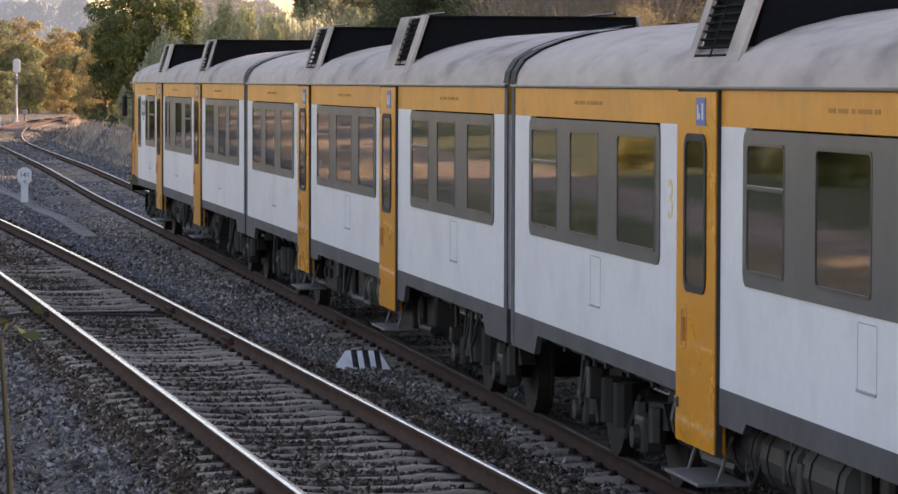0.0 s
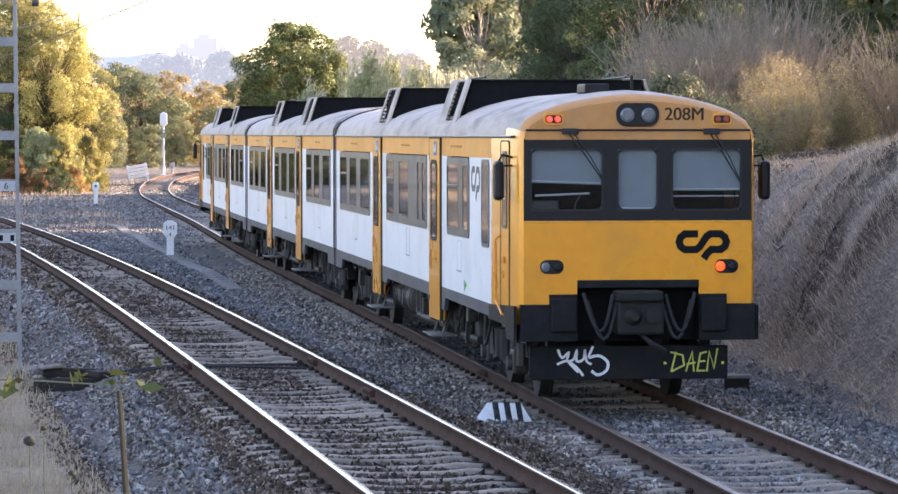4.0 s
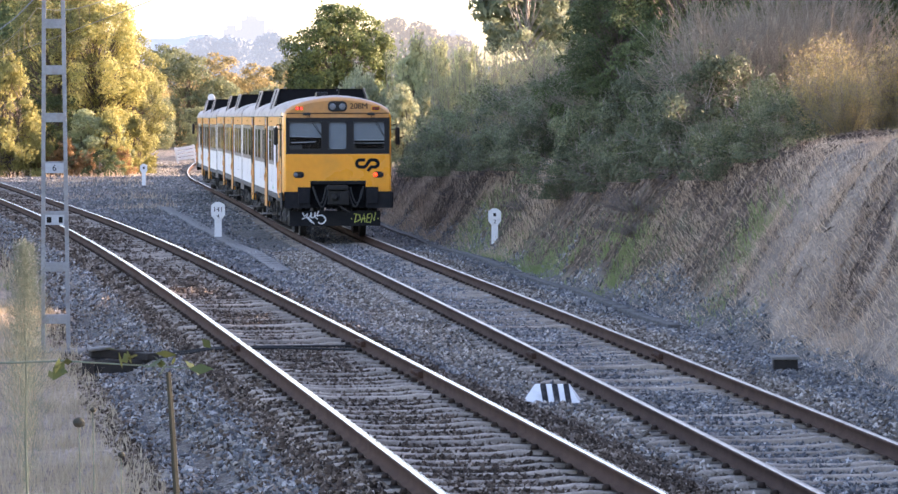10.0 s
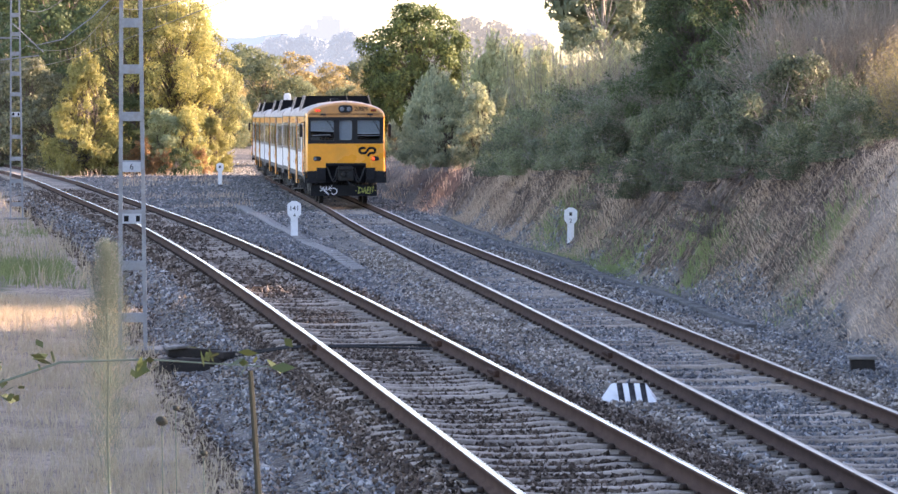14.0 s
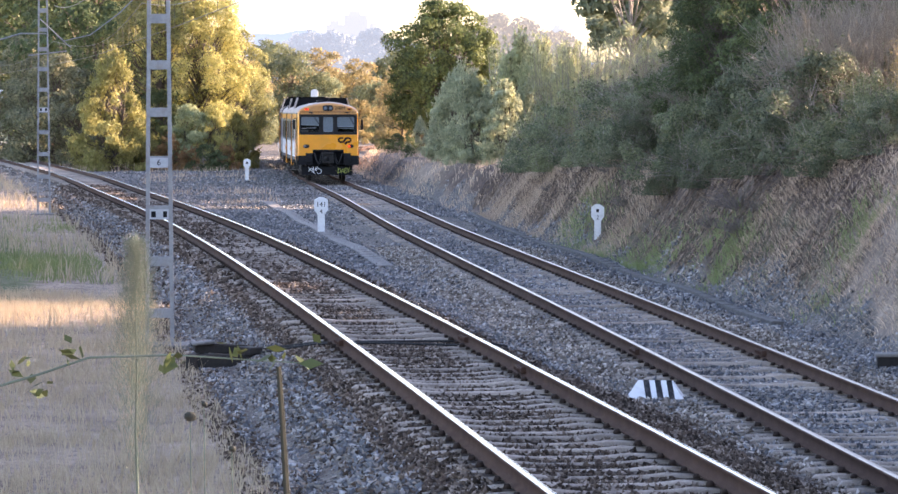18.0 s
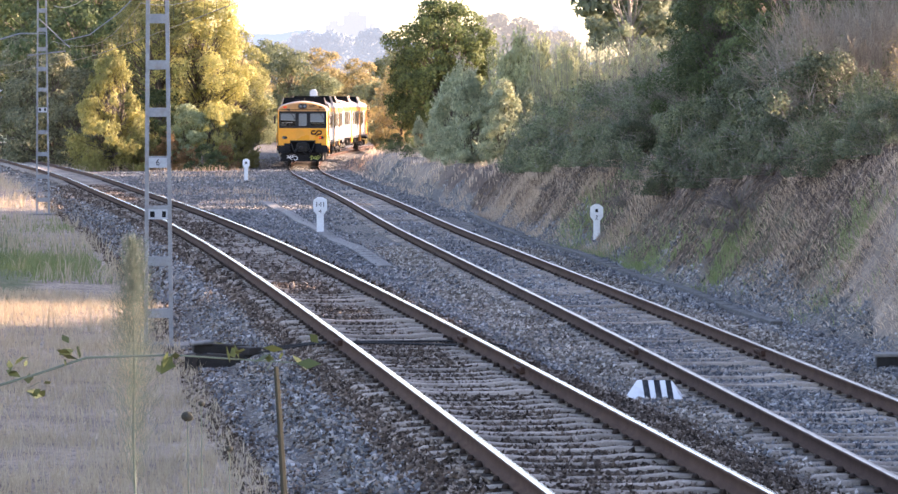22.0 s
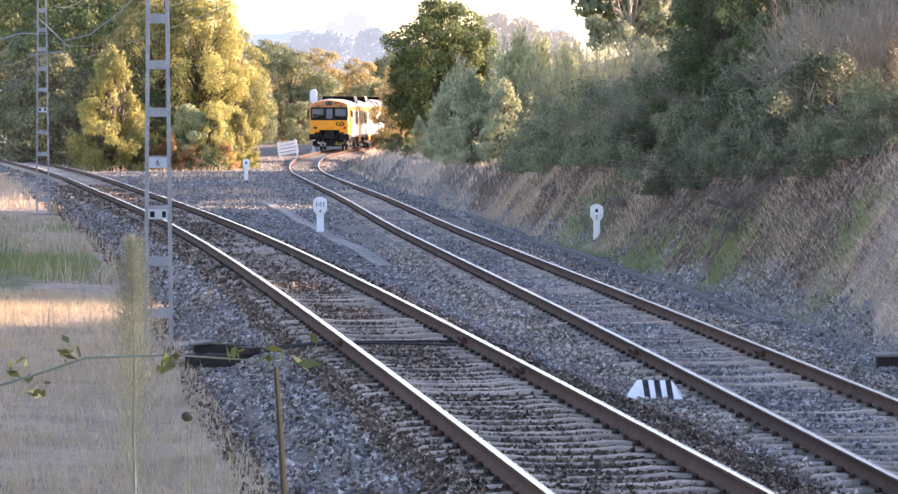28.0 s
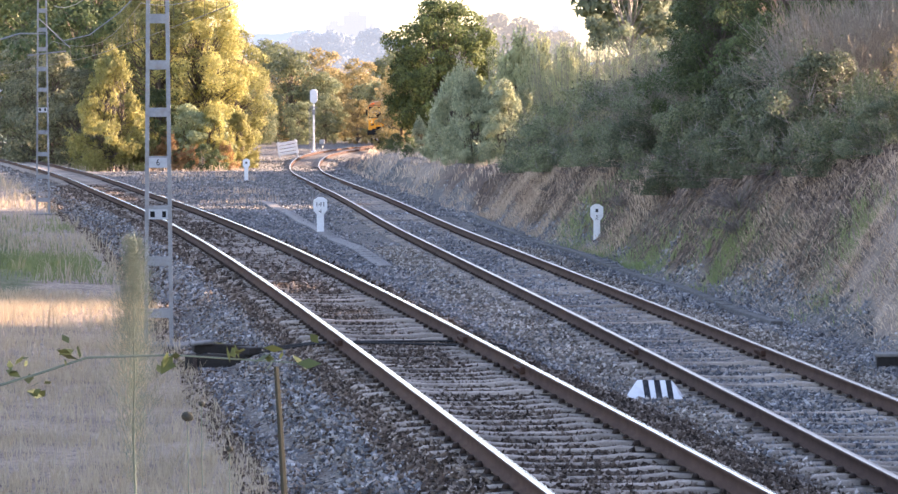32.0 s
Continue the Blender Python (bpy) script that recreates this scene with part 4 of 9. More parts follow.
def window_block(car, side, x0, x1, panes, split=()):
    """A dark surround with rounded corners, several panes, each with a trim, real glass and a gap to the inside."""
    z0, z1 = BELT, 2.985
    a, b = sorted((side_x(side, x0), side_x(side, x1)))
    w = b - a
    m = SIDE[side]
    holes = []
    for p0, p1 in panes:
        h = sorted((side_x(side, x0 + (x1 - x0) * p0), side_x(side, x0 + (x1 - x0) * p1)))
        holes.append(h)
    holes.sort()
    y = -HALF
    bm = bmesh.new()
    edges = [a] + [v for h in holes for v in h] + [b]
    lo, hi = z0 + 0.10, z1 - 0.09
    r = 0.09
    # the surround as a comb: left post, mullions, right post, bottom and top rails
    for k in range(0, len(edges), 2):
        first, last = k == 0, k == len(edges) - 2
        e0, e1 = edges[k], edges[k + 1]
        if first or last:
            s = 1 if last else -1
            xo, xi = (e1, e0) if last else (e0, e1)
            out = [(xi, z0), (xo - s * r, z0), (xo - s * r * 0.3, z0 + r * 0.3), (xo, z0 + r), (xo, z1 - r), (xo - s * r * 0.3, z1 - r * 0.3), (xo - s * r, z1), (xi, z1)]
            prism(bm, out, y - 0.012, y + 0.03)
        else:
            prism(bm, [(e0, lo), (e1, lo), (e1, hi), (e0, hi)], y - 0.012, y + 0.03)
    for e0, e1 in zip(edges[1:-2], edges[2:-1]):
        prism(bm, [(e0, z0), (e1, z0), (e1, lo), (e0, lo)], y - 0.012, y + 0.03)
        prism(bm, [(e0, hi), (e1, hi), (e1, z1), (e0, z1)], y - 0.012, y + 0.03)
    bmesh.ops.remove_doubles(bm, verts=bm.verts[:], dist=0.0005)
    bmesh.ops.transform(bm, matrix=m, verts=bm.verts[:])
    win = part("window", bm, "frame_grey", car)
    for n, (h0, h1) in enumerate(holes):
        cx, cz, pw, ph = (h0 + h1) / 2, (lo + hi) / 2, h1 - h0, hi - lo
        bm = bmesh.new()
        ring(bm, rounded(pw + 0.02, ph + 0.02, 0.07, 4, cx, cz), rounded(pw - 0.03, ph - 0.03, 0.05, 4, cx, cz), y - 0.016, y - 0.004)
        src = n if side < 0 else len(holes) - 1 - n
        if src in split:
            box(bm, cx - pw / 2, cx + pw / 2, y - 0.02, y - 0.004, hi - ph * 0.36, hi - ph * 0.36 + 0.035, 0.004)
        bmesh.ops.transform(bm, matrix=m, verts=bm.verts[:])
        part("window_trim", bm, "trim", win)
        bm = bmesh.new()
        prism(bm, rounded(pw - 0.01, ph - 0.01, 0.05, 3, cx, cz), y - 0.0095, y - 0.0055)
        bmesh.ops.transform(bm, matrix=m, verts=bm.verts[:])
        part("pane", bm, "glass", win).visible_shadow = False


def door(car, side, x0, x1):
    a, b = sorted((side_x(side, x0), side_x(side, x1)))
    m = SIDE[side]
    cx, y = (a + b) / 2, -HALF - 0.035
    z0, z1, w0, w1, half = 0.68, 3.24, 1.83, 2.90, 0.30
    bm = bmesh.new()
    n0, n1 = cx - half, cx + half
    for x, xx, za, zb in ((a, n0, z0, z1), (n1, b, z0, z1), (n0, n1, z0, w0), (n0, n1, w1, z1)):
        prism(bm, [(x, za), (xx, za), (xx, zb), (x, zb)], y, -HALF + 0.05)
    bmesh.ops.remove_doubles(bm, verts=bm.verts[:], dist=0.0005)
    bmesh.ops.transform(bm, matrix=m, verts=bm.verts[:])
    d = part("door", bm, "yellow", car, "narrow yellow plug door with a tall dark window")
    for nm, mat, fn in (
        ("door_window_frame", "rubber", lambda bm: ring(bm, rounded(2 * half + 0.08, w1 - w0 + 0.08, 0.12, 4, cx, (w0 + w1) / 2), rounded(2 * half - 0.03, w1 - w0 - 0.03, 0.09, 4, cx, (w0 + w1) / 2), y - 0.012, y + 0.02)),
        ("door_pane", "glass", lambda bm: prism(bm, rounded(2 * half, w1 - w0, 0.09, 3, cx, (w0 + w1) / 2), y - 0.006, y - 0.001)),
        ("door_handle", "brow", lambda bm: (ring(bm, rounded(0.17, 0.30, 0.03, 2, a + 0.26, 1.52), rounded(0.13, 0.26, 0.02, 2, a + 0.26, 1.52), y - 0.008, y + 0.004), box(bm, a + 0.24, a + 0.28, y - 0.03, y, 1.42, 1.60, 0.006))),
        ("pictogram", "blue", lambda bm: box(bm, cx + 0.02, cx + 0.30, y - 0.006, y + 0.002, 3.0, 3.20)),
        ("pictogram_mark", "mark", lambda bm: (box(bm, cx + 0.06, cx + 0.10, y - 0.009, y - 0.004, 3.04, 3.15), box(bm, cx + 0.10, cx + 0.15, y - 0.009, y - 0.004, 3.05, 3.09), box(bm, cx + 0.20, cx + 0.25, y - 0.009, y - 0.004, 3.04, 3.16))),
        ("door_seal", "rubber", lambda bm: (box(bm, a - 0.025, a - 0.002, y + 0.01, -HALF + 0.02, z0, z1 + 0.02), box(bm, b + 0.002, b + 0.025, y + 0.01, -HALF + 0.02, z0, z1 + 0.02), box(bm, a, b, y + 0.01, -HALF + 0.02, z1 + 0.002, z1 + 0.025))),
        ("door_lock", "trim", lambda bm: box(bm, a + 0.02, a + 0.10, y - 0.02, y, 0.92, 1.0, 0.008)),
    ):
        bm = bmesh.new()
        fn(bm)
        bmesh.ops.transform(bm, matrix=m, verts=bm.verts[:])
        part(nm, bm, mat, d).visible_shadow = mat != "glass"
    bm = bmesh.new()
    box(bm, a + 0.12, b - 0.02, y - 0.11, y + 0.26, 0.45, 0.475, 0.008)
    for x in (a + 0.2, b - 0.1):
        tube(bm, [(x, y + 0.05, 0.46), (x, y + 0.16, 0.80)], 0.014, 6)
    bmesh.ops.transform(bm, matrix=m, verts=bm.verts[:])
    part("step", bm, "step", car, "grey steel footboard")
    # walls of the doorway inside
    for x in (a, b - 0.03):
        bm = bmesh.new()
        box(bm, x, x + 0.03, -HALF + 0.06, -0.55, 1.15, 3.2)
        bmesh.ops.transform(bm, matrix=m, verts=bm.verts[:])
        part("vestibule_wall", bm, "interior", car)


def roof_pod(car, x0, x1, g0, g1):
    """A cooling pod across the roof: black end walls, pale raked sides with a slatted intake between g0 and g1, a rail on top."""
    xa, xb = min(x0, x1), max(x0, x1)
    bm = bmesh.new()
    prism(bm, [(-1.32, 3.46), (-1.17, 4.03), (1.17, 4.03), (1.32, 3.46)], xa + 0.03, xb - 0.012, "x")
    pod = part("roof_pod", bm, "hump", car, "black cooling pod across the roof with beige raked sides")
    bm = bmesh.new()
    box(bm, xa - 0.02, xb + 0.02, -1.20, 1.20, 4.03, 4.055, 0.008)
    part("pod_top", bm, "hump", pod)
    for side in (-1, 1):
        m = SIDE[side]
        lo, hi = Vector((0, -1.39, 3.44)), Vector((0, -1.20, 4.05))

        def at(x, v, out):
            b = lo.lerp(hi, v)
            lean = 0.10 * v
            return Vector((side_x(side, x + lean), b.y - out * 0.9, b.z + out * 0.43))

        def slab(bm, u0, u1, v0, v1, o0, o1):
            q = [bm.verts.new(at(u, v, o)) for o in (o0, o1) for u, v in ((u0, v0), (u1, v0), (u1, v1), (u0, v1))]
            fs = [bm.faces.new([q[i] for i in f]) for f in ((3, 2, 1, 0), (4, 5, 6, 7), (0, 1, 5, 4), (1, 2, 6, 5), (2, 3, 7, 6), (3, 0, 4, 7))]
            bmesh.ops.recalc_face_normals(bm, faces=fs)

        bm = bmesh.new()
        for u0, u1, v0, v1 in ((x0, g0, -0.25, 1.0), (g1, x1, -0.25, 1.0), (g0, g1, -0.25, 0.06), (g0, g1, 0.96, 1.0)):
            slab(bm, u0, u1, v0, v1, 0.0, 0.03)
        bmesh.ops.transform(bm, matrix=m, verts=bm.verts[:])
        lv = part("intake_frame", bm, "roof", pod, "silver-beige sheet-metal intake frame")
        for k in range(9):
            bm = bmesh.new()
            v = 0.08 + k * 0.097
            slab(bm, g0, g1, v, v + 0.02, 0.006, 0.026)
            if k == 4:
                slab(bm, (g0 + g1) / 2 - 0.02, (g0 + g1) / 2 + 0.02, 0.06, 0.96, 0.026, 0.032)
            bmesh.ops.transform(bm, matrix=m, verts=bm.verts[:])
            part("slat", bm, "hump", lv)
        bm = bmesh.new()
        tube(bm, [m @ Vector((side_x(side, x0 + 0.1), -0.98, 4.09)), m @ Vector((side_x(side, x1 - 0.1), -0.98, 4.09))], 0.014, 6)
        part("roof_rail", bm, "black", pod)


def bogie(car, x):
    bm = bmesh.new()
    for y in (-1.02, 1.02):
        prism(bm, [(x - 1.75, 0.52), (x - 1.55, 0.72), (x - 0.6, 0.66), (x - 0.4, 0.46), (x + 0.4, 0.46), (x + 0.6, 0.66), (x + 1.55, 0.72), (x + 1.75, 0.52), (x + 1.5, 0.50), (x + 0.7, 0.48), (x + 0.5, 0.30), (x - 0.5, 0.30), (x - 0.7, 0.48), (x - 1.5, 0.50)], y - 0.07, y + 0.07)
        tube(bm, [(x - 0.25, y * 1.1, 0.40), (x - 0.25, y * 1.1, 0.78)], 0.11, 10)
        tube(bm, [(x + 0.25, y * 1.1, 0.40), (x + 0.25, y * 1.1, 0.78)], 0.11, 10)
        tube(bm, [(x - 1.0, y * 1.12, 0.75), (x - 0.55, y * 1.15, 0.35)], 0.035, 6)
        tube(bm, [(x + 1.0, y * 1.12, 0.75), (x + 0.55, y * 1.15, 0.35)], 0.035, 6)
    box(bm, x - 0.3, x + 0.3, -1.0, 1.0, 0.38, 0.62, 0.02)
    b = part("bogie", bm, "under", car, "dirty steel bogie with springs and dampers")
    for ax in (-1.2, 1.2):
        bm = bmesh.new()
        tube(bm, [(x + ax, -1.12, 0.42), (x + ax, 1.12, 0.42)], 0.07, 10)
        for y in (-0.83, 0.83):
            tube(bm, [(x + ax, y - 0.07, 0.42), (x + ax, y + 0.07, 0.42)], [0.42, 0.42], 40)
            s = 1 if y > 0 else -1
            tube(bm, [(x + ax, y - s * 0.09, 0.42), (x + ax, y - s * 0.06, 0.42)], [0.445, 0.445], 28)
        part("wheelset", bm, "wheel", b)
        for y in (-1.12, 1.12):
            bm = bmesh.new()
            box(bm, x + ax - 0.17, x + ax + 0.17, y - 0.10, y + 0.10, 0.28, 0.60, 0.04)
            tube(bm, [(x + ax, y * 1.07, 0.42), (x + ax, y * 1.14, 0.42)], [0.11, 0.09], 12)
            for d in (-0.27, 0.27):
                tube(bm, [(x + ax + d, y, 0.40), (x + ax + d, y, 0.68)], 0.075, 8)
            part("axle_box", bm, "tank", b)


def underframe(car, x_lo, x_hi, rng):
    bm = bmesh.new()
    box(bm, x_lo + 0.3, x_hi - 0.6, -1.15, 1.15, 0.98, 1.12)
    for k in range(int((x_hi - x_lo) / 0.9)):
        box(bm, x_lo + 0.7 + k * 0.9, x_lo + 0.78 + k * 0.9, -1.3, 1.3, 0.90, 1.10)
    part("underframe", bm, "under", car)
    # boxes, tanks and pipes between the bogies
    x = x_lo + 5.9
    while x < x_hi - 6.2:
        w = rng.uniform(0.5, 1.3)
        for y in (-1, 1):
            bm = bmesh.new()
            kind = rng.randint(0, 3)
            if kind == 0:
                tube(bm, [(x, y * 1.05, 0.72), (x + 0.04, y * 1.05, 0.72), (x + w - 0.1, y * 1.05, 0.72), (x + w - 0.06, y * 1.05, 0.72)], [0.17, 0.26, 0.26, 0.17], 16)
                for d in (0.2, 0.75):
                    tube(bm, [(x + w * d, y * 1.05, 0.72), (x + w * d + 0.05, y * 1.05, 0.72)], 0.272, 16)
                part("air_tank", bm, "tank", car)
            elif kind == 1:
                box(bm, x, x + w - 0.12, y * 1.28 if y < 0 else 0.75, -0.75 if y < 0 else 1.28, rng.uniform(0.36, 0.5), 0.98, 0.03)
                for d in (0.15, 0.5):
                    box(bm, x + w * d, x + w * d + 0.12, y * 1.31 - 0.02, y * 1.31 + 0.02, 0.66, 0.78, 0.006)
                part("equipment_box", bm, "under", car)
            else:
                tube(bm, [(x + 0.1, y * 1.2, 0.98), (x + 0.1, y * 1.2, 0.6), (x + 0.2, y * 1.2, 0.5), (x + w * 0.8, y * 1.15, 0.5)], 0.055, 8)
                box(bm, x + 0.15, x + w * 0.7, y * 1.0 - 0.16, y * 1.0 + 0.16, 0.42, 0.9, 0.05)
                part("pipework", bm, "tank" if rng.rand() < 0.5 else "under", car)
        x += w
    for y in (-1, 1):
        for k in range(9):
            bm = bmesh.new()
            x = rng.uniform(x_lo + 1.0, x_hi - 2.5)
            w, d = rng.uniform(0.25, 0.7), rng.uniform(0.25, 0.5)
            tube(bm, [(x + w * t, y * (1.24 + 0.05 * math.sin(3 * t)), 0.93 - d * math.sin(math.pi * t)) for t in np.linspace(0, 1, 9)], rng.uniform(0.015, 0.03), 6)
            part("hose", bm, "rubber", car)
        for k in range(8):
            bm = bmesh.new()
            x, z, w = rng.uniform(x_lo + 1.0, x_hi - 2.5), rng.uniform(0.45, 0.85), rng.uniform(0.08, 0.2)
            box(bm, x, x + w, y * 1.25 - 0.07, y * 1.25 + 0.07, z, z + rng.uniform(0.1, 0.28), 0.02)
            tube(bm, [(x + w / 2, y * 1.25, z), (x + w / 2, y * 1.25, 0.96)], 0.02, 6)
            part("valve", bm, "tank", car)
    for y in (-1.22, 1.22):
        bm = bmesh.new()
        tube(bm, [(x_lo + 0.5, y, 0.93), (x_hi - 1.2, y, 0.93)], 0.03, 6)
        part("brake_pipe", bm, "under", car)


def roof(car, x_lo, x_hi, cab):
    bm = bmesh.new()
    xs = [(x_lo, 0.0, 0.03), (x_lo + 0.05, 0.0, 0.0), (x_lo + 6, 0, 0), (x_lo + 12, 0, 0), (x_lo + 18, 0, 0)]
    xs += [(x_hi - 1.6, 0, 0), (x_hi - 1.0, 0.0, 0.0)] if cab else [(x_hi - 0.05, 0, 0), (x_hi, 0, 0.03)]
    rows = []
    for x, drop, inset in xs:
        row = [bm.verts.new((x, y * (1 - inset / HALF) * 1.002, z + 0.004 - drop * (z - 3.27) / 0.57 * 1.6)) for y, z in SECTION]
        rows.append(row)
    for p, q in zip(rows, rows[1:]):
        for k in range(len(p) - 1):
            bm.faces.new((p[k], p[k + 1], q[k + 1], q[k]))
    bmesh.ops.recalc_face_normals(bm, faces=bm.faces[:])
    part("roof", bm, "roof", car, "weathered silver-grey curved roof with dark streaks", smooth=True)
    for side in (-1, 1):
        bm = bmesh.new()
        box(bm, x_lo, x_hi - (0.3 if cab else 0), side * 1.477 - 0.03, side * 1.477 + 0.03, 3.255, 3.285, 0.008)
        part("gutter", bm, "trim", car)
    for x in [x_lo + 0.04] + ([] if cab else [x_hi - 0.04]):
        bm = bmesh.new()
        rows = [[bm.verts.new((x + d, y * 1.010, z + 0.026)) for y, z in SECTION] for d in (-0.13, 0.13)]
        for j in range(len(SECTION) - 1):
            bm.faces.new((rows[0][j], rows[0][j + 1], rows[1][j + 1], rows[1][j]))
        part("roof_end_band", bm, "rubber", car)


def side_wall(car, side, x_lo, x_hi, doors, blocks, cab):
    """One side: skirt, white lower panels, pillars between the windows and the yellow band, with true openings."""
    m = SIDE[side]
    end = x_hi - 2.2 if cab else x_hi
    cuts = [x_lo] + [v for d in doors for v in d] + [end]
    for k in range(0, len(cuts), 2):
        a, b = cuts[k], cuts[k + 1]
        inside = [bl for bl in blocks if a - 0.01 <= bl[0] and bl[1] <= b + 0.01]
        bm = bmesh.new()
        def slab(x0, x1, z0, z1, y=-HALF):
            s0, s1 = sorted((side_x(side, x0), side_x(side, x1)))
            box(bm, s0, s1, y, y + 0.05, z0, z1)
        slab(a, b, SILL, BELT + 0.03)
        e = [a] + [v for bl in inside for v in (bl[0] + 0.02, bl[1] - 0.02)] + [b]
        for j in range(0, len(e), 2):
            slab(e[j], e[j + 1], BELT + 0.03, LINTEL)
        bmesh.ops.remove_doubles(bm, verts=bm.verts[:], dist=0.0005)
        bmesh.ops.transform(bm, matrix=m, verts=bm.verts[:])
        part("side_panel", bm, "white", car, "white painted body side with faint stains")
        bm = bmesh.new()
        slab(a, b, LINTEL, GUTTER)
        bmesh.ops.transform(bm, matrix=m, verts=bm.verts[:])
        part("upper_band", bm, "band", car, "weathered yellow band under the gutter")
        # skirt with raised bottom edge over the running gear
        low, high = 0.84, 1.02
        if k == 0:
            line = [(a, low), (a + 1.15, low), (a + 1.3, high), (b, high)]
        elif b >= end - 0.01:
            line = [(a, low - 0.02), (a + 0.5, low - 0.02), (a + 0.65, high), (b - 1.3, high), (b - 1.15, low), (b, low)] if not cab else [(a, low), (a + 0.3, low), (a + 0.45, high), (b, high - 0.02)]
        else:
            line = [(a, low + 0.06), (a + 0.7, low + 0.06), (a + 0.8, high - 0.04), (b, high - 0.04)]
        out = [(side_x(side, x), z) for x, z in line + [(b, SILL), (a, SILL)]]
        bm = bmesh.new()
        prism(bm, out, -HALF - 0.003, -HALF + 0.05)
        bmesh.ops.transform(bm, matrix=m, verts=bm.verts[:])
        part("skirt", bm, "skirt", car, "dark grey lower skirt with stepped edge")
        # little hatch outline below the windows and rows of small marks on the band
        for bl in inside:
            cx = side_x(side, bl[0] + 0.55 * (bl[1] - bl[0]))
            bm = bmesh.new()
            ring(bm, rounded(0.42, 0.42, 0.02, 1, cx, 1.66), rounded(0.408, 0.408, 0.015, 1, cx, 1.66), -HALF - 0.002, -HALF + 0.01)
            box(bm, cx - 0.21, cx + 0.21, -HALF - 0.012, -HALF, 1.445, 1.465, 0.004)
            bmesh.ops.transform(bm, matrix=m, verts=bm.verts[:])
            part("hatch", bm, "panel_line", car)
            bm = bmesh.new()
            for n, (w, g) in enumerate(((0.16, 0.0), (0.22, 0.22), (0.08, 0.52), (0.30, 0.66), (0.12, 1.02))):
                box(bm, cx - 0.9 + g, cx - 0.9 + g + w, -HALF - 0.003, -HALF + 0.002, 3.12, 3.15)
            bmesh.ops.transform(bm, matrix=m, verts=bm.verts[:])
            part("inscription", bm, "band_ink", car)


def inside(car, x_lo, x_hi):
    bm = bmesh.new()
    box(bm, x_lo + 0.05, x_hi - 0.1, -1.39, 1.39, 1.12, 1.15)
    part("floor_panel", bm, "seat", car)
    bm = bmesh.new()
    box(bm, x_lo + 0.05, x_hi - 0.1, -1.38, 1.38, 3.20, 3.235)
    part("ceiling_panel", bm, "interior", car)
    for a, b in ((x_lo + 0.9, x_lo + 6.4), (x_lo + 8.7, x_lo + 14.4), (x_lo + 16.6, x_hi - 2.4)):
        x = a
        while x < b - 0.5:
            for y in (-0.95, 0.95):
                bm = bmesh.new()
                box(bm, x, x + 0.5, y - 0.45, y + 0.45, 1.45, 1.60, 0.04)
                box(bm, x, x + 0.13, y - 0.45, y + 0.45, 1.60, 2.28, 0.05)
                part("seat", bm, "seat", car)
            x += 0.92


def end_wall(car, x, out):
    """Inner end of a carriage with a rubber gangway."""
    bm = bmesh.new()
    prism(bm, [(-1.43, 0.86), (1.43, 0.86), (1.43, 3.27)] + [(y * 0.985, z - 0.012) for y, z in SECTION[1:-1]] + [(-1.43, 3.27)], x, x - out * 0.04, "x")
    part("end_wall", bm, "skirt", car)
    for y in (-1.477, 1.477):
        bm = bmesh.new()
        box(bm, *sorted((x + out * 0.02, x - out * 0.13)), y - 0.006, y + 0.006, 0.86, 3.25)
        part("end_strip", bm, "skirt", car)
    bm = bmesh.new()
    full = [(-1.435, 0.90), (1.435, 0.90), (1.435, 3.26)] + [(y * 0.99, z - 0.005) for y, z in SECTION[1:-1]] + [(-1.435, 3.26)]
    prism(bm, full, x + out * 0.002, x + out * 0.118, "x")
    part("gangway", bm, "rubber", car)


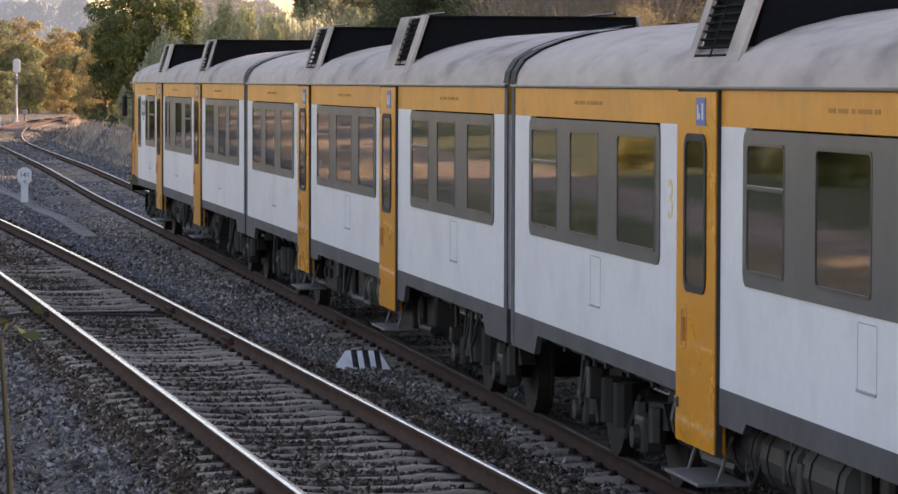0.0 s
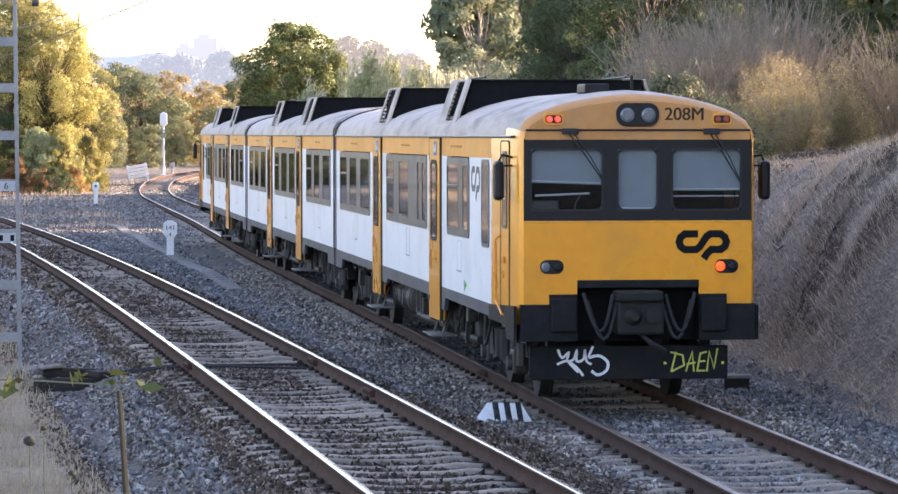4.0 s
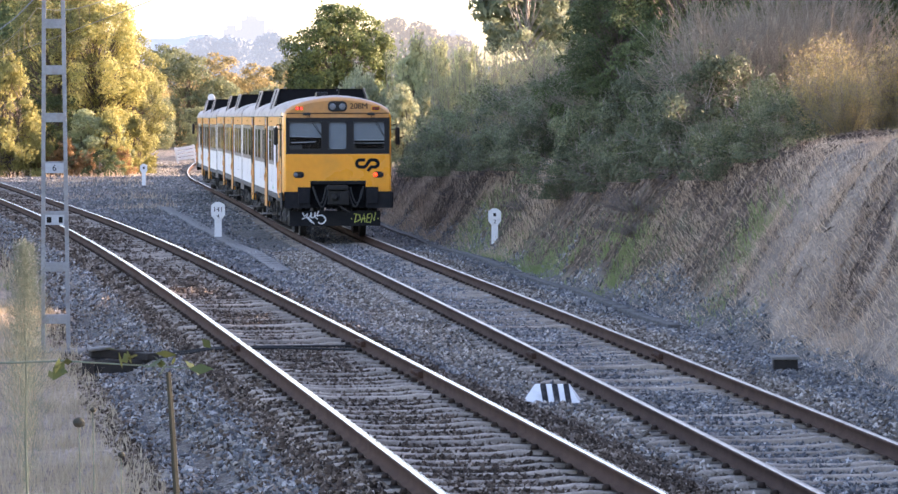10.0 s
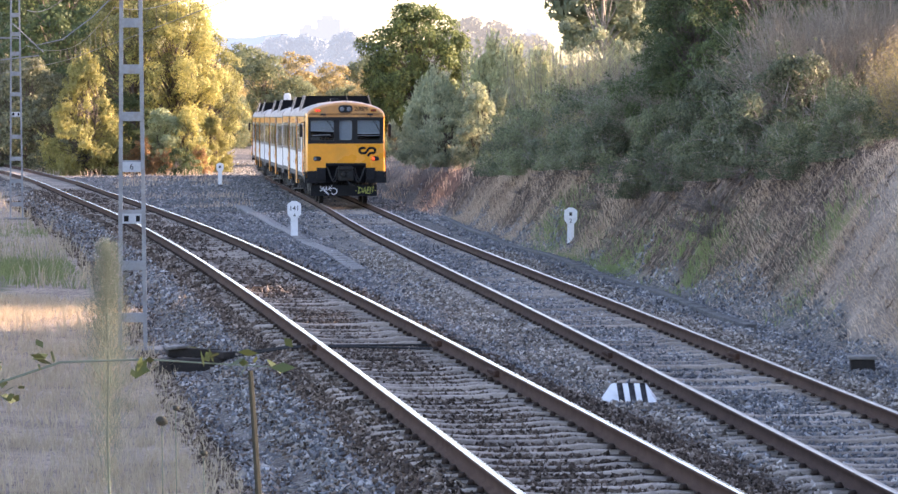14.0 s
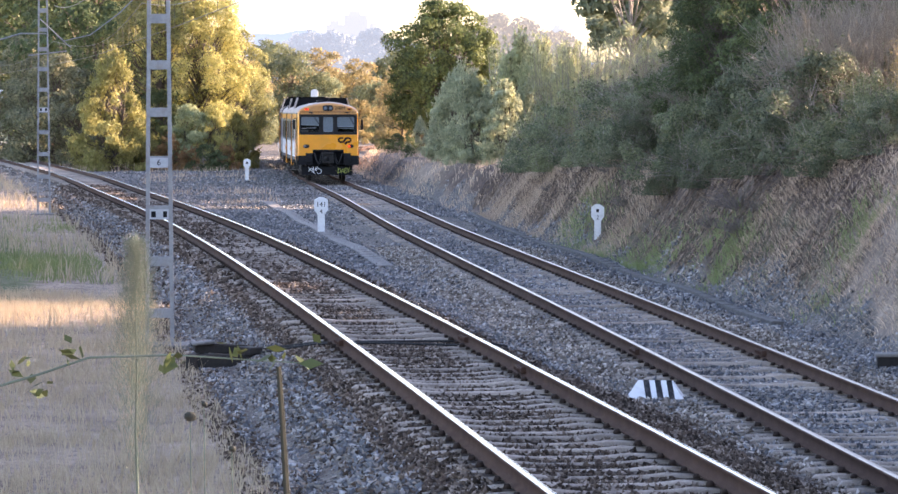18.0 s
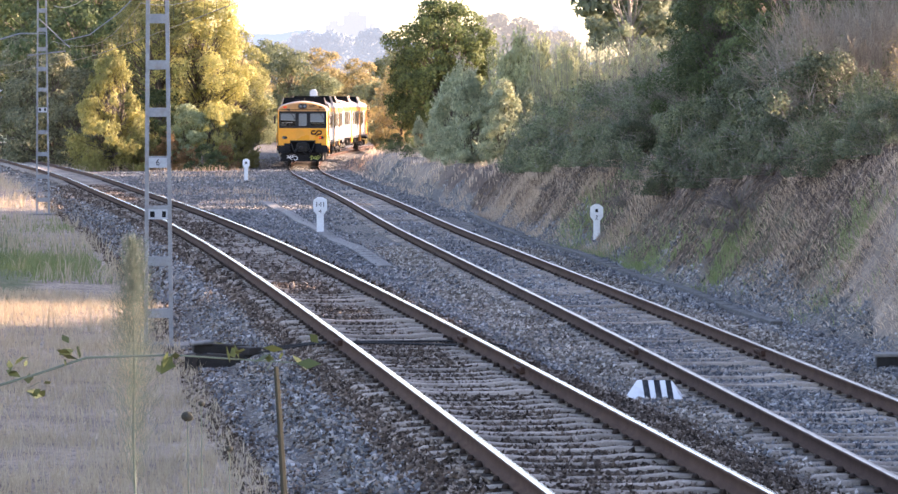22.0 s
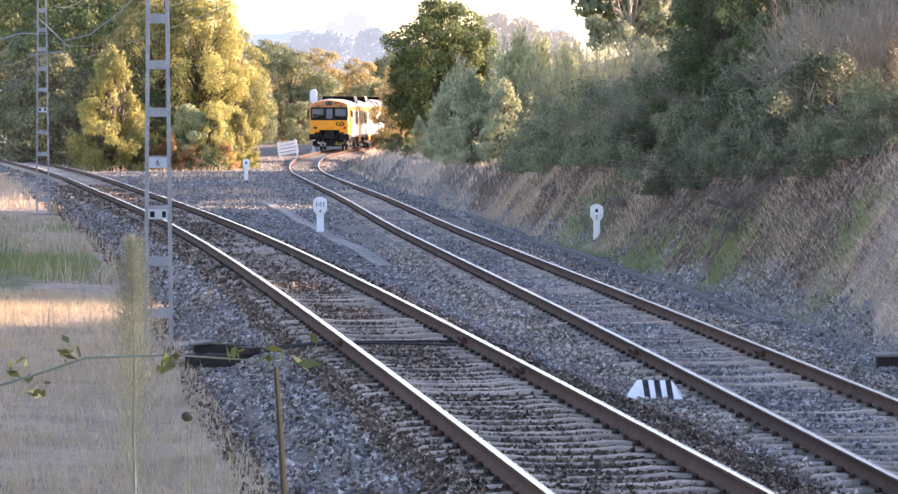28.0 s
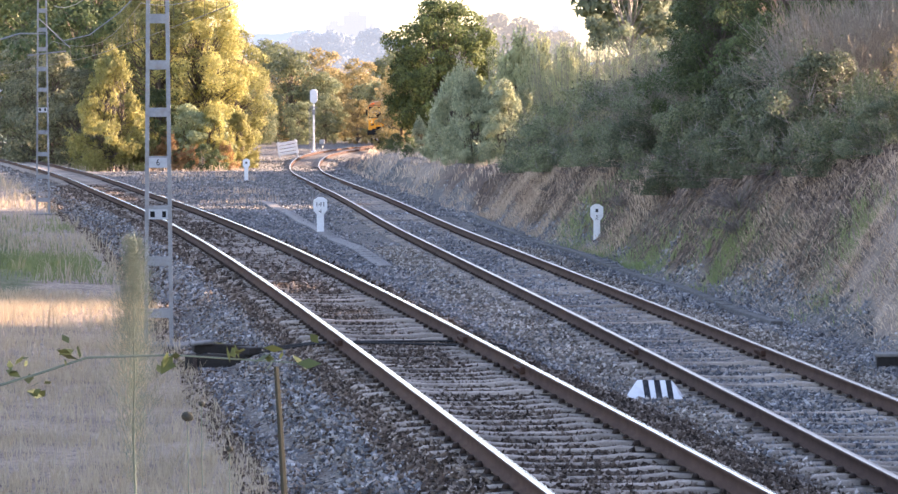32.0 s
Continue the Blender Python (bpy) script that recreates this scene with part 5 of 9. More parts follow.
def cab_front(car):
    """Yellow cab: sides, rounded face, windscreen, lamps, coupler, plough and everything on it."""
    x0 = CAB - 2.2
    outline = [(-HALF, 1.02)] + [(-y, z) for y, z in SECTION] + [(HALF, 1.02)]
    rows_spec = [(x0, 0.0, 0.0), (CAB - 0.9, 0.0, 0.0), (CAB - 0.45, 0.012, 0.02), (CAB - 0.18, 0.028, 0.05), (CAB - 0.05, 0.05, 0.085), (CAB, 0.085, 0.13)]
    bm = bmesh.new()
    rows = []
    for x, inset, drop in rows_spec:
        rows.append([bm.verts.new((x, y * (1 - inset / HALF), z - drop * max(0, z - 2.9) / 0.9)) for y, z in outline])
    for p, q in zip(rows, rows[1:]):
        for k in range(len(p) - 1):
            bm.faces.new((p[k], p[k + 1], q[k + 1], q[k]))
    # face around the windscreen opening
    last = [v.co.copy() for v in rows[-1]]
    zb, zt = 2.25, 3.235
    hw = abs(last[0].y)
    lower = [(-hw, 1.02), (-0.74, 1.02), (-0.74, 1.5), (0.74, 1.5), (0.74, 1.02), (hw, 1.02), (hw, zb), (-hw, zb)]
    fs = [bm.faces.new([bm.verts.new((CAB, y, z)) for y, z in lower])]
    upper = [(-hw * 0.985, zt), (hw * 0.985, zt)] + [(v.y, v.z) for v in last[::-1] if v.z > zt + 0.01]
    bmesh.ops.recalc_face_normals(bm, faces=bm.faces[:])
    shell = part("cab_shell", bm, "yellow", car, "glossy yellow driving cab with rounded edges", smooth=False)
    shell.data.materials.append(M["roof"])
    shell.data.materials.append(M["brow"])
    for f in shell.data.polygons:
        f.use_smooth = len(f.vertices) == 4
        f.material_index = 0 if f.center.z < 3.36 else (1 if f.center.x < CAB - 0.2 else 2)
    bm = bmesh.new()
    prism(bm, upper, CAB - 0.05, CAB + 0.002, "x")
    part("brow_panel", bm, "brow", car, "weathered yellow brow panel over the windscreen")
    # windscreen
    F = Matrix(((0, 1, 0, CAB), (1, 0, 0, 0), (0, 0, 1, 0), (0, 0, 0, 1)))  # a to y, depth to x, b to z
    edges = [-1.385, -1.30, -0.43, -0.245, 0.24, 0.42, 1.26, 1.385]
    bm = bmesh.new()
    zs = [zb - 0.02, 2.385, 3.125, zt + 0.01]
    grid = [[[bm.verts.new((x, y, z)) for z in zs] for y in edges] for x in (CAB - 0.10, CAB - 0.018)]
    for i in range(7):
        for j in range(3):
            hole = j == 1 and i in (1, 3, 5)
            for g in grid:
                if not hole:
                    bm.faces.new((g[i][j], g[i + 1][j], g[i + 1][j + 1], g[i][j + 1]))
            if hole:
                ring4 = [(i, j), (i + 1, j), (i + 1, j + 1), (i, j + 1)]
                for (a, b), (c, d) in zip(ring4, ring4[1:] + ring4[:1]):
                    bm.faces.new((grid[0][a][b], grid[1][a][b], grid[1][c][d], grid[0][c][d]))
    rim = [(i, 0) for i in range(8)] + [(7, j) for j in range(1, 4)] + [(i, 3) for i in range(6, -1, -1)] + [(0, j) for j in (2, 1)]
    for (a, b), (c, d) in zip(rim, rim[1:] + rim[:1]):
        bm.faces.new((grid[0][a][b], grid[1][a][b], grid[1][c][d], grid[0][c][d]))
    bmesh.ops.recalc_face_normals(bm, faces=bm.faces[:])
    ws = part("windscreen", bm, "black", car, "black windscreen surround with three panes and white blinds")
    for k in range(1, 7, 2):
        cy, w = (edges[k] + edges[k + 1]) / 2, edges[k + 1] - edges[k]
        bm = bmesh.new()
        ring(bm, rounded(w + 0.02, 0.76, 0.09, 4, cy, 2.755), rounded(w - 0.02, 0.71, 0.08, 4, cy, 2.755), CAB - 0.03, CAB - 0.008, "x")
        part("pane_seal", bm, "rubber", ws)
        bm = bmesh.new()
        bm.faces.new([bm.verts.new((CAB - 0.028, y, z)) for y, z in ((edges[k], 2.385), (edges[k + 1], 2.385), (edges[k + 1], 3.125), (edges[k], 3.125))])
        part("pane", bm, "screen", ws).visible_shadow = False
    for y0, y1, z0, z1 in ((-1.296, -0.434, 2.72, 2.69), (-0.241, 0.236, 2.39, 2.39), (0.424, 1.256, 2.62, 2.62)):
        bm = bmesh.new()
        prism(bm, [(y0, z0), (y1, z1), (y1, 3.122), (y0, 3.122)], CAB - 0.075, CAB - 0.055, "x")
        part("blind", bm, "blind", ws)
        bm = bmesh.new()
        tube(bm, [(CAB - 0.05, y0 + 0.01, z0 + 0.02), (CAB - 0.05, y1 - 0.01, z1 + 0.02)], 0.011, 6)
        part("blind_rod", bm, "mark", ws)
    bm = bmesh.new()
    tube(bm, [(CAB - 0.07, -1.24, 2.565), (CAB - 0.07, -0.58, 2.59)], 0.014, 6)
    tube(bm, [(CAB - 0.07, 0.43, 2.555), (CAB - 0.07, 1.25, 2.555)], 0.009, 6)
    part("desk_rail", bm, "mark", ws, "bright metal rail inside the windscreen")
    bm = bmesh.new()
    tube(bm, [(CAB - 0.07, -0.68, 2.57), (CAB - 0.07, -0.75, 2.48), (CAB - 0.07, -0.76, 2.40)], 0.008, 6)
    box(bm, CAB - 0.13, CAB - 0.105, -1.28, -0.95, 2.385, 2.50, 0.02)
    part("desk_instrument", bm, "trim", ws)
    # a ledge under the glass and a strip over it
    bm = bmesh.new()
    box(bm, CAB - 0.06, CAB + 0.004, -1.385, 1.385, 2.232, 2.262, 0.012)
    part("windscreen_sill", bm, "band", car)
    # Bulkhead and desk block are black, to stand for the cab's inner shade.
    bm = bmesh.new()
    box(bm, CAB - 1.7, CAB - 1.66, -1.4, 1.4, 1.1, 3.25)
    box(bm, CAB - 1.6, CAB - 0.14, -1.35, 1.35, 1.5, 2.36, 0.03)
    part("cab_bulkhead", bm, "hump", ws)
    for y, lean in ((-0.86, 0.44), (0.86, 0.38)):
        bm = bmesh.new()
        tube(bm, [(CAB + 0.03, y, 3.33), (CAB + 0.06, y + lean * 0.5, 3.03), (CAB + 0.05, y + lean, 2.72)], 0.010, 6)
        tube(bm, [(CAB + 0.03, y + 0.06, 3.33), (CAB + 0.06, y + lean * 0.5 + 0.05, 3.03), (CAB + 0.045, y + lean, 2.74)], 0.008, 6)
        box(bm, CAB + 0.01, CAB + 0.05, y - 0.07, y + 0.13, 3.30, 3.37, 0.012)
        part("wiper", bm, "rubber", car, "black wiper")
    # brow line
    bm = bmesh.new()
    box(bm, CAB - 0.02, CAB + 0.03, -1.37, 1.37, 3.340, 3.362, 0.008)
    part("brow_strip", bm, "black", car)
    # upper lamps
    bm = bmesh.new()
    prism(bm, rounded(0.52, 0.28, 0.12, 6, -0.01, 3.535), CAB, CAB + 0.035, "x", 0.006)
    pod = part("headlamp_pod", bm, "black", car, "black oval pod with two upper headlamps")
    for y in (-0.14, 0.12):
        bm = bmesh.new()
        tube(bm, [(CAB + 0.03, y, 3.53), (CAB + 0.045, y, 3.53), (CAB + 0.055, y, 3.53)], [0.088, 0.086, 0.06], 20)
        part("lens", bm, "lens", pod)
    for y, lit in ((-1.03, True), (1.02, False)):
        bm = bmesh.new()
        prism(bm, rounded(0.25, 0.15, 0.05, 4, y, 3.48), CAB - 0.01, CAB + 0.02, "x", 0.006)
        tl = part("tail_lamp", bm, "band", car, "lit red tail lamp" if lit else "unlit red tail lamp")
        bm = bmesh.new()
        prism(bm, rounded(0.20, 0.09, 0.03, 3, y, 3.48), CAB + 0.02, CAB + 0.024, "x")
        part("lamp_recess", bm, "black", tl)
        for d in (-0.05, 0.05):
            bm = bmesh.new()
            tube(bm, [(CAB + 0.022, y + d, 3.48), (CAB + 0.034, y + d, 3.48)], [0.038, 0.030], 14)
            part("lens", bm, "red" if lit else "red_off", tl)
    FACE = Matrix(((0, 0, 1, CAB + 0.004), (1, 0, 0, 0), (0, 1, 0, 0), (0, 0, 0, 1)))
    lettering("unit_number", "208M", 0.215, FACE @ Matrix.Translation((0.56, 3.535, 0)), "faded_ink", car, bold=0.008)
    # lower lamps
    for y in (-1.05, 1.08):
        bm = bmesh.new()
        ring(bm, rounded(0.34, 0.22, 0.10, 5, y, 1.71), rounded(0.29, 0.17, 0.08, 5, y, 1.71), CAB - 0.01, CAB + 0.018, "x")
        hl = part("headlamp", bm, "yellow", car, "oval headlamp with two lenses" if y < 0 else "oval headlamp with a lit amber lens")
        bm = bmesh.new()
        prism(bm, rounded(0.30, 0.18, 0.08, 5, y, 1.71), CAB, CAB + 0.008, "x")
        part("lamp_recess", bm, "black", hl)
        for d in (-0.075, 0.075):
            bm = bmesh.new()
            tube(bm, [(CAB + 0.008, y + d, 1.71), (CAB + 0.022, y + d, 1.71), (CAB + 0.03, y + d, 1.71)], [0.06, 0.054, 0.028], 16)
            part("lens", bm, "amber" if (y > 0 and d < 0) else ("lens" if d < 0 else "black"), hl)
    bm = bmesh.new()
    stroke(bm, [(0.50 + 0.58 * a, 1.80 + 0.30 * b) for a, b in EMBLEM], 0.088, 0.002, 0.008, F)
    bmesh.ops.recalc_face_normals(bm, faces=bm.faces[:])
    part("emblem", bm, "ink", car, "dark looping emblem")
    # bumper and coupler recess
    bm = bmesh.new()
    for s in (-1, 1):
        prism(bm, [(s * 1.43, 0.82), (s * 1.43, 1.26), (s * 1.08, 1.26), (s * 1.08, 1.38), (s * 0.74, 1.38), (s * 0.74, 0.82)], CAB - 0.3, CAB + 0.03, "x")
    bm2 = bm
    prism(bm2, [(-0.74, 1.46), (0.74, 1.46), (0.74, 1.55), (-0.74, 1.55)], CAB - 0.3, CAB + 0.025, "x")
    part("bumper", bm2, "bumper", car, "black bumper with a recess for the coupler")
    bm = bmesh.new()
    prism(bm, [(-0.74, 0.82), (0.74, 0.82), (0.74, 1.5), (-0.74, 1.5)], CAB - 0.36, CAB - 0.301, "x")
    part("coupler_recess", bm, "hump", car)
    for s in (-1, 1):
        bm = bmesh.new()
        box(bm, CAB + 0.03, CAB + 0.09, s * 0.91 - 0.16, s * 0.91 + 0.16, 0.93, 1.33, 0.02)
        part("buffer_pad", bm, "bumper", car)
    for s in (-1, 1):
        bm = bmesh.new()
        a0, a1 = sorted((CAB - 2.2, CAB - 0.02))
        prism(bm, [(a0, 0.98), (a0, 1.16), (a1, 1.24), (a1, 0.82), (a1 - 0.6, 0.82), (a1 - 0.75, 0.98)], s * 1.478 - 0.03, s * 1.478 + 0.004)
        part("cab_skirt", bm, "bumper", car)
    bm = bmesh.new()
    box(bm, CAB - 0.2, CAB + 0.22, -0.28, 0.28, 0.90, 1.30, 0.03)
    box(bm, CAB - 0.1, CAB + 0.30, -0.30, 0.26, 1.30, 1.43, 0.03)
    tube(bm, [(CAB + 0.20, -0.10, 1.12), (CAB + 0.36, -0.10, 1.12)], [0.12, 0.05], 14)
    tube(bm, [(CAB + 0.20, 0.14, 1.14), (CAB + 0.27, 0.14, 1.14)], [0.10, 0.10], 14)
    tube(bm, [(CAB + 0.1, 0.0, 0.92), (CAB + 0.22, 0.12, 0.80), (CAB + 0.22, 0.30, 0.70)], 0.03, 8)
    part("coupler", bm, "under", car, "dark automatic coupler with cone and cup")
    for s in (-1, 1):
        for d in (0.0, 0.09):
            bm = bmesh.new()
            pts = []
            for k in range(9):
                u = k / 8
                pts.append((CAB + 0.08 + 0.10 * math.sin(math.pi * u), s * (0.68 - 0.36 * u - d * 0.5), 1.40 - 0.60 * math.sin(math.pi * u * 0.85) - d + 0.25 * u))
            tube(bm, pts, 0.024, 6)
            part("hose", bm, "rubber", car, "black air hose")
    bm = bmesh.new()
    prism(bm, [(-1.28, 0.33), (1.16, 0.33), (1.16, 0.74), (-1.28, 0.74)], CAB - 0.34, CAB - 0.28, "x", 0.012)
    plough = part("snow_plough", bm, "bumper", car, "black steel plough plate sprayed with white and lime graffiti")
    for y in (-1.0, -0.4, 0.3, 0.9):
        bm = bmesh.new()
        box(bm, CAB - 0.5, CAB - 0.343, y - 0.05, y + 0.05, 0.45, 0.95)
        part("bracket", bm, "bumper", plough)
    G = Matrix(((0, 1, 0, CAB - 0.28), (1, 0, 0, 0), (0, 0, 1, 0), (0, 0, 0, 1)))
    bm = bmesh.new()
    for pts, w in (([(-0.93, 0.70), (-0.88, 0.60), (-0.80, 0.66), (-0.82, 0.56), (-0.74, 0.58), (-0.70, 0.68), (-0.70, 0.56), (-0.62, 0.58), (-0.60, 0.70)], 0.03), ([(-0.56, 0.60), (-0.50, 0.74)], 0.03), ([(-0.60, 0.70), (-0.58, 0.56), (-0.52, 0.52)], 0.028),
                   ([(-0.94, 0.52), (-0.82, 0.56), (-0.70, 0.48), (-0.62, 0.38)], 0.03), ([(-0.55, 0.60), (-0.42, 0.62), (-0.32, 0.54), (-0.34, 0.44), (-0.44, 0.39), (-0.52, 0.44)], 0.035),
                   ([(-0.80, 0.54), (-0.68, 0.42)], 0.025)):
        stroke(bm, curved(pts), w, 0.0, 0.004, G)
    bmesh.ops.recalc_face_normals(bm, faces=bm.faces[:])
    part("graffiti", bm, "spray_white", plough, "white sprayed scrawl")
    bm = bmesh.new()
    for pts in ([(0.46, 0.42), (0.52, 0.66)], [(0.45, 0.66), (0.60, 0.62), (0.62, 0.50), (0.46, 0.42)], [(0.64, 0.42), (0.72, 0.66), (0.74, 0.42)], [(0.65, 0.51), (0.76, 0.53)], [(0.78, 0.42), (0.82, 0.64), (0.90, 0.66)],
                [(0.80, 0.54), (0.88, 0.55)], [(0.78, 0.43), (0.88, 0.43)], [(0.90, 0.42), (0.93, 0.66), (0.99, 0.46), (1.03, 0.70)]):
        stroke(bm, pts, 0.022, 0.0, 0.004, G)
    for y in (0.37, 1.08):
        stroke(bm, [(y, 0.52), (y + 0.03, 0.53)], 0.03, 0.0, 0.004, G)
    bmesh.ops.recalc_face_normals(bm, faces=bm.faces[:])
    part("graffiti", bm, "spray_lime", plough, "lime sprayed scrawl")
    # side details of the cab
    for side in (-1, 1):
        m = SIDE[side]
        y = -HALF
        def sx(x):
            return side_x(side, x)
        bm = bmesh.new()
        box(bm, *sorted((sx(CAB - 0.55), sx(CAB - 0.30))), y - 0.22, y - 0.10, 2.50, 2.98, 0.05)
        tube(bm, [(sx(CAB - 0.42), y + 0.02, 3.02), (sx(CAB - 0.40), y - 0.12, 3.05), (sx(CAB - 0.42), y - 0.16, 2.96)], 0.016, 6)
        tube(bm, [(sx(CAB - 0.46), y + 0.02, 2.92), (sx(CAB - 0.42), y - 0.12, 2.92)], 0.014, 6)
        bmesh.ops.transform(bm, matrix=m, verts=bm.verts[:])
        part("mirror", bm, "black", car, "black rear-view mirror on a bracket")
        # cab door
        dx0, dx1 = sx(CAB - 1.35), sx(CAB - 0.62)
        a, b = min(dx0, dx1), max(dx0, dx1)
        bm = bmesh.new()
        ring(bm, rounded(b - a, 2.25, 0.06, 3, (a + b) / 2, 2.10), rounded(b - a - 0.03, 2.22, 0.05, 3, (a + b) / 2, 2.10), y - 0.006, y + 0.02)
        bmesh.ops.transform(bm, matrix=m, verts=bm.verts[:])
        cd = part("cab_door", bm, "rubber", car, "yellow cab door with a slim window and grab rail")
        bm = bmesh.new()
        ring(bm, rounded(0.36, 0.95, 0.08, 4, (a + b) / 2, 2.62), rounded(0.30, 0.89, 0.06, 4, (a + b) / 2, 2.62), y - 0.012, y + 0.01)
        bmesh.ops.transform(bm, matrix=m, verts=bm.verts[:])
        part("cab_door_window_trim", bm, "trim", cd)
        bm = bmesh.new()
        prism(bm, rounded(0.31, 0.90, 0.06, 3, (a + b) / 2, 2.62), y - 0.008, y - 0.003)
        bmesh.ops.transform(bm, matrix=m, verts=bm.verts[:])
        part("cab_door_pane", bm, "tinted", cd)
        bm = bmesh.new()
        hx = sx(CAB - 1.40)
        tube(bm, [(hx, y, 2.05), (hx, y - 0.06, 2.0), (hx, y - 0.06, 1.25), (hx + (b - a) * (1 if hx < a else -1) * 0.8, y - 0.06, 1.10), (hx + (b - a) * (1 if hx < a else -1) * 0.8, y, 1.10)], 0.016, 6)
        box(bm, (a + b) / 2 - 0.05, (a + b) / 2 + 0.05, y - 0.03, y, 1.72, 1.80, 0.008)
        bmesh.ops.transform(bm, matrix=m, verts=bm.verts[:])
        part("grab_rail", bm, "band", cd)
        # slim saloon window and emblem before the cab
        cx = sx(CAB - 2.72)
        bm = bmesh.new()
        ring(bm, rounded(0.70, 1.12, 0.12, 5, cx, 2.42), rounded(0.60, 1.02, 0.09, 5, cx, 2.42), y - 0.014, y + 0.01)
        bmesh.ops.transform(bm, matrix=m, verts=bm.verts[:])
        sw = part("window", bm, "frame_grey", car)
        bm = bmesh.new()
        prism(bm, rounded(0.61, 1.03, 0.09, 3, cx, 2.42), y - 0.010, y - 0.004)
        bmesh.ops.transform(bm, matrix=m, verts=bm.verts[:])
        part("pane", bm, "tinted", sw)
        bm = bmesh.new()
        pts = [(sx(CAB - 3.68) + (a2 - 0.5) * 0.78, 2.45 + 0.39 * b2) for a2, b2 in EMBLEM]
        stroke(bm, pts, 0.085, y - 0.004, y - 0.001, Matrix.Identity(4))
        bmesh.ops.recalc_face_normals(bm, faces=bm.faces[:])
        bmesh.ops.transform(bm, matrix=m, verts=bm.verts[:])
        part("emblem", bm, "side_emblem", car, "dark looping emblem")
        if side < 0:
            bm = bmesh.new()
            stroke(bm, [(CAB - 4.84, 1.34), (CAB - 4.74, 1.27), (CAB - 4.60, 1.31)], 0.06, y - 0.005, y - 0.002, Matrix.Identity(4))
            stroke(bm, [(CAB - 4.82, 1.33), (CAB - 4.80, 1.20)], 0.05, y - 0.005, y - 0.002, Matrix.Identity(4))
            bmesh.ops.recalc_face_normals(bm, faces=bm.faces[:])
            part("paint_mark", bm, "spray_green", car, "green sprayed blot")
    bm = bmesh.new()
    tube(bm, [(CAB - 1.0, 0.1, 3.80), (CAB - 1.0, 0.1, 4.02)], 0.02, 6)
    tube(bm, [(CAB - 1.0, 0.1, 3.98), (CAB - 1.6, 0.1, 3.98)], 0.015, 6)
    box(bm, CAB - 1.5, CAB - 0.9, -0.5, -0.2, 3.80, 3.92, 0.02)
    part("aerial", bm, "black", car, "black roof aerial and horn box")


def carriage(cab, label, seed):
    car = tagged(new("rail_carriage"), label, "train carriage", "carriages of the train")
    rng = np.random.RandomState(seed)
    x_hi = CAB if cab else -INNER
    def s(v):
        return INNER + v
    doors = [(s(7.0), s(8.2)), (s(14.9), s(16.1))]
    blocks = [(s(0.9), s(6.3)), (s(8.9), s(14.4)), (s(16.75), s(19.1)) if cab else (s(17.1), s(22.3))]
    three = [(0.025, 0.245), (0.355, 0.575), (0.715, 0.975)]
    mid = [(0.02, 0.20), (0.34, 0.57), (0.785, 0.83), (0.90, 0.975)]
    for side in (-1, 1):
        side_wall(car, side, INNER, x_hi, doors, blocks, cab)
        window_block(car, side, *blocks[0], three, (0,))
        window_block(car, side, *blocks[1], mid if cab else [(0.02, 0.24), (0.36, 0.62), (0.74, 0.975)], (0,))
        window_block(car, side, *blocks[2], [(0.04, 0.55), (0.74, 0.96)] if cab else three, (0,))
        for d in doors:
            door(car, side, *d)
        if cab or side < 0:
            m = SIDE[side]
            q = Matrix(((1, 0, 0, 0), (0, 0, -1, -HALF - 0.003), (0, 1, 0, 0), (0, 0, 0, 1)))
            lettering("class_number", "3", 0.42, m @ Matrix.Translation((side_x(side, s(6.65)), 0, 2.42)) @ q, "numeral", car)
    roof(car, INNER, x_hi, cab)
    roof_pod(car, s(6.85), s(8.45), s(7.05), s(8.05))
    b = 0.6 if cab else 0.0
    roof_pod(car, s(14.6 + b), s(16.55 + b), s(15.35 + b), s(16.15 + b))
    inside(car, INNER, x_hi - (2.2 if cab else 0))
    underframe(car, INNER, x_hi, rng)
    bogie(car, s(3.2))
    bogie(car, s(20.0))
    end_wall(car, INNER, -1)
    if cab:
        cab_front(car)
    else:
        end_wall(car, x_hi, 1)
    return car


car_tail = carriage(True, "white and yellow diesel railcar with the tail cab", 11)
car_mid = carriage(False, "white and yellow diesel railcar trailer without a cab", 12)
car_lead = copy_thing(car_tail, Matrix.Identity(4))
tagged(car_lead, "white and yellow diesel railcar with the leading cab")


# ---------------------------------------------------------------- line-side things
def stand(x, y, sink=0.03):
    return float(ground_z(x, y)) - sink


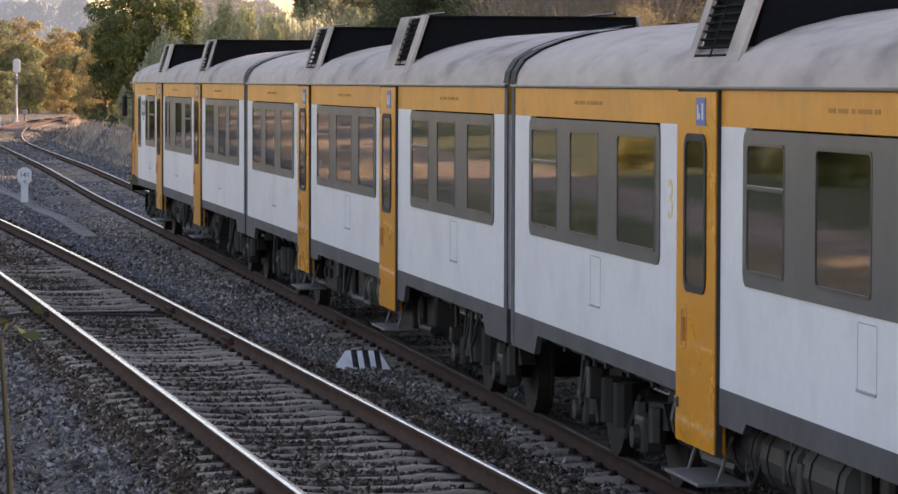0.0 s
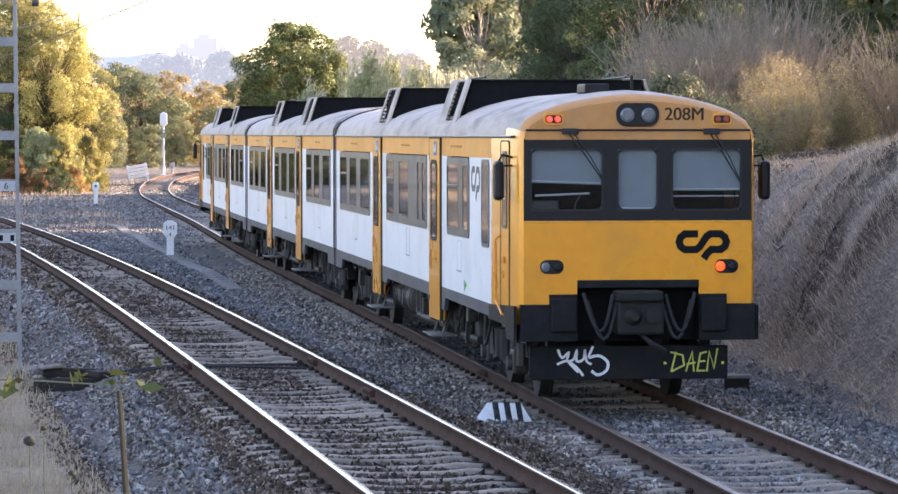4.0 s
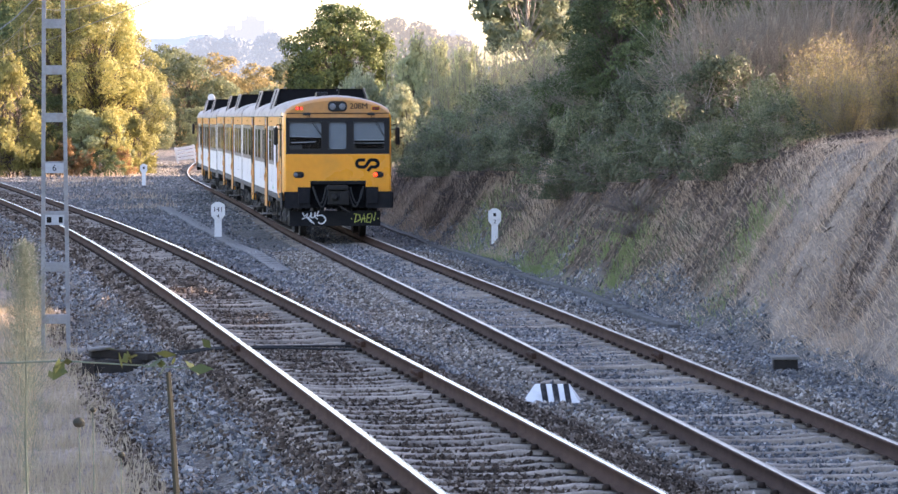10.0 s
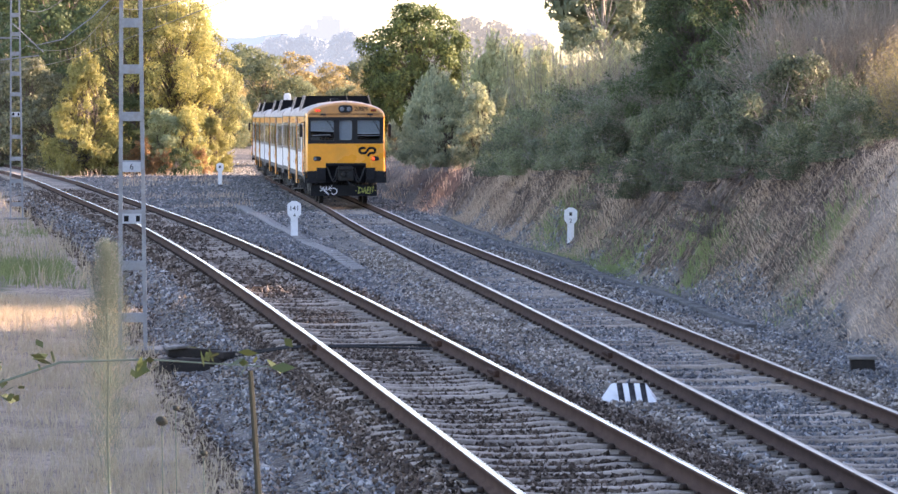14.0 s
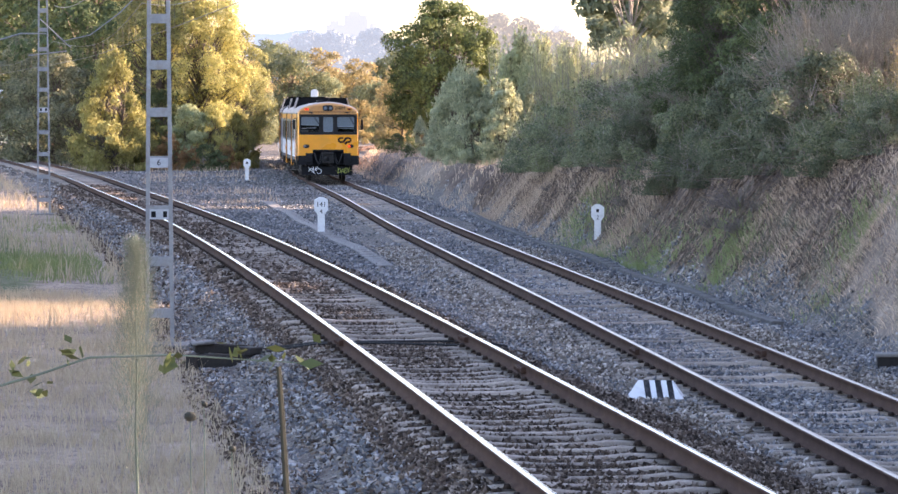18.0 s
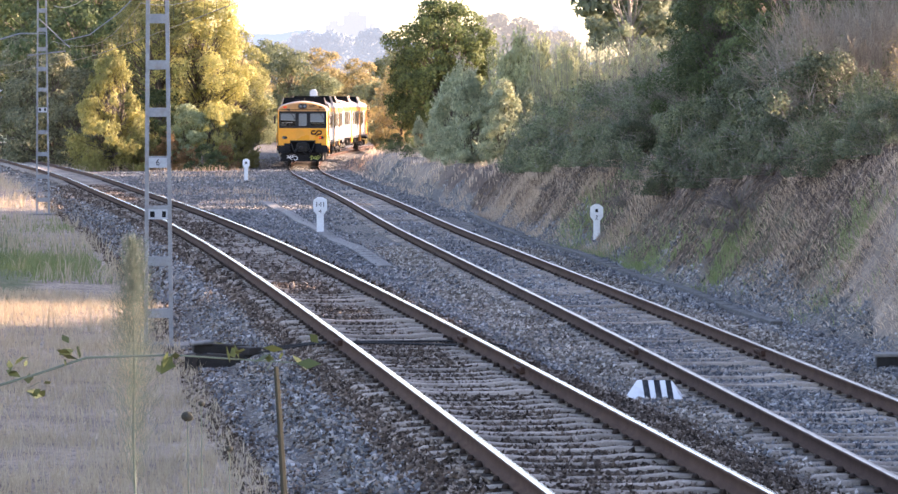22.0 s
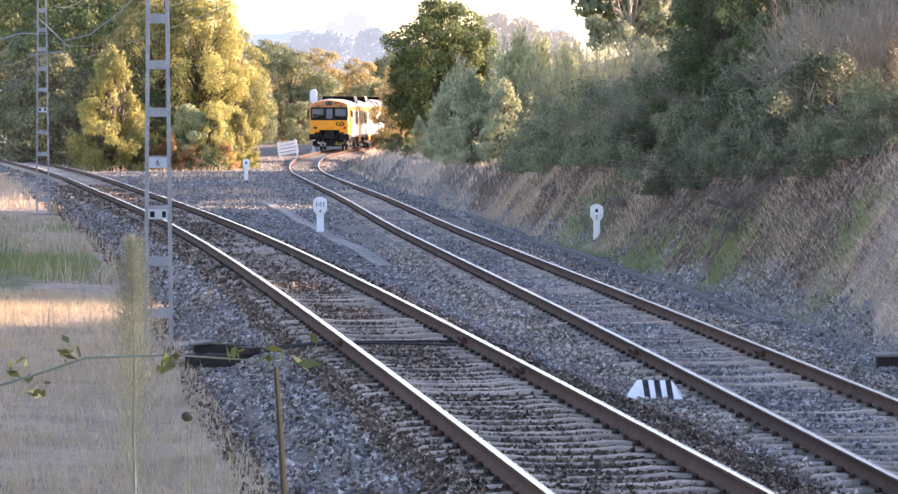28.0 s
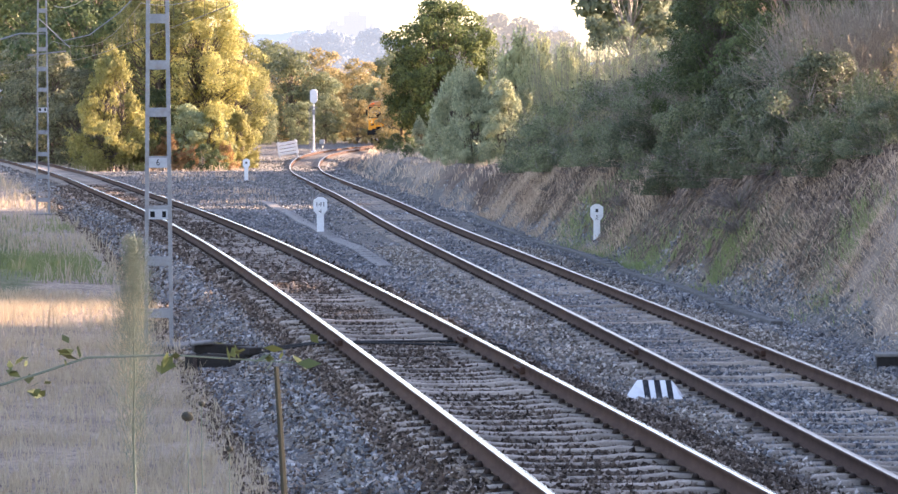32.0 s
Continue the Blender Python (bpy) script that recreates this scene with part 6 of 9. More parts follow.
def kilometre_post(x, y, h, head, lines, label, mast=False):
    """White concrete post with a wide six-sided head, numbers on the face towards the camera."""
    post = tagged(new("kilometre_post"), label, "kilometre post", "kilometre posts")
    w, neck = head / 2, head * 0.26
    zt = h
    bm = bmesh.new()
    prism(bm, [(-neck, 0), (neck, 0), (neck, zt - head * 1.28), (-neck, zt - head * 1.28)], -0.05, 0.05, "y", 0.006)
    part("shaft", bm, "post", post)
    bm = bmesh.new()
    prism(bm, [(-neck, zt - head * 1.28), (neck, zt - head * 1.28), (w, zt - head * 0.95), (w, zt - head * 0.22), (w * 0.35, zt), (-w * 0.35, zt), (-w, zt - head * 0.22), (-w, zt - head * 0.95)], -0.065, 0.065, "y", 0.006)
    hd = part("head", bm, "post", post)
    face = Matrix(((1, 0, 0, 0), (0, 0, -1, -0.068), (0, 1, 0, 0), (0, 0, 0, 1)))
    for text, size, dz in lines:
        if text:
            lettering("numeral", text, size, Matrix.Translation((0, 0, zt - dz)) @ face, "ink", hd)
        else:
            bm = bmesh.new()
            box(bm, -size / 2, size / 2, -0.069, -0.064, zt - dz - size * 0.6, zt - dz + size * 0.6)
            part("numeral_bar", bm, "ink", hd)
    post.matrix_world = pose(x, y, stand(x, y), 0, 0, math.degrees(math.atan2(-x, y)))
    return post


kilometre_post(-3.74, 99.85, 1.10, 0.40, [("141", 0.20, 0.22), ("4", 0.17, 0.42)], "white painted concrete kilometre post with black numerals in ballast")
kilometre_post(-10.29, 174.4, 1.14, 0.36, [("", 0.10, 0.20)], "small white kilometre post on the ballast shoulder")
kilometre_post(3.78, 87.8, 0.92, 0.33, [("", 0.07, 0.16), ("2", 0.15, 0.34)], "white painted concrete post at the foot of the grassy bank")
kilometre_post(-26.3, 225.0, 1.45, 0.42, [("", 0.10, 0.22)], "white kilometre post beyond the near track")


def limit_marker(x, y):
    """Low concrete trapezoid between the tracks, painted in black and white bars."""
    mk = tagged(new("clearance_marker"), "low concrete clearance marker with black and white stripes", "track marker")
    bm = bmesh.new()
    lo, hi = (0.36, 0.22), (0.215, 0.05)
    vs = []
    for (a, b), z in ((lo, -0.05), (lo, 0.0), (hi, 0.215)):
        vs.append([bm.verts.new((sx * a, sy * b, z)) for sx, sy in ((-1, -1), (1, -1), (1, 1), (-1, 1))])
    for p, q in zip(vs, vs[1:]):
        for k in range(4):
            bm.faces.new((p[k], p[(k + 1) % 4], q[(k + 1) % 4], q[k]))
    bm.faces.new(vs[-1])
    bmesh.ops.bevel(bm, geom=bm.edges[:], offset=0.008, segments=1, affect="EDGES")
    part("block", bm, "post", mk)
    for k, (a0, a1) in enumerate(((-0.66, -0.33), (-0.02, 0.31), (0.62, 0.93))):
        bm = bmesh.new()
        q = []
        for t, (a, b), z in ((0, lo, 0.004), (1, hi, 0.211)):
            for u in (a0, a1):
                ww = 0.235
                q.append(bm.verts.new((u * ww * 0.95 + 0.045 * (1 - t), -b - 0.004, z)))
        q2 = [bm.verts.new((u * 0.235 * 0.95, v, 0.2195)) for v in (-0.054, 0.05) for u in (a0, a1)]
        bm.faces.new((q[0], q[1], q[3], q[2]))
        bm.faces.new((q2[0], q2[1], q2[3], q2[2]))
        bm.faces.new((q[2], q[3], q2[1], q2[0]))
        bmesh.ops.solidify(bm, geom=bm.faces[:], thickness=-0.003)
        part("stripe", bm, "worn_ink", mk)
    mk.matrix_world = pose(x, y, stand(x, y, 0.0), 0, 0, -6)


limit_marker(2.54, 42.4)


def lattice_mast(x, y, h, base_w, top_w, step, plates, label, arm=True, turn=0):
    """Catenary mast of two rolled channels tied by flat batten plates, tapering upwards, with cantilever and insulators."""
    mast = tagged(new("catenary_mast"), label, "catenary mast", "catenary masts")
    for sx in (-1, 1):
        bm = bmesh.new()
        r = [[bm.verts.new(c) for c in ((sx * w - 0.029, -0.05, z), (sx * w + 0.029, -0.05, z), (sx * w + 0.029, 0.05, z), (sx * w - 0.029, 0.05, z))] for w, z in ((base_w / 2, 0), (top_w / 2, h))]
        for k in range(4):
            bm.faces.new((r[0][k], r[0][(k + 1) % 4], r[1][(k + 1) % 4], r[1][k]))
        bm.faces.new(r[1])
        part("leg", bm, "galv", mast)
    z = 0.45
    k = 0
    while z < h - 0.3:
        w = base_w / 2 + (top_w - base_w) / 2 * z / h
        for yy in (-0.056, 0.056):
            bm = bmesh.new()
            box(bm, -w - 0.02, w + 0.02, yy - 0.005, yy + 0.005, z, z + 0.14, 0.003)
            part("batten_plate", bm, "galv", mast)
        z += step * (1 - 0.25 * z / h)
    bm = bmesh.new()
    box(bm, -0.45, 0.45, -0.4, 0.4, -0.5, 0.06, 0.03)
    part("footing", bm, "concrete", mast, "weathered concrete footing")
    face = Matrix(((1, 0, 0, 0), (0, 0, -1, -0.066), (0, 1, 0, 0), (0, 0, 0, 1)))
    for text, zz in plates:
        bm = bmesh.new()
        w = base_w / 2 + (top_w - base_w) / 2 * zz / h
        box(bm, -w + 0.03, w - 0.03, -0.066, -0.062, zz - 0.075, zz + 0.075)
        pl = part("number_plate", bm, "plate", mast)
        if text == "bars":
            bm = bmesh.new()
            box(bm, -0.12, -0.05, -0.069, -0.065, zz - 0.045, zz + 0.045)
            part("numeral_bar", bm, "ink", pl)
            bm = bmesh.new()
            box(bm, 0.06, 0.12, -0.069, -0.065, zz - 0.045, zz + 0.045)
            part("numeral_bar", bm, "ink", pl)
        else:
            lettering("numeral", text, 0.13, Matrix.Translation((0, 0, zz)) @ face, "ink", pl)
    if arm:
        bm = bmesh.new()
        tube(bm, [(0.15, 0, 6.2), (3.6, -0.4, 6.55)], 0.03, 8)
        tube(bm, [(0.15, 0, 7.3), (2.2, -0.25, 6.45)], 0.022, 8)
        tube(bm, [(2.2, -0.25, 6.40), (3.0, -0.35, 5.95), (4.4, -0.5, 5.80)], 0.02, 8)
        part("cantilever", bm, "galv", mast)
        for px, pz in ((0.35, 6.22), (0.35, 7.2)):
            bm = bmesh.new()
            for j in range(5):
                tube(bm, [(px + j * 0.07, 0, pz), (px + j * 0.07 + 0.03, 0, pz)], [0.075, 0.04], 12)
            part("insulator", bm, "insulator", mast)
    mast.matrix_world = pose(x, y, stand(x, y, 0.0), 0, 0, turn)
    return mast


m1 = lattice_mast(-4.40, 52.0, 8.2, 0.385, 0.235, 0.80, (("6", 2.80), ("bars", 2.02)), "grey steel lattice catenary mast with number plates on the near verge", turn=2)
m2 = lattice_mast(-13.9, 117.6, 8.4, 0.42, 0.26, 0.80, (("bars", 3.6),), "grey steel lattice catenary mast standing on the verge farther off", False, 6)
m3 = lattice_mast(-29.4, 182.0, 8.4, 0.42, 0.26, 0.80, (), "distant grey steel lattice catenary mast among trees", turn=10)
bm = bmesh.new()
tube(bm, [(0.1, 0, 6.2), (-0.75, 0.05, 6.2), (-1.6, 0.1, 5.95)], 0.03, 6)
tube(bm, [(0.45, -0.05, 6.15), (0.95, -0.05, 5.72)], 0.022, 6)
tube(bm, [(-0.1, -0.1, 6.7), (0.7, -0.1, 5.95), (1.6, -0.1, 6.15), (2.6, -0.1, 6.9), (3.6, -0.1, 7.9)], 0.022, 6)
tube(bm, [(-0.5, -0.1, 5.45), (0.8, -0.1, 5.6)], 0.025, 6)
part("feeder_arm", bm, "galv", m2)
bm = bmesh.new()
tube(bm, [(0.15, -0.06, 6.05), (0.42, -0.06, 5.92), (0.46, -0.06, 5.55)], 0.018, 6)
tube(bm, [(0.40, -0.06, 5.55), (0.50, -0.06, 5.55)], 0.05, 10)
part("wire_bracket", bm, "copper", m1)


def overhead_line():
    """Contact wire, sagging messenger wire and droppers over the near track."""
    line = tagged(new("overhead_line"), "thin dark contact wire and messenger wire with droppers", "overhead line")
    spans = [(-14.0, 52.0), (52.0, 117.6), (117.6, 182.0), (182.0, 250.0)]
    for a, b in spans:
        n = 16
        low, top = [], []
        for k in range(n + 1):
            u = k / n
            y = a + (b - a) * u
            x = float(near_x(y)) + 0.2 * math.sin(y * 0.05)
            low.append((x, y, 5.78))
            top.append((x, y, 7.0 - 0.75 * (1 - (2 * u - 1) ** 2)))
        for nm, pts, r in (("contact_wire", low, 0.012), ("messenger_wire", top, 0.012)):
            bm = bmesh.new()
            tube(bm, pts, r, 5)
            part(nm, bm, "copper", line)
        for k in range(1, n):
            bm = bmesh.new()
            tube(bm, [low[k], top[k]], 0.006, 4)
            part("dropper", bm, "copper", line)
    bm = bmesh.new()
    pts = [(-4.1 + (-13.5 + 4.1) * k / 12, 52.0 + 65.6 * k / 12, 6.9 - 0.7 * (1 - (2 * k / 12 - 1) ** 2)) for k in range(13)]
    tube(bm, pts, 0.014, 5)
    part("feeder_wire", bm, "copper", line)


overhead_line()


def signal_post(x, y):
    sg = tagged(new("railway_signal"), "slim railway signal mast with a white rounded head seen from behind", "railway signal")
    bm = bmesh.new()
    tube(bm, [(0, 0, 0), (0, 0, 4.2)], [0.085, 0.07], 12)
    box(bm, -0.22, 0.22, -0.22, 0.22, -0.3, 0.12, 0.02)
    part("mast_pole", bm, "post", sg)
    bm = bmesh.new()
    prism(bm, rounded(0.58, 1.12, 0.26, 6, 0, 4.45), -0.16, 0.12, "y", 0.04)
    part("signal_head", bm, "post", sg, "white rounded signal head")
    bm = bmesh.new()
    for sx in (-0.2, -0.36):
        tube(bm, [(sx, 0.14, 0.0), (sx, 0.14, 3.9)], 0.02, 6)
    for k in range(13):
        tube(bm, [(-0.2, 0.14, 0.3 + k * 0.28), (-0.36, 0.14, 0.3 + k * 0.28)], 0.014, 5)
    part("ladder", bm, "galv", sg)
    bm = bmesh.new()
    box(bm, -0.30, 0.30, -0.10, 0.10, 3.55, 3.62)
    box(bm, -0.12, 0.12, -0.14, 0.10, 3.0, 3.4, 0.02)
    part("platform_box", bm, "galv", sg)
    sg.matrix_world = pose(x, y, stand(x, y), 0, 0, 3)


signal_post(-10.7, 272.0)


def board_fence(x, y):
    """Short white railing of boards on posts at the end of the embankment."""
    f = tagged(new("white_railing"), "short white board railing beside the far track", "railing")
    for k in range(4):
        bm = bmesh.new()
        box(bm, -0.75, 0.75, -0.03, 0.03, 0.18 + k * 0.24, 0.18 + k * 0.24 + 0.19, 0.01)
        part("board", bm, "post", f)
    for px in (-0.65, 0.65):
        bm = bmesh.new()
        box(bm, px - 0.05, px + 0.05, 0.03, 0.13, -0.2, 1.15, 0.01)
        part("post", bm, "post", f)
    f.matrix_world = pose(x, y, stand(x, y) + 0.15, 0, -9, 18)


board_fence(-11.3, 243.0)


def stake(x, y, h, w, mat, label, head=False):
    st = tagged(new("line_side_post"), label, "post")
    bm = bmesh.new()
    tube(bm, [(0, 0, -0.1), (0.01, 0, h)], [w, w * 0.8], 8)
    part("shaft", bm, mat, st)
    if head:
        bm = bmesh.new()
        box(bm, -0.2, 0.2, -0.05, 0.05, h - 0.05, h + 0.3, 0.03)
        part("plate", bm, "plate", st)
    st.matrix_world = pose(x, y, stand(x, y, 0.0))


stake(-13.0, 227.0, 3.2, 0.13, "bark_pale", "weathered wooden pole beside golden shrubs")
stake(-9.9, 268.0, 0.75, 0.07, "galv", "small grey line-side post with a plate", True)


def trough(name, pts, w, h, mat, label, off=0.0):
    """A row of concrete slabs along a line, each a piece of its own."""
    t = tagged(new(name), label, "concrete trough", kind="structure")
    for (x0, y0), (x1, y1) in zip(pts, pts[1:]):
        L = math.hypot(x1 - x0, y1 - y0)
        n = max(1, int(L / 1.0))
        for k in range(n):
            u = (k + 0.5) / n
            x, y = x0 + (x1 - x0) * u, y0 + (y1 - y0) * u
            bm = bmesh.new()
            box(bm, -w / 2, w / 2, -L / n / 2 + 0.005, L / n / 2 - 0.005, -0.25, h, 0.012)
            ob = part("slab", bm, mat, t)
            jig = math.sin(x * 13.7 + y * 7.1)
            ob.matrix_local = pose(x, y, float(ground_z(x, y)) + 0.006 * jig, jig * 0.4, 0, -math.degrees(math.atan2(x1 - x0, y1 - y0)) + 0.4 * jig)
    return t


trough("cable_trough", [(-1.45, 78.0), (-2.3, 86.9), (-4.7, 110.0), (-7.5, 136.8)], 0.40, 0.07, "concrete", "grey concrete cable trough lids between the tracks")
drain_line = [(float(far_x(y)) + 2.62, y) for y in (57, 62, 70, 78, 86, 94, 104, 116)]
trough("drain_kerb", drain_line, 0.20, 0.10, "kerb", "dark mossy kerb of the drain at the foot of the bank")


def cable_box(x, y, turn, size, mat, label):
    b = tagged(new("cable_box"), label, "cable box")
    w, d, h = size
    bm = bmesh.new()
    box(bm, -w / 2, w / 2, -d / 2, d / 2, -0.1, h, 0.015)
    part("case", bm, mat, b)
    bm = bmesh.new()
    box(bm, -w / 2 - 0.03, w / 2 + 0.03, -d / 2 - 0.03, d / 2 + 0.03, h, h + 0.05, 0.012)
    part("lid", bm, "concrete", b)
    b.matrix_world = pose(x, y, stand(x, y, 0.0), 0, 0, turn)
    return b


cable_box(6.15, 48.0, -4, (0.34, 0.3, 0.16), "timber", "small dark box with a concrete lid at the slope foot")


def timber_heap(x, y):
    h = tagged(new("timber_heap"), "dark old timber box with a loose concrete slab beside the ballast", "timber heap")
    for nm, mat, (x0, x1, y0, y1, z0, z1), m in (
            ("beam", "timber", (-0.42, 0.42, -0.12, 0.12, -0.05, 0.20), pose(0.02, 0, 0, 0, 0, 8)),
            ("beam", "timber", (-0.45, 0.30, -0.10, 0.10, 0.0, 0.13), pose(0.0, 0.16, 0.20, 0, 3, 14)),
            ("slab", "concrete", (-0.15, 0.15, -0.11, 0.11, 0.0, 0.045), pose(-0.30, 0.02, 0.33, 0, -4, 20)),
            ("beam", "timber", (-0.06, 0.06, -0.3, 0.3, -0.05, 0.22), pose(-0.40, -0.10, 0, 0, 0, -10)),
            ("beam", "timber", (-0.10, 0.10, -0.3, 0.3, 0.0, 0.10), pose(0.28, 0.1, 0.20, 0, 0, 35))):
        bm = bmesh.new()
        box(bm, x0, x1, y0, y1, z0, z1, 0.02)
        ob = part(nm, bm, mat, h)
        ob.matrix_local = m
    h.matrix_world = pose(x, y, stand(x, y, 0.0))


timber_heap(-3.10, 47.2)


def cable_run():
    """Black cables that cross under the near track, lying on the ballast."""
    for k, (dy, sag) in enumerate(((0.0, 0.1), (0.55, -0.25))):
        c = tagged(new("track_cable"), "black cable lying across the ballast under the rails", "cable", "cables under the near track")
        bm = bmesh.new()
        pts = []
        for j in range(15):
            u = j / 14
            x = -2.6 + 3.4 * u
            y = 47.0 + dy + sag * math.sin(u * 5) - 0.35 * u
            z = float(ground_z(x, y)) + 0.045
            pts.append((x, y, z))
        tube(bm, pts, 0.017, 6)
        part("sheath", bm, "rubber", c)


cable_run()


# ---------------------------------------------------------------- plants
def unit(v):
    return v / np.maximum(np.linalg.norm(v, axis=-1, keepdims=True), 1e-9)


def leaf_quads(centres, size, rng, flat=0.35, stretch=1.5, droop=0.0, out=None):
    """Kite-shaped leaves with random turns; returns vertices and faces."""
    n = len(centres)
    a = unit(rng.normal(size=(n, 3)) * (1, 1, 1 - flat) + (0, 0, -droop))
    b = unit(np.cross(a, rng.normal(size=(n, 3))))
    if out is not None:
        # leaves face outwards from their clump, as they do towards the light
        face = unit(unit(out) + rng.normal(0, 0.6, (n, 3)))
        a = unit(np.cross(face, rng.normal(size=(n, 3))))
        b = np.cross(face, a)
    s = size * rng.uniform(0.55, 1.25, (n, 1))
    V = np.stack([centres - a * s * stretch * 0.5, centres + b * s * 0.42, centres + a * s * stretch * 0.5, centres - b * s * 0.42], 1)
    return V.reshape(-1, 3), np.arange(4 * n).reshape(-1, 4)


def twig_mesh(name, segs, mat, parent):
    """Thin three-sided sticks; segs is (n, 8): both ends and both radii."""
    segs = np.asarray(segs, float)
    p, q = segs[:, 0:3], segs[:, 3:6]
    d = unit(q - p)
    a = unit(np.cross(d, np.array([0.31, 0.87, 0.38])))
    b = np.cross(d, a)
    V = []
    for e, r in ((p, segs[:, 6:7]), (q, segs[:, 7:8])):
        for k in range(3):
            t = 2 * math.pi * k / 3
            V.append(e + (a * math.cos(t) + b * math.sin(t)) * r)
    V = np.stack(V, 1).reshape(-1, 3)
    i = np.arange(len(segs))[:, None] * 6
    F = np.stack([i + np.array([k, (k + 1) % 3, 3 + (k + 1) % 3, 3 + k]) for k in range(3)], 1).reshape(-1, 4)
    return arrays(name, V, F, mat, parent)


def tree(name, label, category, h, spread, base, leaf, n_leaf, mat, bark="bark", seed=1, limbs=16, stems=1, clump=0.55, upright=0.35, stretch=1.5, trunk_r=None, group=""):
    """A trunk or several stems, limbs with branches, and leaves in uneven clumps along the outer branches."""
    rng = np.random.RandomState(seed)
    t = tagged(new(name), label, category, group)
    segs, centres = [], []
    r0 = trunk_r or h * 0.022
    for st in range(stems):
        az = rng.uniform(0, 6.28)
        lean = (0.05 if stems == 1 else 0.35) * rng.uniform(0.3, 1.0)
        off = np.array([math.cos(az), math.sin(az), 0]) * (0 if stems == 1 else spread * 0.25 * rng.rand())
        pts = [off]
        hh = h * (0.93 if stems == 1 else rng.uniform(0.6, 0.95))
        for k in range(1, 7):
            u = k / 6
            pts.append(off + np.array([math.cos(az) * lean * hh * u + rng.normal(0, 0.012 * h), math.sin(az) * lean * hh * u + rng.normal(0, 0.012 * h), hh * u]))
        for k in range(6):
            ra, rb = r0 * (1 - 0.14 * k) / stems ** 0.5, r0 * (1 - 0.14 * (k + 1)) / stems ** 0.5
            segs.append([*pts[k], *pts[k + 1], ra, rb])
        nl = max(3, limbs // stems)
        for j in range(nl):
            u = base + (1 - base) * (j + rng.rand()) / nl
            u = min(u, 0.98)
            i = min(5, int(u * 6))
            start = pts[i] + (pts[i + 1] - pts[i]) * (u * 6 - i)
            prof = math.sin(math.pi * min(1, max(0.06, (u - base * 0.6) / (1.02 - base * 0.6)))) ** 0.6
            a = az + j * 2.4 + rng.normal(0, 0.4)
            ln = spread * prof * rng.uniform(0.55, 1.15)
            up = upright + rng.normal(0, 0.18) + 0.5 * u
            d = unit(np.array([math.cos(a), math.sin(a), up]))
            p = start
            rad = r0 * 0.42 * (1.1 - u) / stems ** 0.5 + 0.006
            for k in range(3):
                q = p + d * ln / 3 + rng.normal(0, 0.05 * ln, 3)
                segs.append([*p, *q, rad * (1 - k * 0.28), rad * (1 - (k + 1) * 0.28)])
                for b in range(2 + (k > 0)):
                    e = unit(d + rng.normal(0, 0.75, 3) + (0, 0, 0.15))
                    f = p + (q - p) * rng.rand()
                    g = f + e * ln * rng.uniform(0.18, 0.42)
                    segs.append([*f, *g, rad * 0.35, 0.004])
                    centres.append((g, 0.8))
                    centres.append((f + (g - f) * 0.6, 0.6))
                p = q
                d = unit(d + rng.normal(0, 0.2, 3) + (0, 0, 0.08))
            centres.append((p, 1.0))
        centres.append((pts[-1], 1.2))
    twig_mesh("trunk", segs, bark, t)
    C = np.array([c for c, w in centres])
    W = np.array([w for c, w in centres]) * rng.uniform(0.25, 1.6, len(centres))
    pick = rng.choice(len(C), n_leaf, p=W / W.sum())
    P = C[pick] + rng.normal(0, 1, (n_leaf, 3)) * clump * (0.5 + 0.6 * rng.rand(n_leaf, 1)) * (1, 1, 0.75)
    P[:, 2] = np.maximum(P[:, 2], 0.06)
    core = np.array([0, 0, h * (base + 0.5 * (1 - base))])
    V, F = leaf_quads(P, leaf, rng, stretch=stretch, out=unit(P - C[pick]) + 0.9 * unit((P - core) * (1, 1, 0.7)) + (0, 0, 0.25))
    arrays("crown", V, F, mat, t)
    return t


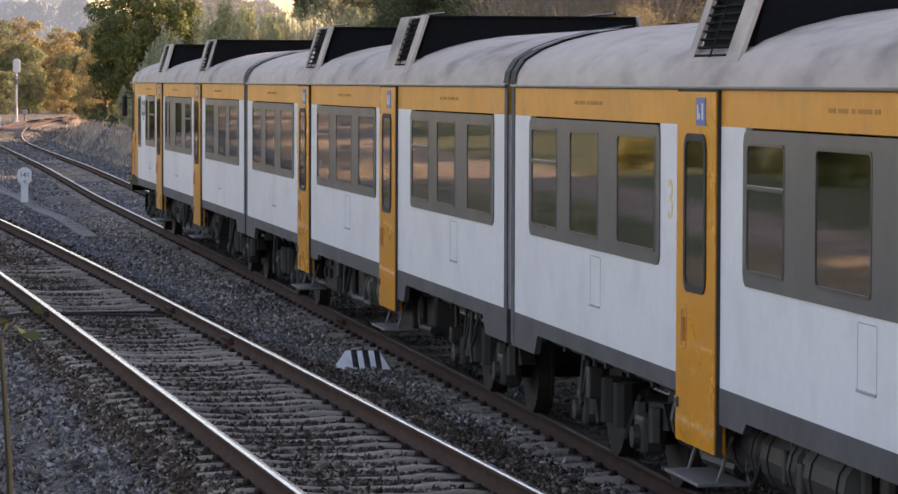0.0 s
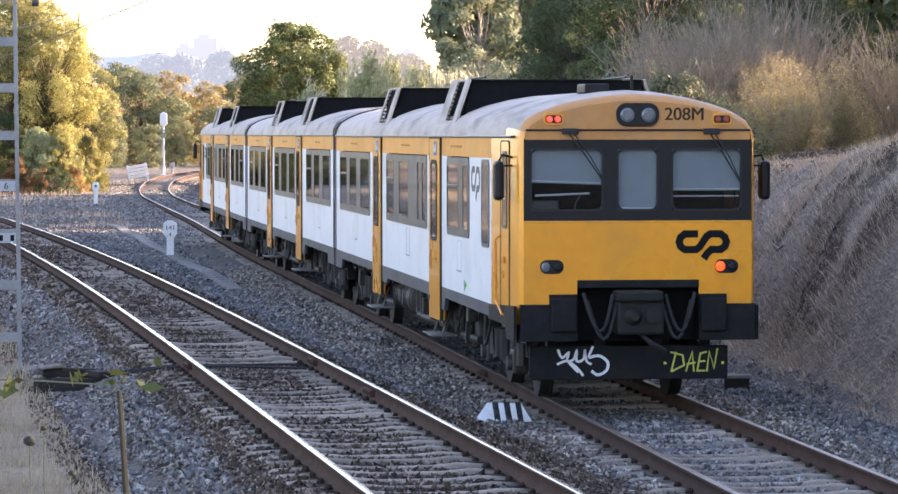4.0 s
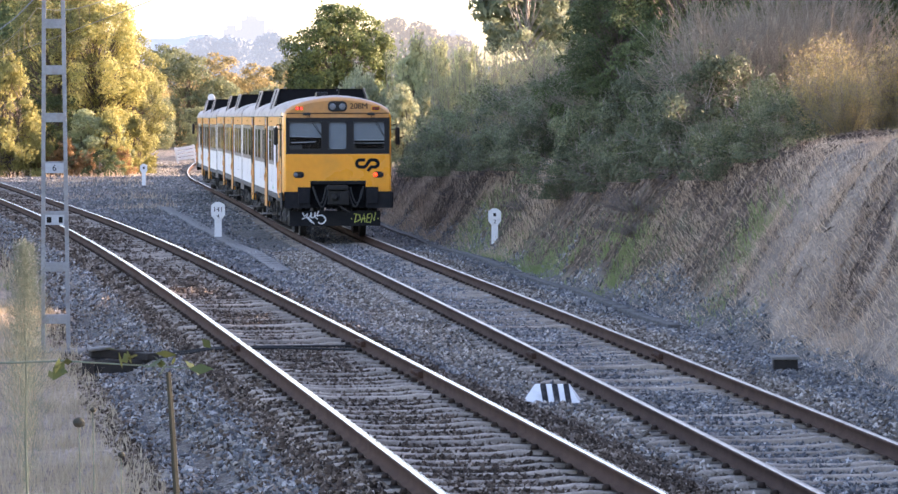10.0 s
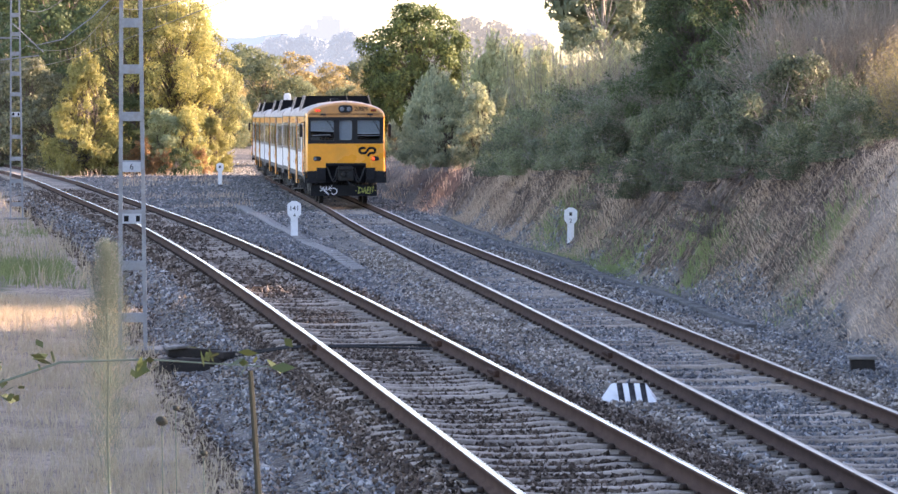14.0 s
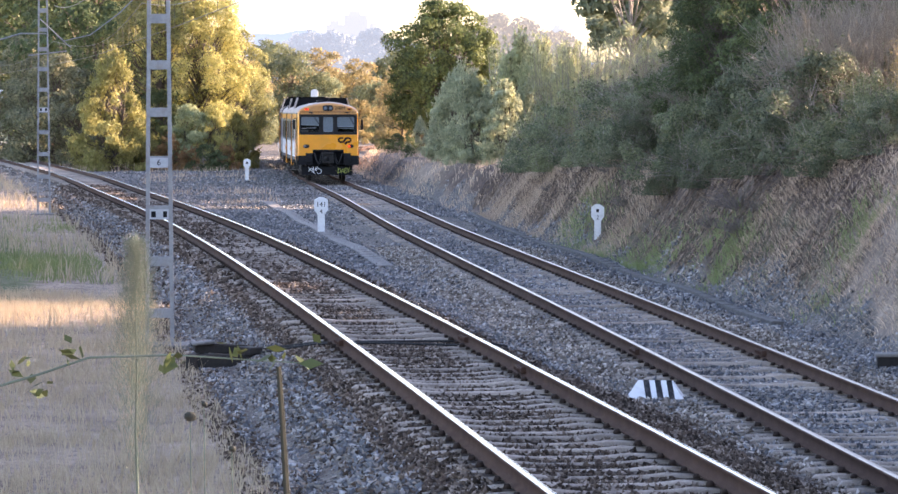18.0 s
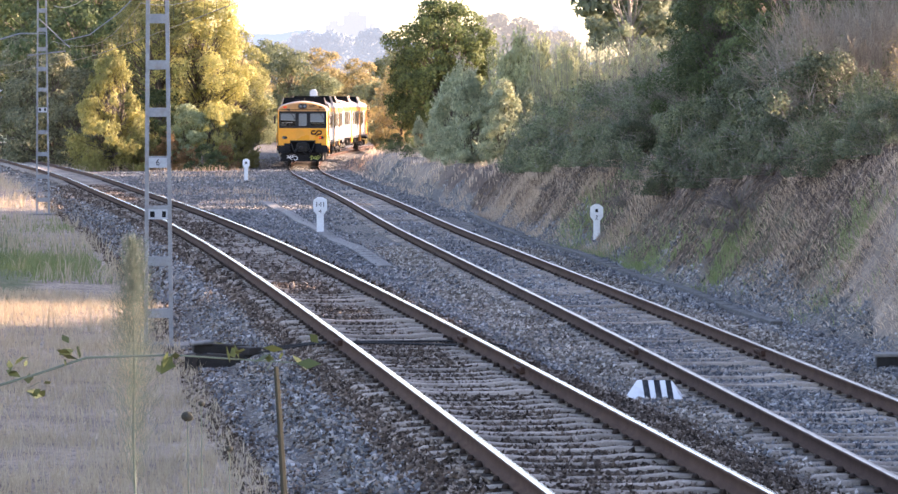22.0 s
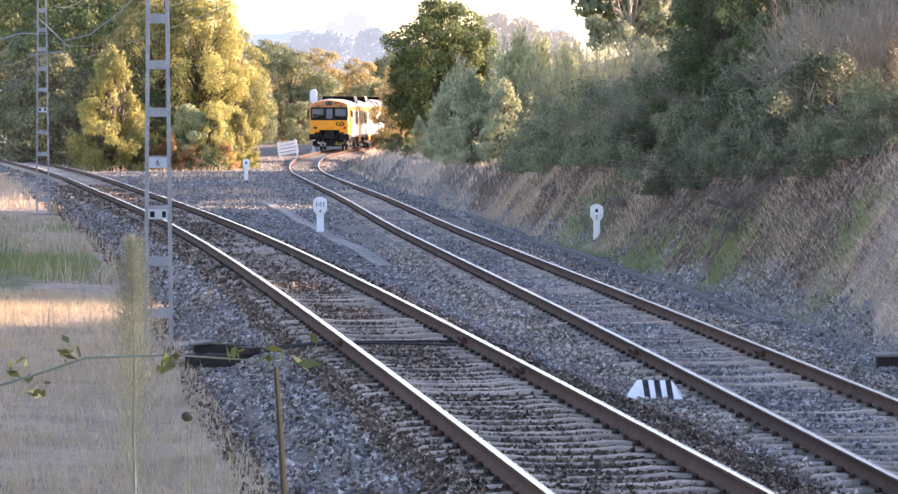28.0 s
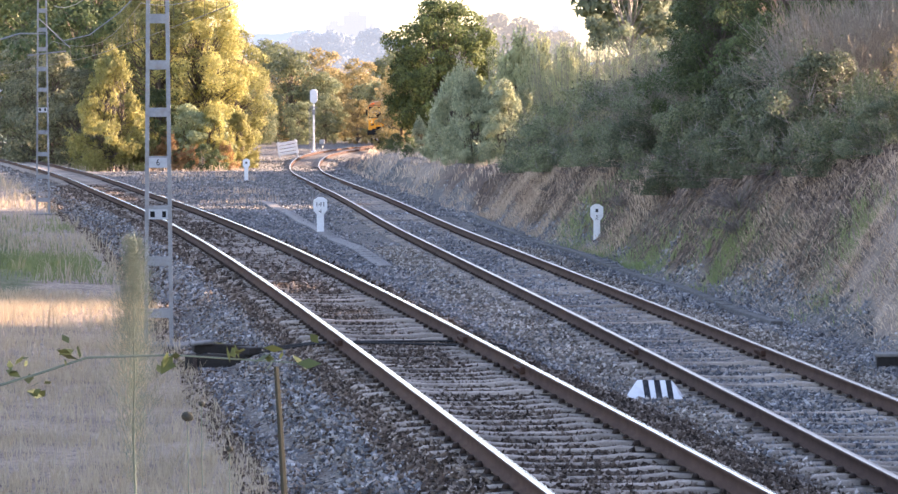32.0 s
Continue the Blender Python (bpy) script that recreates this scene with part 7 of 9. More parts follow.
def crown_tree(name, label, category, h, radius, base, leaf, n_leaf, mat, bark="bark", seed=1, clumps=70, clump_r=0.7, shape="round", stretch=1.5, sweep=0.0,
               sprigs=0, sprig_l=0.8, stems=1, group="", flat=0.75):
    """A trunk or several stems, a limb to every clump, and leaves on the shells of separate clumps with gaps between them."""
    rng = np.random.RandomState(seed)
    t = tagged(new(name), label, category, group)
    r0 = h * 0.02
    tops = []
    segs = []
    for k in range(stems):
        a = 6.28 * k / stems + rng.rand()
        o = radius * (0.0 if stems == 1 else 0.35)
        foot = np.array([math.cos(a), math.sin(a), 0]) * o * 0.3
        head = np.array([math.cos(a) * o, math.sin(a) * o, h * 0.86])
        prev = foot
        for j in range(1, 6):
            q = foot + (head - foot) * j / 5 + rng.normal(0, 0.012 * h, 3) * (1, 1, 0)
            segs.append([*prev, *q, r0 * (1.1 - 0.18 * j) / stems**0.5, r0 * (0.95 - 0.17 * j) / stems**0.5])
            prev = q
        tops.append((foot, head))
    u = rng.rand(clumps) ** (0.85 if shape == "round" else 1.25)
    a = rng.uniform(0, 6.28, clumps)
    wide = {"round": lambda v: np.sqrt(np.maximum(0.05, 1 - (1.75 * v - 0.8) ** 2)), "cone": lambda v: (1.02 - v) ** 0.62 * (0.75 + 0.25 * np.minimum(1, v * 5)),
            "egg": lambda v: np.sqrt(np.maximum(0.03, 1 - ((v - 0.36) / 0.66) ** 2)), "dome": lambda v: np.sqrt(np.maximum(0.04, 1 - v * v))}[shape](u)
    inner = np.where(rng.rand(clumps) < 0.78, 0.62 + 0.38 * rng.rand(clumps) ** 0.6, rng.rand(clumps) * 0.6)
    lobes = 1 + 0.20 * np.sin(2 * a + seed) * np.sin(5.0 * u + seed) + rng.normal(0, 0.07, clumps)
    rho = np.maximum(radius - clump_r * 0.6, 0.1) * wide * inner * lobes
    C = np.stack([np.cos(a) * rho, np.sin(a) * rho, base * h + (h - clump_r * 0.6 - base * h) * u], -1)
    R = clump_r * rng.uniform(0.55, 1.3, clumps)
    for c, r in zip(C, R):
        foot, head = tops[rng.randint(stems)]
        f = foot + (head - foot) * min(0.95, max(0.05, (c[2] / h) * rng.uniform(0.55, 0.85)))
        m = (f + c) / 2 + rng.normal(0, 0.06 * radius, 3)
        rr = r0 * 0.28
        segs.append([*f, *m, rr, rr * 0.6])
        segs.append([*m, *c, rr * 0.6, 0.006])
    pick = rng.choice(clumps, n_leaf, p=R**2 / (R**2).sum())
    centre = np.array([0, 0, h * (base + 0.4 * (1 - base))])
    away = unit((C - centre) * (1, 1, 0.8))[pick]
    d = unit(rng.normal(size=(n_leaf, 3)) + 0.45 * away + (0, 0, 0.35))
    P = C[pick] + d * (R[pick] * (0.5 + 0.55 * rng.rand(n_leaf) ** 0.7))[:, None] * (1, 1, flat)
    face = d + 0.5 * away
    if sprigs:
        # shoots that stand out of the clumps
        pk = rng.randint(0, clumps, sprigs)
        sd = unit(away[:1] * 0 + unit((C[pk] - centre)) * 0.55 + rng.normal(0, 0.28, (sprigs, 3)) + (0, 0, 0.8))
        p0 = C[pk] + sd * R[pk][:, None] * 0.5
        ln = sprig_l * rng.uniform(0.5, 1.3, (sprigs, 1)) + R[pk][:, None] * 0.5
        for p, q in zip(p0, p0 + sd * ln):
            segs.append([*p, *q, 0.012, 0.004])
        m = 16
        w = rng.rand(sprigs, m, 1)
        S = (p0[:, None] + sd[:, None] * ln[:, None] * w + rng.normal(0, 0.07, (sprigs, m, 3)) * (1.2 - w)).reshape(-1, 3)
        P, face = np.concatenate([P, S]), np.concatenate([face, rng.normal(size=S.shape)])
    P[:, 2] = np.maximum(P[:, 2], 0.05)
    n = len(P)
    face = unit(unit(face) + rng.normal(0, 0.5, (n, 3)))
    along = unit(np.cross(face, rng.normal(size=(n, 3))) * (1 - sweep) + sweep * (np.array([0, 0, 1.0]) + rng.normal(0, 0.35, (n, 3))))
    side = unit(np.cross(face, along))
    sz = leaf * rng.uniform(0.55, 1.25, (n, 1))
    V = np.stack([P - along * sz * stretch * 0.5, P + side * sz * 0.42, P + along * sz * stretch * 0.5, P - side * sz * 0.42], 1).reshape(-1, 3)
    twig_mesh("trunk", segs, bark, t)
    arrays("crown", V, np.arange(4 * n).reshape(-1, 4), mat, t)
    return t


def bare_shrub(label, h, spread, seed, n=60, mat="twig", leaves=0, leaf_mat="leaf_gold"):
    """A fan of thin grey stems with side twigs, almost leafless."""
    rng = np.random.RandomState(seed)
    t = tagged(new("bare_shrub"), label, "shrub", "leafless shrubs on the bank")
    segs, fine, tips = [], [], []
    for k in range(n):
        a = rng.uniform(0, 6.28)
        out = spread * rng.uniform(0.1, 1.0) ** 0.7
        top = np.array([math.cos(a) * out, math.sin(a) * out, h * rng.uniform(0.5, 1.05) * (1 - 0.25 * (out / spread) ** 2)])
        p = np.array([math.cos(a), math.sin(a), 0]) * 0.16 * spread * rng.rand()
        m = 5
        prev = p
        for j in range(1, m + 1):
            u = j / m
            q = p + (top - p) * np.array([u**1.1, u**1.1, u**0.92]) + rng.normal(0, 0.014 * h, 3) * u
            r = 0.016 * (1 - u * 0.7)
            segs.append([*prev, *q, r + 0.003, r])
            if j > 1:
                for b in range(6):
                    e = unit((q - prev) / np.linalg.norm(q - prev) + rng.normal(0, 0.48, 3))
                    f = prev + (q - prev) * rng.rand()
                    g = f + e * h * rng.uniform(0.06, 0.19)
                    fine.append([*f, *g, 0.0065, 0.0032])
                    tips.append(g)
                    tips.append(f + (g - f) * 0.5)
            prev = q
    twig_mesh("stem", segs, mat, t)
    tagged(twig_mesh("twig", fine, mat, t), kind="stuff")
    if leaves:
        tips = np.array(tips)
        P = tips[rng.randint(0, len(tips), leaves)] + rng.normal(0, 0.12, (leaves, 3))
        V, F = leaf_quads(P, 0.032, rng)
        arrays("foliage", V, F, leaf_mat, t)
    return t


def reed_clump(label, h, spread, seed, n=160, mat="leaf_reed"):
    """Tall upright canes with long arching leaves."""
    rng = np.random.RandomState(seed)
    t = tagged(new("reed_clump"), label, "reeds", "reeds above the bank")
    segs, V = [], []
    for k in range(n):
        a, r = rng.uniform(0, 6.28), spread * math.sqrt(rng.rand())
        p = np.array([math.cos(a) * r, math.sin(a) * r, 0])
        q = p + np.array([math.cos(a) * 0.12 * h * rng.rand(), math.sin(a) * 0.12 * h * rng.rand(), h * rng.uniform(0.55, 1.0)])
        segs.append([*p, *q, 0.016, 0.006])
        for j in range(34):
            u = rng.uniform(0.15, 1.0)
            f = p + (q - p) * u
            b = rng.uniform(0, 6.28)
            ln = rng.uniform(0.3, 0.65)
            o = np.array([math.cos(b), math.sin(b), 0.9])
            o /= np.linalg.norm(o)
            w = np.array([-math.sin(b), math.cos(b), 0]) * 0.015
            V += [f - w * 0.4, f + o * ln * 0.5 - w, f + o * ln + (0, 0, -0.15 * ln), f + o * ln * 0.5 + w]
    twig_mesh("cane", segs, "bark_pale", t)
    V = np.array(V)
    arrays("foliage", V, np.arange(len(V)).reshape(-1, 4), mat, t)
    return t


def plant(model, x, y, s=1.0, turn=0.0, sink=0.12, sz=None, first=None):
    """Sets the model itself down the first time, copies it after that."""
    m = Matrix.Translation((x, y, float(ground_z(x, y)) - sink)) @ Matrix.Rotation(radians(turn), 4, "Z") @ Matrix.Diagonal((s, s, sz or s, 1))
    if model.name not in USED:
        USED.add(model.name)
        model.matrix_world = m
        return model
    return copy_thing(model, m)


USED = set()

# Duller leaves on two models put the mass's shadowed parts into colour.
golden = [crown_tree("golden_tree", "tall golden-green broadleaf tree in low sunlight", "tree", 11.5, 3.6, 0.05, 0.115, 30000, ("leaf_gold", "leaf_olive_dark", "leaf_olive_dark")[k], seed=21 + k, clumps=130, clump_r=0.72, sprigs=140, sprig_l=0.5, group="golden trees beyond the near track") for k in range(3)]
golden_bush = [crown_tree("golden_bush", "rounded golden willow bush in low sunlight", "bush", 6.0, 2.5, 0.02, 0.085, 20000, ("leaf_gold", "leaf_olive_dark")[k], seed=31 + k, clumps=90, clump_r=0.46, shape="cone", stretch=2.2, sweep=0.55, sprigs=260, sprig_l=0.45, stems=4, group="golden bushes beyond the near track") for k in range(2)]
rust_bush = crown_tree("rust_bush", "low rust-orange bush at the foot of golden trees", "bush", 2.6, 1.5, 0.02, 0.085, 5000, "leaf_rust", seed=36, clumps=36, clump_r=0.36, shape="dome", stems=4, sprigs=60, sprig_l=0.4, group="rust-coloured bushes")
pale_bush = crown_tree("pale_green_bush", "pale green bush among golden trees", "bush", 3.6, 1.7, 0.05, 0.09, 9000, "leaf_pine", seed=37, clumps=40, clump_r=0.5, shape="dome", stems=3, sweep=0.3, stretch=2.0)
dark_tree = [crown_tree("dark_tree", "dense dark green broadleaf tree in shade", "tree", 9.0, 3.2, 0.08, 0.16, 11000, "leaf_dark", seed=41 + k, clumps=80, clump_r=0.75, group="dark trees on the bank") for k in range(3)]
hedge_tree = [crown_tree("hedge_tree", "dull green hedge tree in shade beyond the near track", "tree", 7.5, 3.0, 0.02, 0.15, 10000, "leaf_hedge", seed=46 + k, clumps=80, clump_r=0.7, shape=("round", "dome")[k], group="hedge trees in shade") for k in range(2)]
mid_tree = [crown_tree("valley_tree", "green and yellowing tree in the valley behind the bend", "tree", 10.0, 3.8, 0.05, 0.22, 7000, "leaf_valley", seed=51 + k, clumps=70, clump_r=0.95, group="trees in the valley") for k in range(2)]
autumn_tree = [crown_tree("autumn_tree", "rust-orange autumn tree beside the bend", "tree", 9.0, 3.4, 0.05, 0.20, 7500, "leaf_orange", seed=56 + k, clumps=70, clump_r=0.8, group="autumn trees beside the bend") for k in range(2)]
round_tree = crown_tree("maple_tree", "round dense green maple tree with sunlit edges", "tree", 10.6, 4.2, 0.20, 0.17, 56000, "leaf_mid", seed=64, clumps=270, clump_r=0.74, shape="egg", stretch=1.15, sprigs=60, sprig_l=0.35)
plume = crown_tree("plume_bush", "tall pale yellow-green bush with feathery upright shoots", "bush", 5.6, 1.9, 0.02, 0.09, 13000, "leaf_reed", seed=68, clumps=60, clump_r=0.42, shape="cone", stretch=2.6, sweep=0.6, sprigs=260, sprig_l=0.8, stems=5, group="pale plumed bushes")
bank_tree = [crown_tree("dark_tree", "dense dark green broadleaf tree in shade", "tree", 9.0, 3.2, 0.06, 0.085, 34000, "leaf_dark", seed=43 + k, clumps=120, clump_r=0.62, sprigs=80, sprig_l=0.4, group="dark trees on the bank") for k in range(2)]
olive = [crown_tree("silver_bush", "pale silver-green willow bush beside the far track", "bush", 5.2, 2.3, 0.02, 0.085, 15000, "leaf_olive", seed=66 + k, clumps=70, clump_r=0.46, shape="cone", stretch=2.6, sweep=0.5, sprigs=220, sprig_l=0.6, stems=5, group="silver-green bushes") for k in range(2)]
bramble = [crown_tree("bramble_bush", "tangled grey-green bramble bush on the cutting slope", "bush", 2.9, 2.3, 0.0, 0.065, 13000, ("leaf_bramble", "leaf_thicket", "leaf_bramble")[k], bark="twig", seed=71 + k, clumps=60, clump_r=0.42, shape="dome", stems=6, sprigs=120, sprig_l=0.35, group="brambles on the bank") for k in range(3)]
ivy = [crown_tree("evergreen_shrub", "dark evergreen shrub hanging over the cutting", "bush", 3.4, 2.0, 0.0, 0.085, 11000, "leaf_dark", bark="twig", seed=76 + k, clumps=44, clump_r=0.48, shape="dome", stems=5, group="evergreen shrubs on the bank") for k in range(2)]
euca = [crown_tree("eucalyptus_tree", "tall grey-green eucalyptus with a loose crown", "tree", 17.0, 4.2, 0.35, 0.34, 6000, "leaf_euca", bark="bark_pale", seed=81 + k, clumps=40, clump_r=1.2, stretch=2.2, group="eucalyptus trees") for k in range(2)]
bare = [bare_shrub("grey leafless shrub with fine fanned twigs above the cutting", 4.6, 2.6, 91 + k, 130, "twig_pale") for k in range(2)]
bare_gold = bare_shrub("thin shrub with yellow leaves catching the sun on the bank", 2.6, 1.2, 95, 60, "twig_pale", 14000, "leaf_amber")
reeds = [reed_clump("tall pale yellow-green reeds catching the light", 4.6, 1.9, 97 + k, 150) for k in range(2)]


def row(models, spots):
    for k, (x, y, s, *rest) in enumerate(spots):
        plant(models[k % len(models)], x, y, s, (k * 137) % 360, sz=rest[0] * s if rest else None)


# beyond the near track
row(golden, [(-15.2, 209.5, 0.95), (-17.6, 210, 1.05), (-13.7, 214, 0.78), (-18.3, 222, 1.2)])
row(golden_bush, [(-19.9, 202.5, 1.15), (-18.6, 204.5, 0.62), (-14.0, 203.5, 0.55), (-16.2, 205, 0.70), (-12.6, 206, 0.5), (-13.2, 210, 0.6)])
# Dark evergreens added where shadow lies under the golden trees.
row(ivy, [(-14.3, 200.0, 0.5), (-13.5, 200.6, 0.42)])
plant(golden_bush[1], -29.4, 228, 0.14, 10)
plant(pale_bush, -15.3, 204, 1.1, 40)
plant(pale_bush, -14.2, 205, 0.9, 160)
row([rust_bush], [(-16.4, 202, 0.8), (-14.9, 201.5, 0.7), (-13.2, 202.5, 0.75), (-17.6, 203, 0.6)])
# These hedge and dark trees carry their shade in the leaf colour.
row(hedge_tree, [(-22.6, 210, 0.85), (-24.6, 214, 1.0), (-26.8, 222, 1.1), (-22.3, 217, 0.8), (-25.4, 228, 1.1), (-28.6, 234, 1.2)])
row(dark_tree, [(-22.6, 224, 1.1), (-26.0, 246, 1.3), (-28.3, 258, 1.5), (-30.8, 272, 1.6), (-33.2, 286, 1.7), (-24.2, 235, 1.15), (-36, 302, 1.8), (-21.0, 216, 0.62), (-17.3, 206.5, 0.36), (-29.5, 300, 1.7), (-39.3, 312, 1.9), (-42.0, 330, 2.0)])
row(ivy, [(-21.5, 218, 0.85), (-22.8, 223, 0.8), (-24.4, 231, 0.9), (-26.3, 243, 1.0), (-28.0, 254, 1.0), (-30.2, 266, 1.1)])
row(ivy, [(-18.0, 214.0, 0.7), (-14.4, 222, 1.0), (-14.2, 230, 0.9)])
# valley behind the bend
valley = [mid_tree[0], autumn_tree[0], mid_tree[1], mid_tree[1], autumn_tree[1]]
row(valley, [(-31 + 2.3 * k + 0.8 * math.sin(k * 5.1), 346 + 14 * math.sin(k * 2.3), 0.86 + 0.14 * math.sin(k * 3.7)) for k in range(12)])
row(valley, [(-38 + 2.6 * k + 0.9 * math.sin(k * 4.3), 385 + 16 * math.sin(k * 1.9), 1.02 + 0.14 * math.sin(k * 2.9)) for k in range(14)])
row(mid_tree, [(-21, 322, 0.58), (-17.5, 316, 0.50), (-14.2, 324, 0.52), (-11.8, 330, 0.5), (2.5, 410, 0.6), (12, 400, 0.5), (18, 420, 0.5), (24, 410, 0.6)])
row(autumn_tree, [(-8.8, 330, 0.62), (-5.6, 324, 0.68), (-6.8, 345, 0.78), (-2.8, 336, 0.80), (-11.5, 372, 0.98), (-17.5, 366, 0.9)])
row(autumn_tree, [(-4.65, 268, 0.52), (-3.7, 262, 0.76), (-2.0, 266, 0.7), (-3.3, 276, 0.75), (0.4, 270, 0.7), (-0.6, 284, 0.75)])
plant(round_tree, -0.4, 232, 0.92, 220, sz=0.97)
row(ivy, [(-2.6, 226, 0.75), (-3.4, 218, 0.55), (-2.4, 208, 0.75), (-3.7, 200, 0.7), (-2.9, 190, 0.72), (-2.2, 181, 0.6), (-4.3, 265, 1.15), (-3.0, 195, 0.6), (0.0, 214, 1.0), (-3.4, 236, 0.7)])
# silver bushes and reeds
row(olive, [(0.2, 172, 0.74), (0.4, 163, 0.82), (0.9, 157, 0.9), (-0.2, 180, 0.72), (2.7, 164, 0.8), (-1.6, 190, 0.45), (1.8, 150, 0.82), (0.95, 146, 0.85), (2.3, 139, 0.8), (3.2, 141, 0.78), (4.0, 143, 0.8)])
row([plume], [(2.9, 146, 0.95), (4.0, 149, 0.92), (4.9, 142, 0.85), (3.5, 163, 0.9), (3.5, 144, 0.8)])
row(reeds, [(6.3, 150, 1.1), (4.1, 160, 1.2), (7.6, 146, 1.0), (5.6, 136, 0.9)])
row(ivy, [(2.9, 134, 0.7), (3.9, 128, 0.65), (4.9, 131, 0.8), (5.4, 122, 0.75), (6.4, 126, 0.9), (4.4, 119, 0.6), (7.3, 119, 1.0), (6.2, 114, 0.8), (7.9, 112, 1.1)])
# shrubs and trees over the cutting, by distance from the far track's centre
def beside(spots):
    return [(float(far_x(y)) + d, y, *r) for d, y, *r in spots]


row(bramble, beside([(5.6, 64, 0.55), (5.5, 68, 0.75), (5.9, 72, 0.85), (5.2, 76, 0.75), (6.1, 79, 0.95), (5.3, 83, 0.80), (6.2, 87, 0.95), (5.2, 91, 0.8), (6.0, 95, 1.0), (5.0, 99, 0.85), (5.8, 103, 1.0), (4.9, 107, 0.8), (5.7, 111, 0.95), (4.8, 115, 0.75), (5.6, 119, 0.9), (7.4, 76, 1.1), (7.6, 84, 1.15), (7.5, 92, 1.15), (7.3, 100, 1.15), (7.2, 109, 1.1), (7.0, 118, 1.1), (6.9, 68, 0.9), (7.6, 70.5, 1.0)]))
# Extra dark brambles and evergreens, added to darken the shaded brow.
row([bramble[1]], beside([(5.0, 66, 0.50), (4.9, 70, 0.55), (5.0, 74, 0.60), (4.8, 78, 0.60), (5.4, 62.5, 0.45), (4.9, 84, 0.60), (4.8, 90, 0.60), (4.8, 96, 0.6)]))
row(ivy, beside([(5.7, 65, 0.45), (5.3, 72, 0.50), (5.2, 80, 0.52), (5.4, 87, 0.5)]))
row(bank_tree, beside([(6.5, 86, 0.5), (7.0, 89.5, 0.56), (6.4, 79, 0.42), (9.0, 84, 0.62), (10.4, 90, 0.75), (10.0, 102, 0.8), (9.8, 114, 0.85), (12.6, 96, 0.95), (12.4, 108, 1.0), (11.5, 122, 0.9), (14.5, 100, 1.05), (13.0, 84, 0.85), (14.0, 116, 1.05), (7.5, 80.5, 1.15), (8.3, 84, 1.4)]))
row(bare, beside([(7.1, 71.2, 0.7), (5.9, 69.5, 0.75), (6.3, 90, 0.8), (6.5, 96, 0.8), (6.2, 101, 0.75), (7.4, 71.8, 0.7), (6.6, 71, 0.85), (7.9, 74.5, 0.8), (7.2, 92, 0.95), (7.8, 98, 1.0), (7.3, 104, 0.8), (7.9, 109, 0.8), (6.6, 100, 0.85), (6.9, 97, 0.9), (6.7, 72.5, 0.95), (7.2, 70, 0.95), (6.9, 75, 1.0), (8.0, 73, 1.05), (7.6, 77, 1.0), (8.8, 76, 1.1), (8.4, 71.5, 1.0), (9.0, 74, 1.1), (8.6, 81, 1.0), (9.6, 66, 0.85), (6.4, 86, 0.6), (5.9, 98, 0.5)]))
row([bare_gold], beside([(7.5, 67.2, 0.85), (7.2, 66.0, 0.9), (8.0, 68.4, 0.75), (8.2, 65.5, 0.85), (7.0, 63.5, 0.6), (5.6, 108, 0.8), (5.4, 101, 0.75), (5.2, 116, 0.8), (5.9, 94, 0.6), (5.2, 104, 0.65), (5.5, 98.5, 0.65)]))
row(ivy, beside([(8.8, 60, 0.7), (9.8, 57, 0.8), (10.6, 60, 1.0), (10.0, 53, 0.7), (11.5, 55, 1.0), (8.2, 88, 0.9), (6.8, 122, 0.9)]))
row(bare, beside([(10.5, 50, 0.8), (11.2, 46, 0.9), (12.0, 54, 1.0), (9.6, 45, 0.6), (12.5, 62, 0.9)]))
brush = [bare_shrub("tangled dry brush on the earth slope", 0.8, 1.4, 191 + k, 48, "twig_dark") for k in range(2)]
brush_rng = np.random.RandomState(77)
row(brush, beside([(brush_rng.uniform(4.0, 6.0), brush_rng.uniform(66, 116), brush_rng.uniform(0.35, 0.8)) for k in range(30)]))
row(euca, [(22, 420, 1.4), (26.7, 432, 1.55), (31.5, 441, 1.65), (24.5, 445, 1.6)])
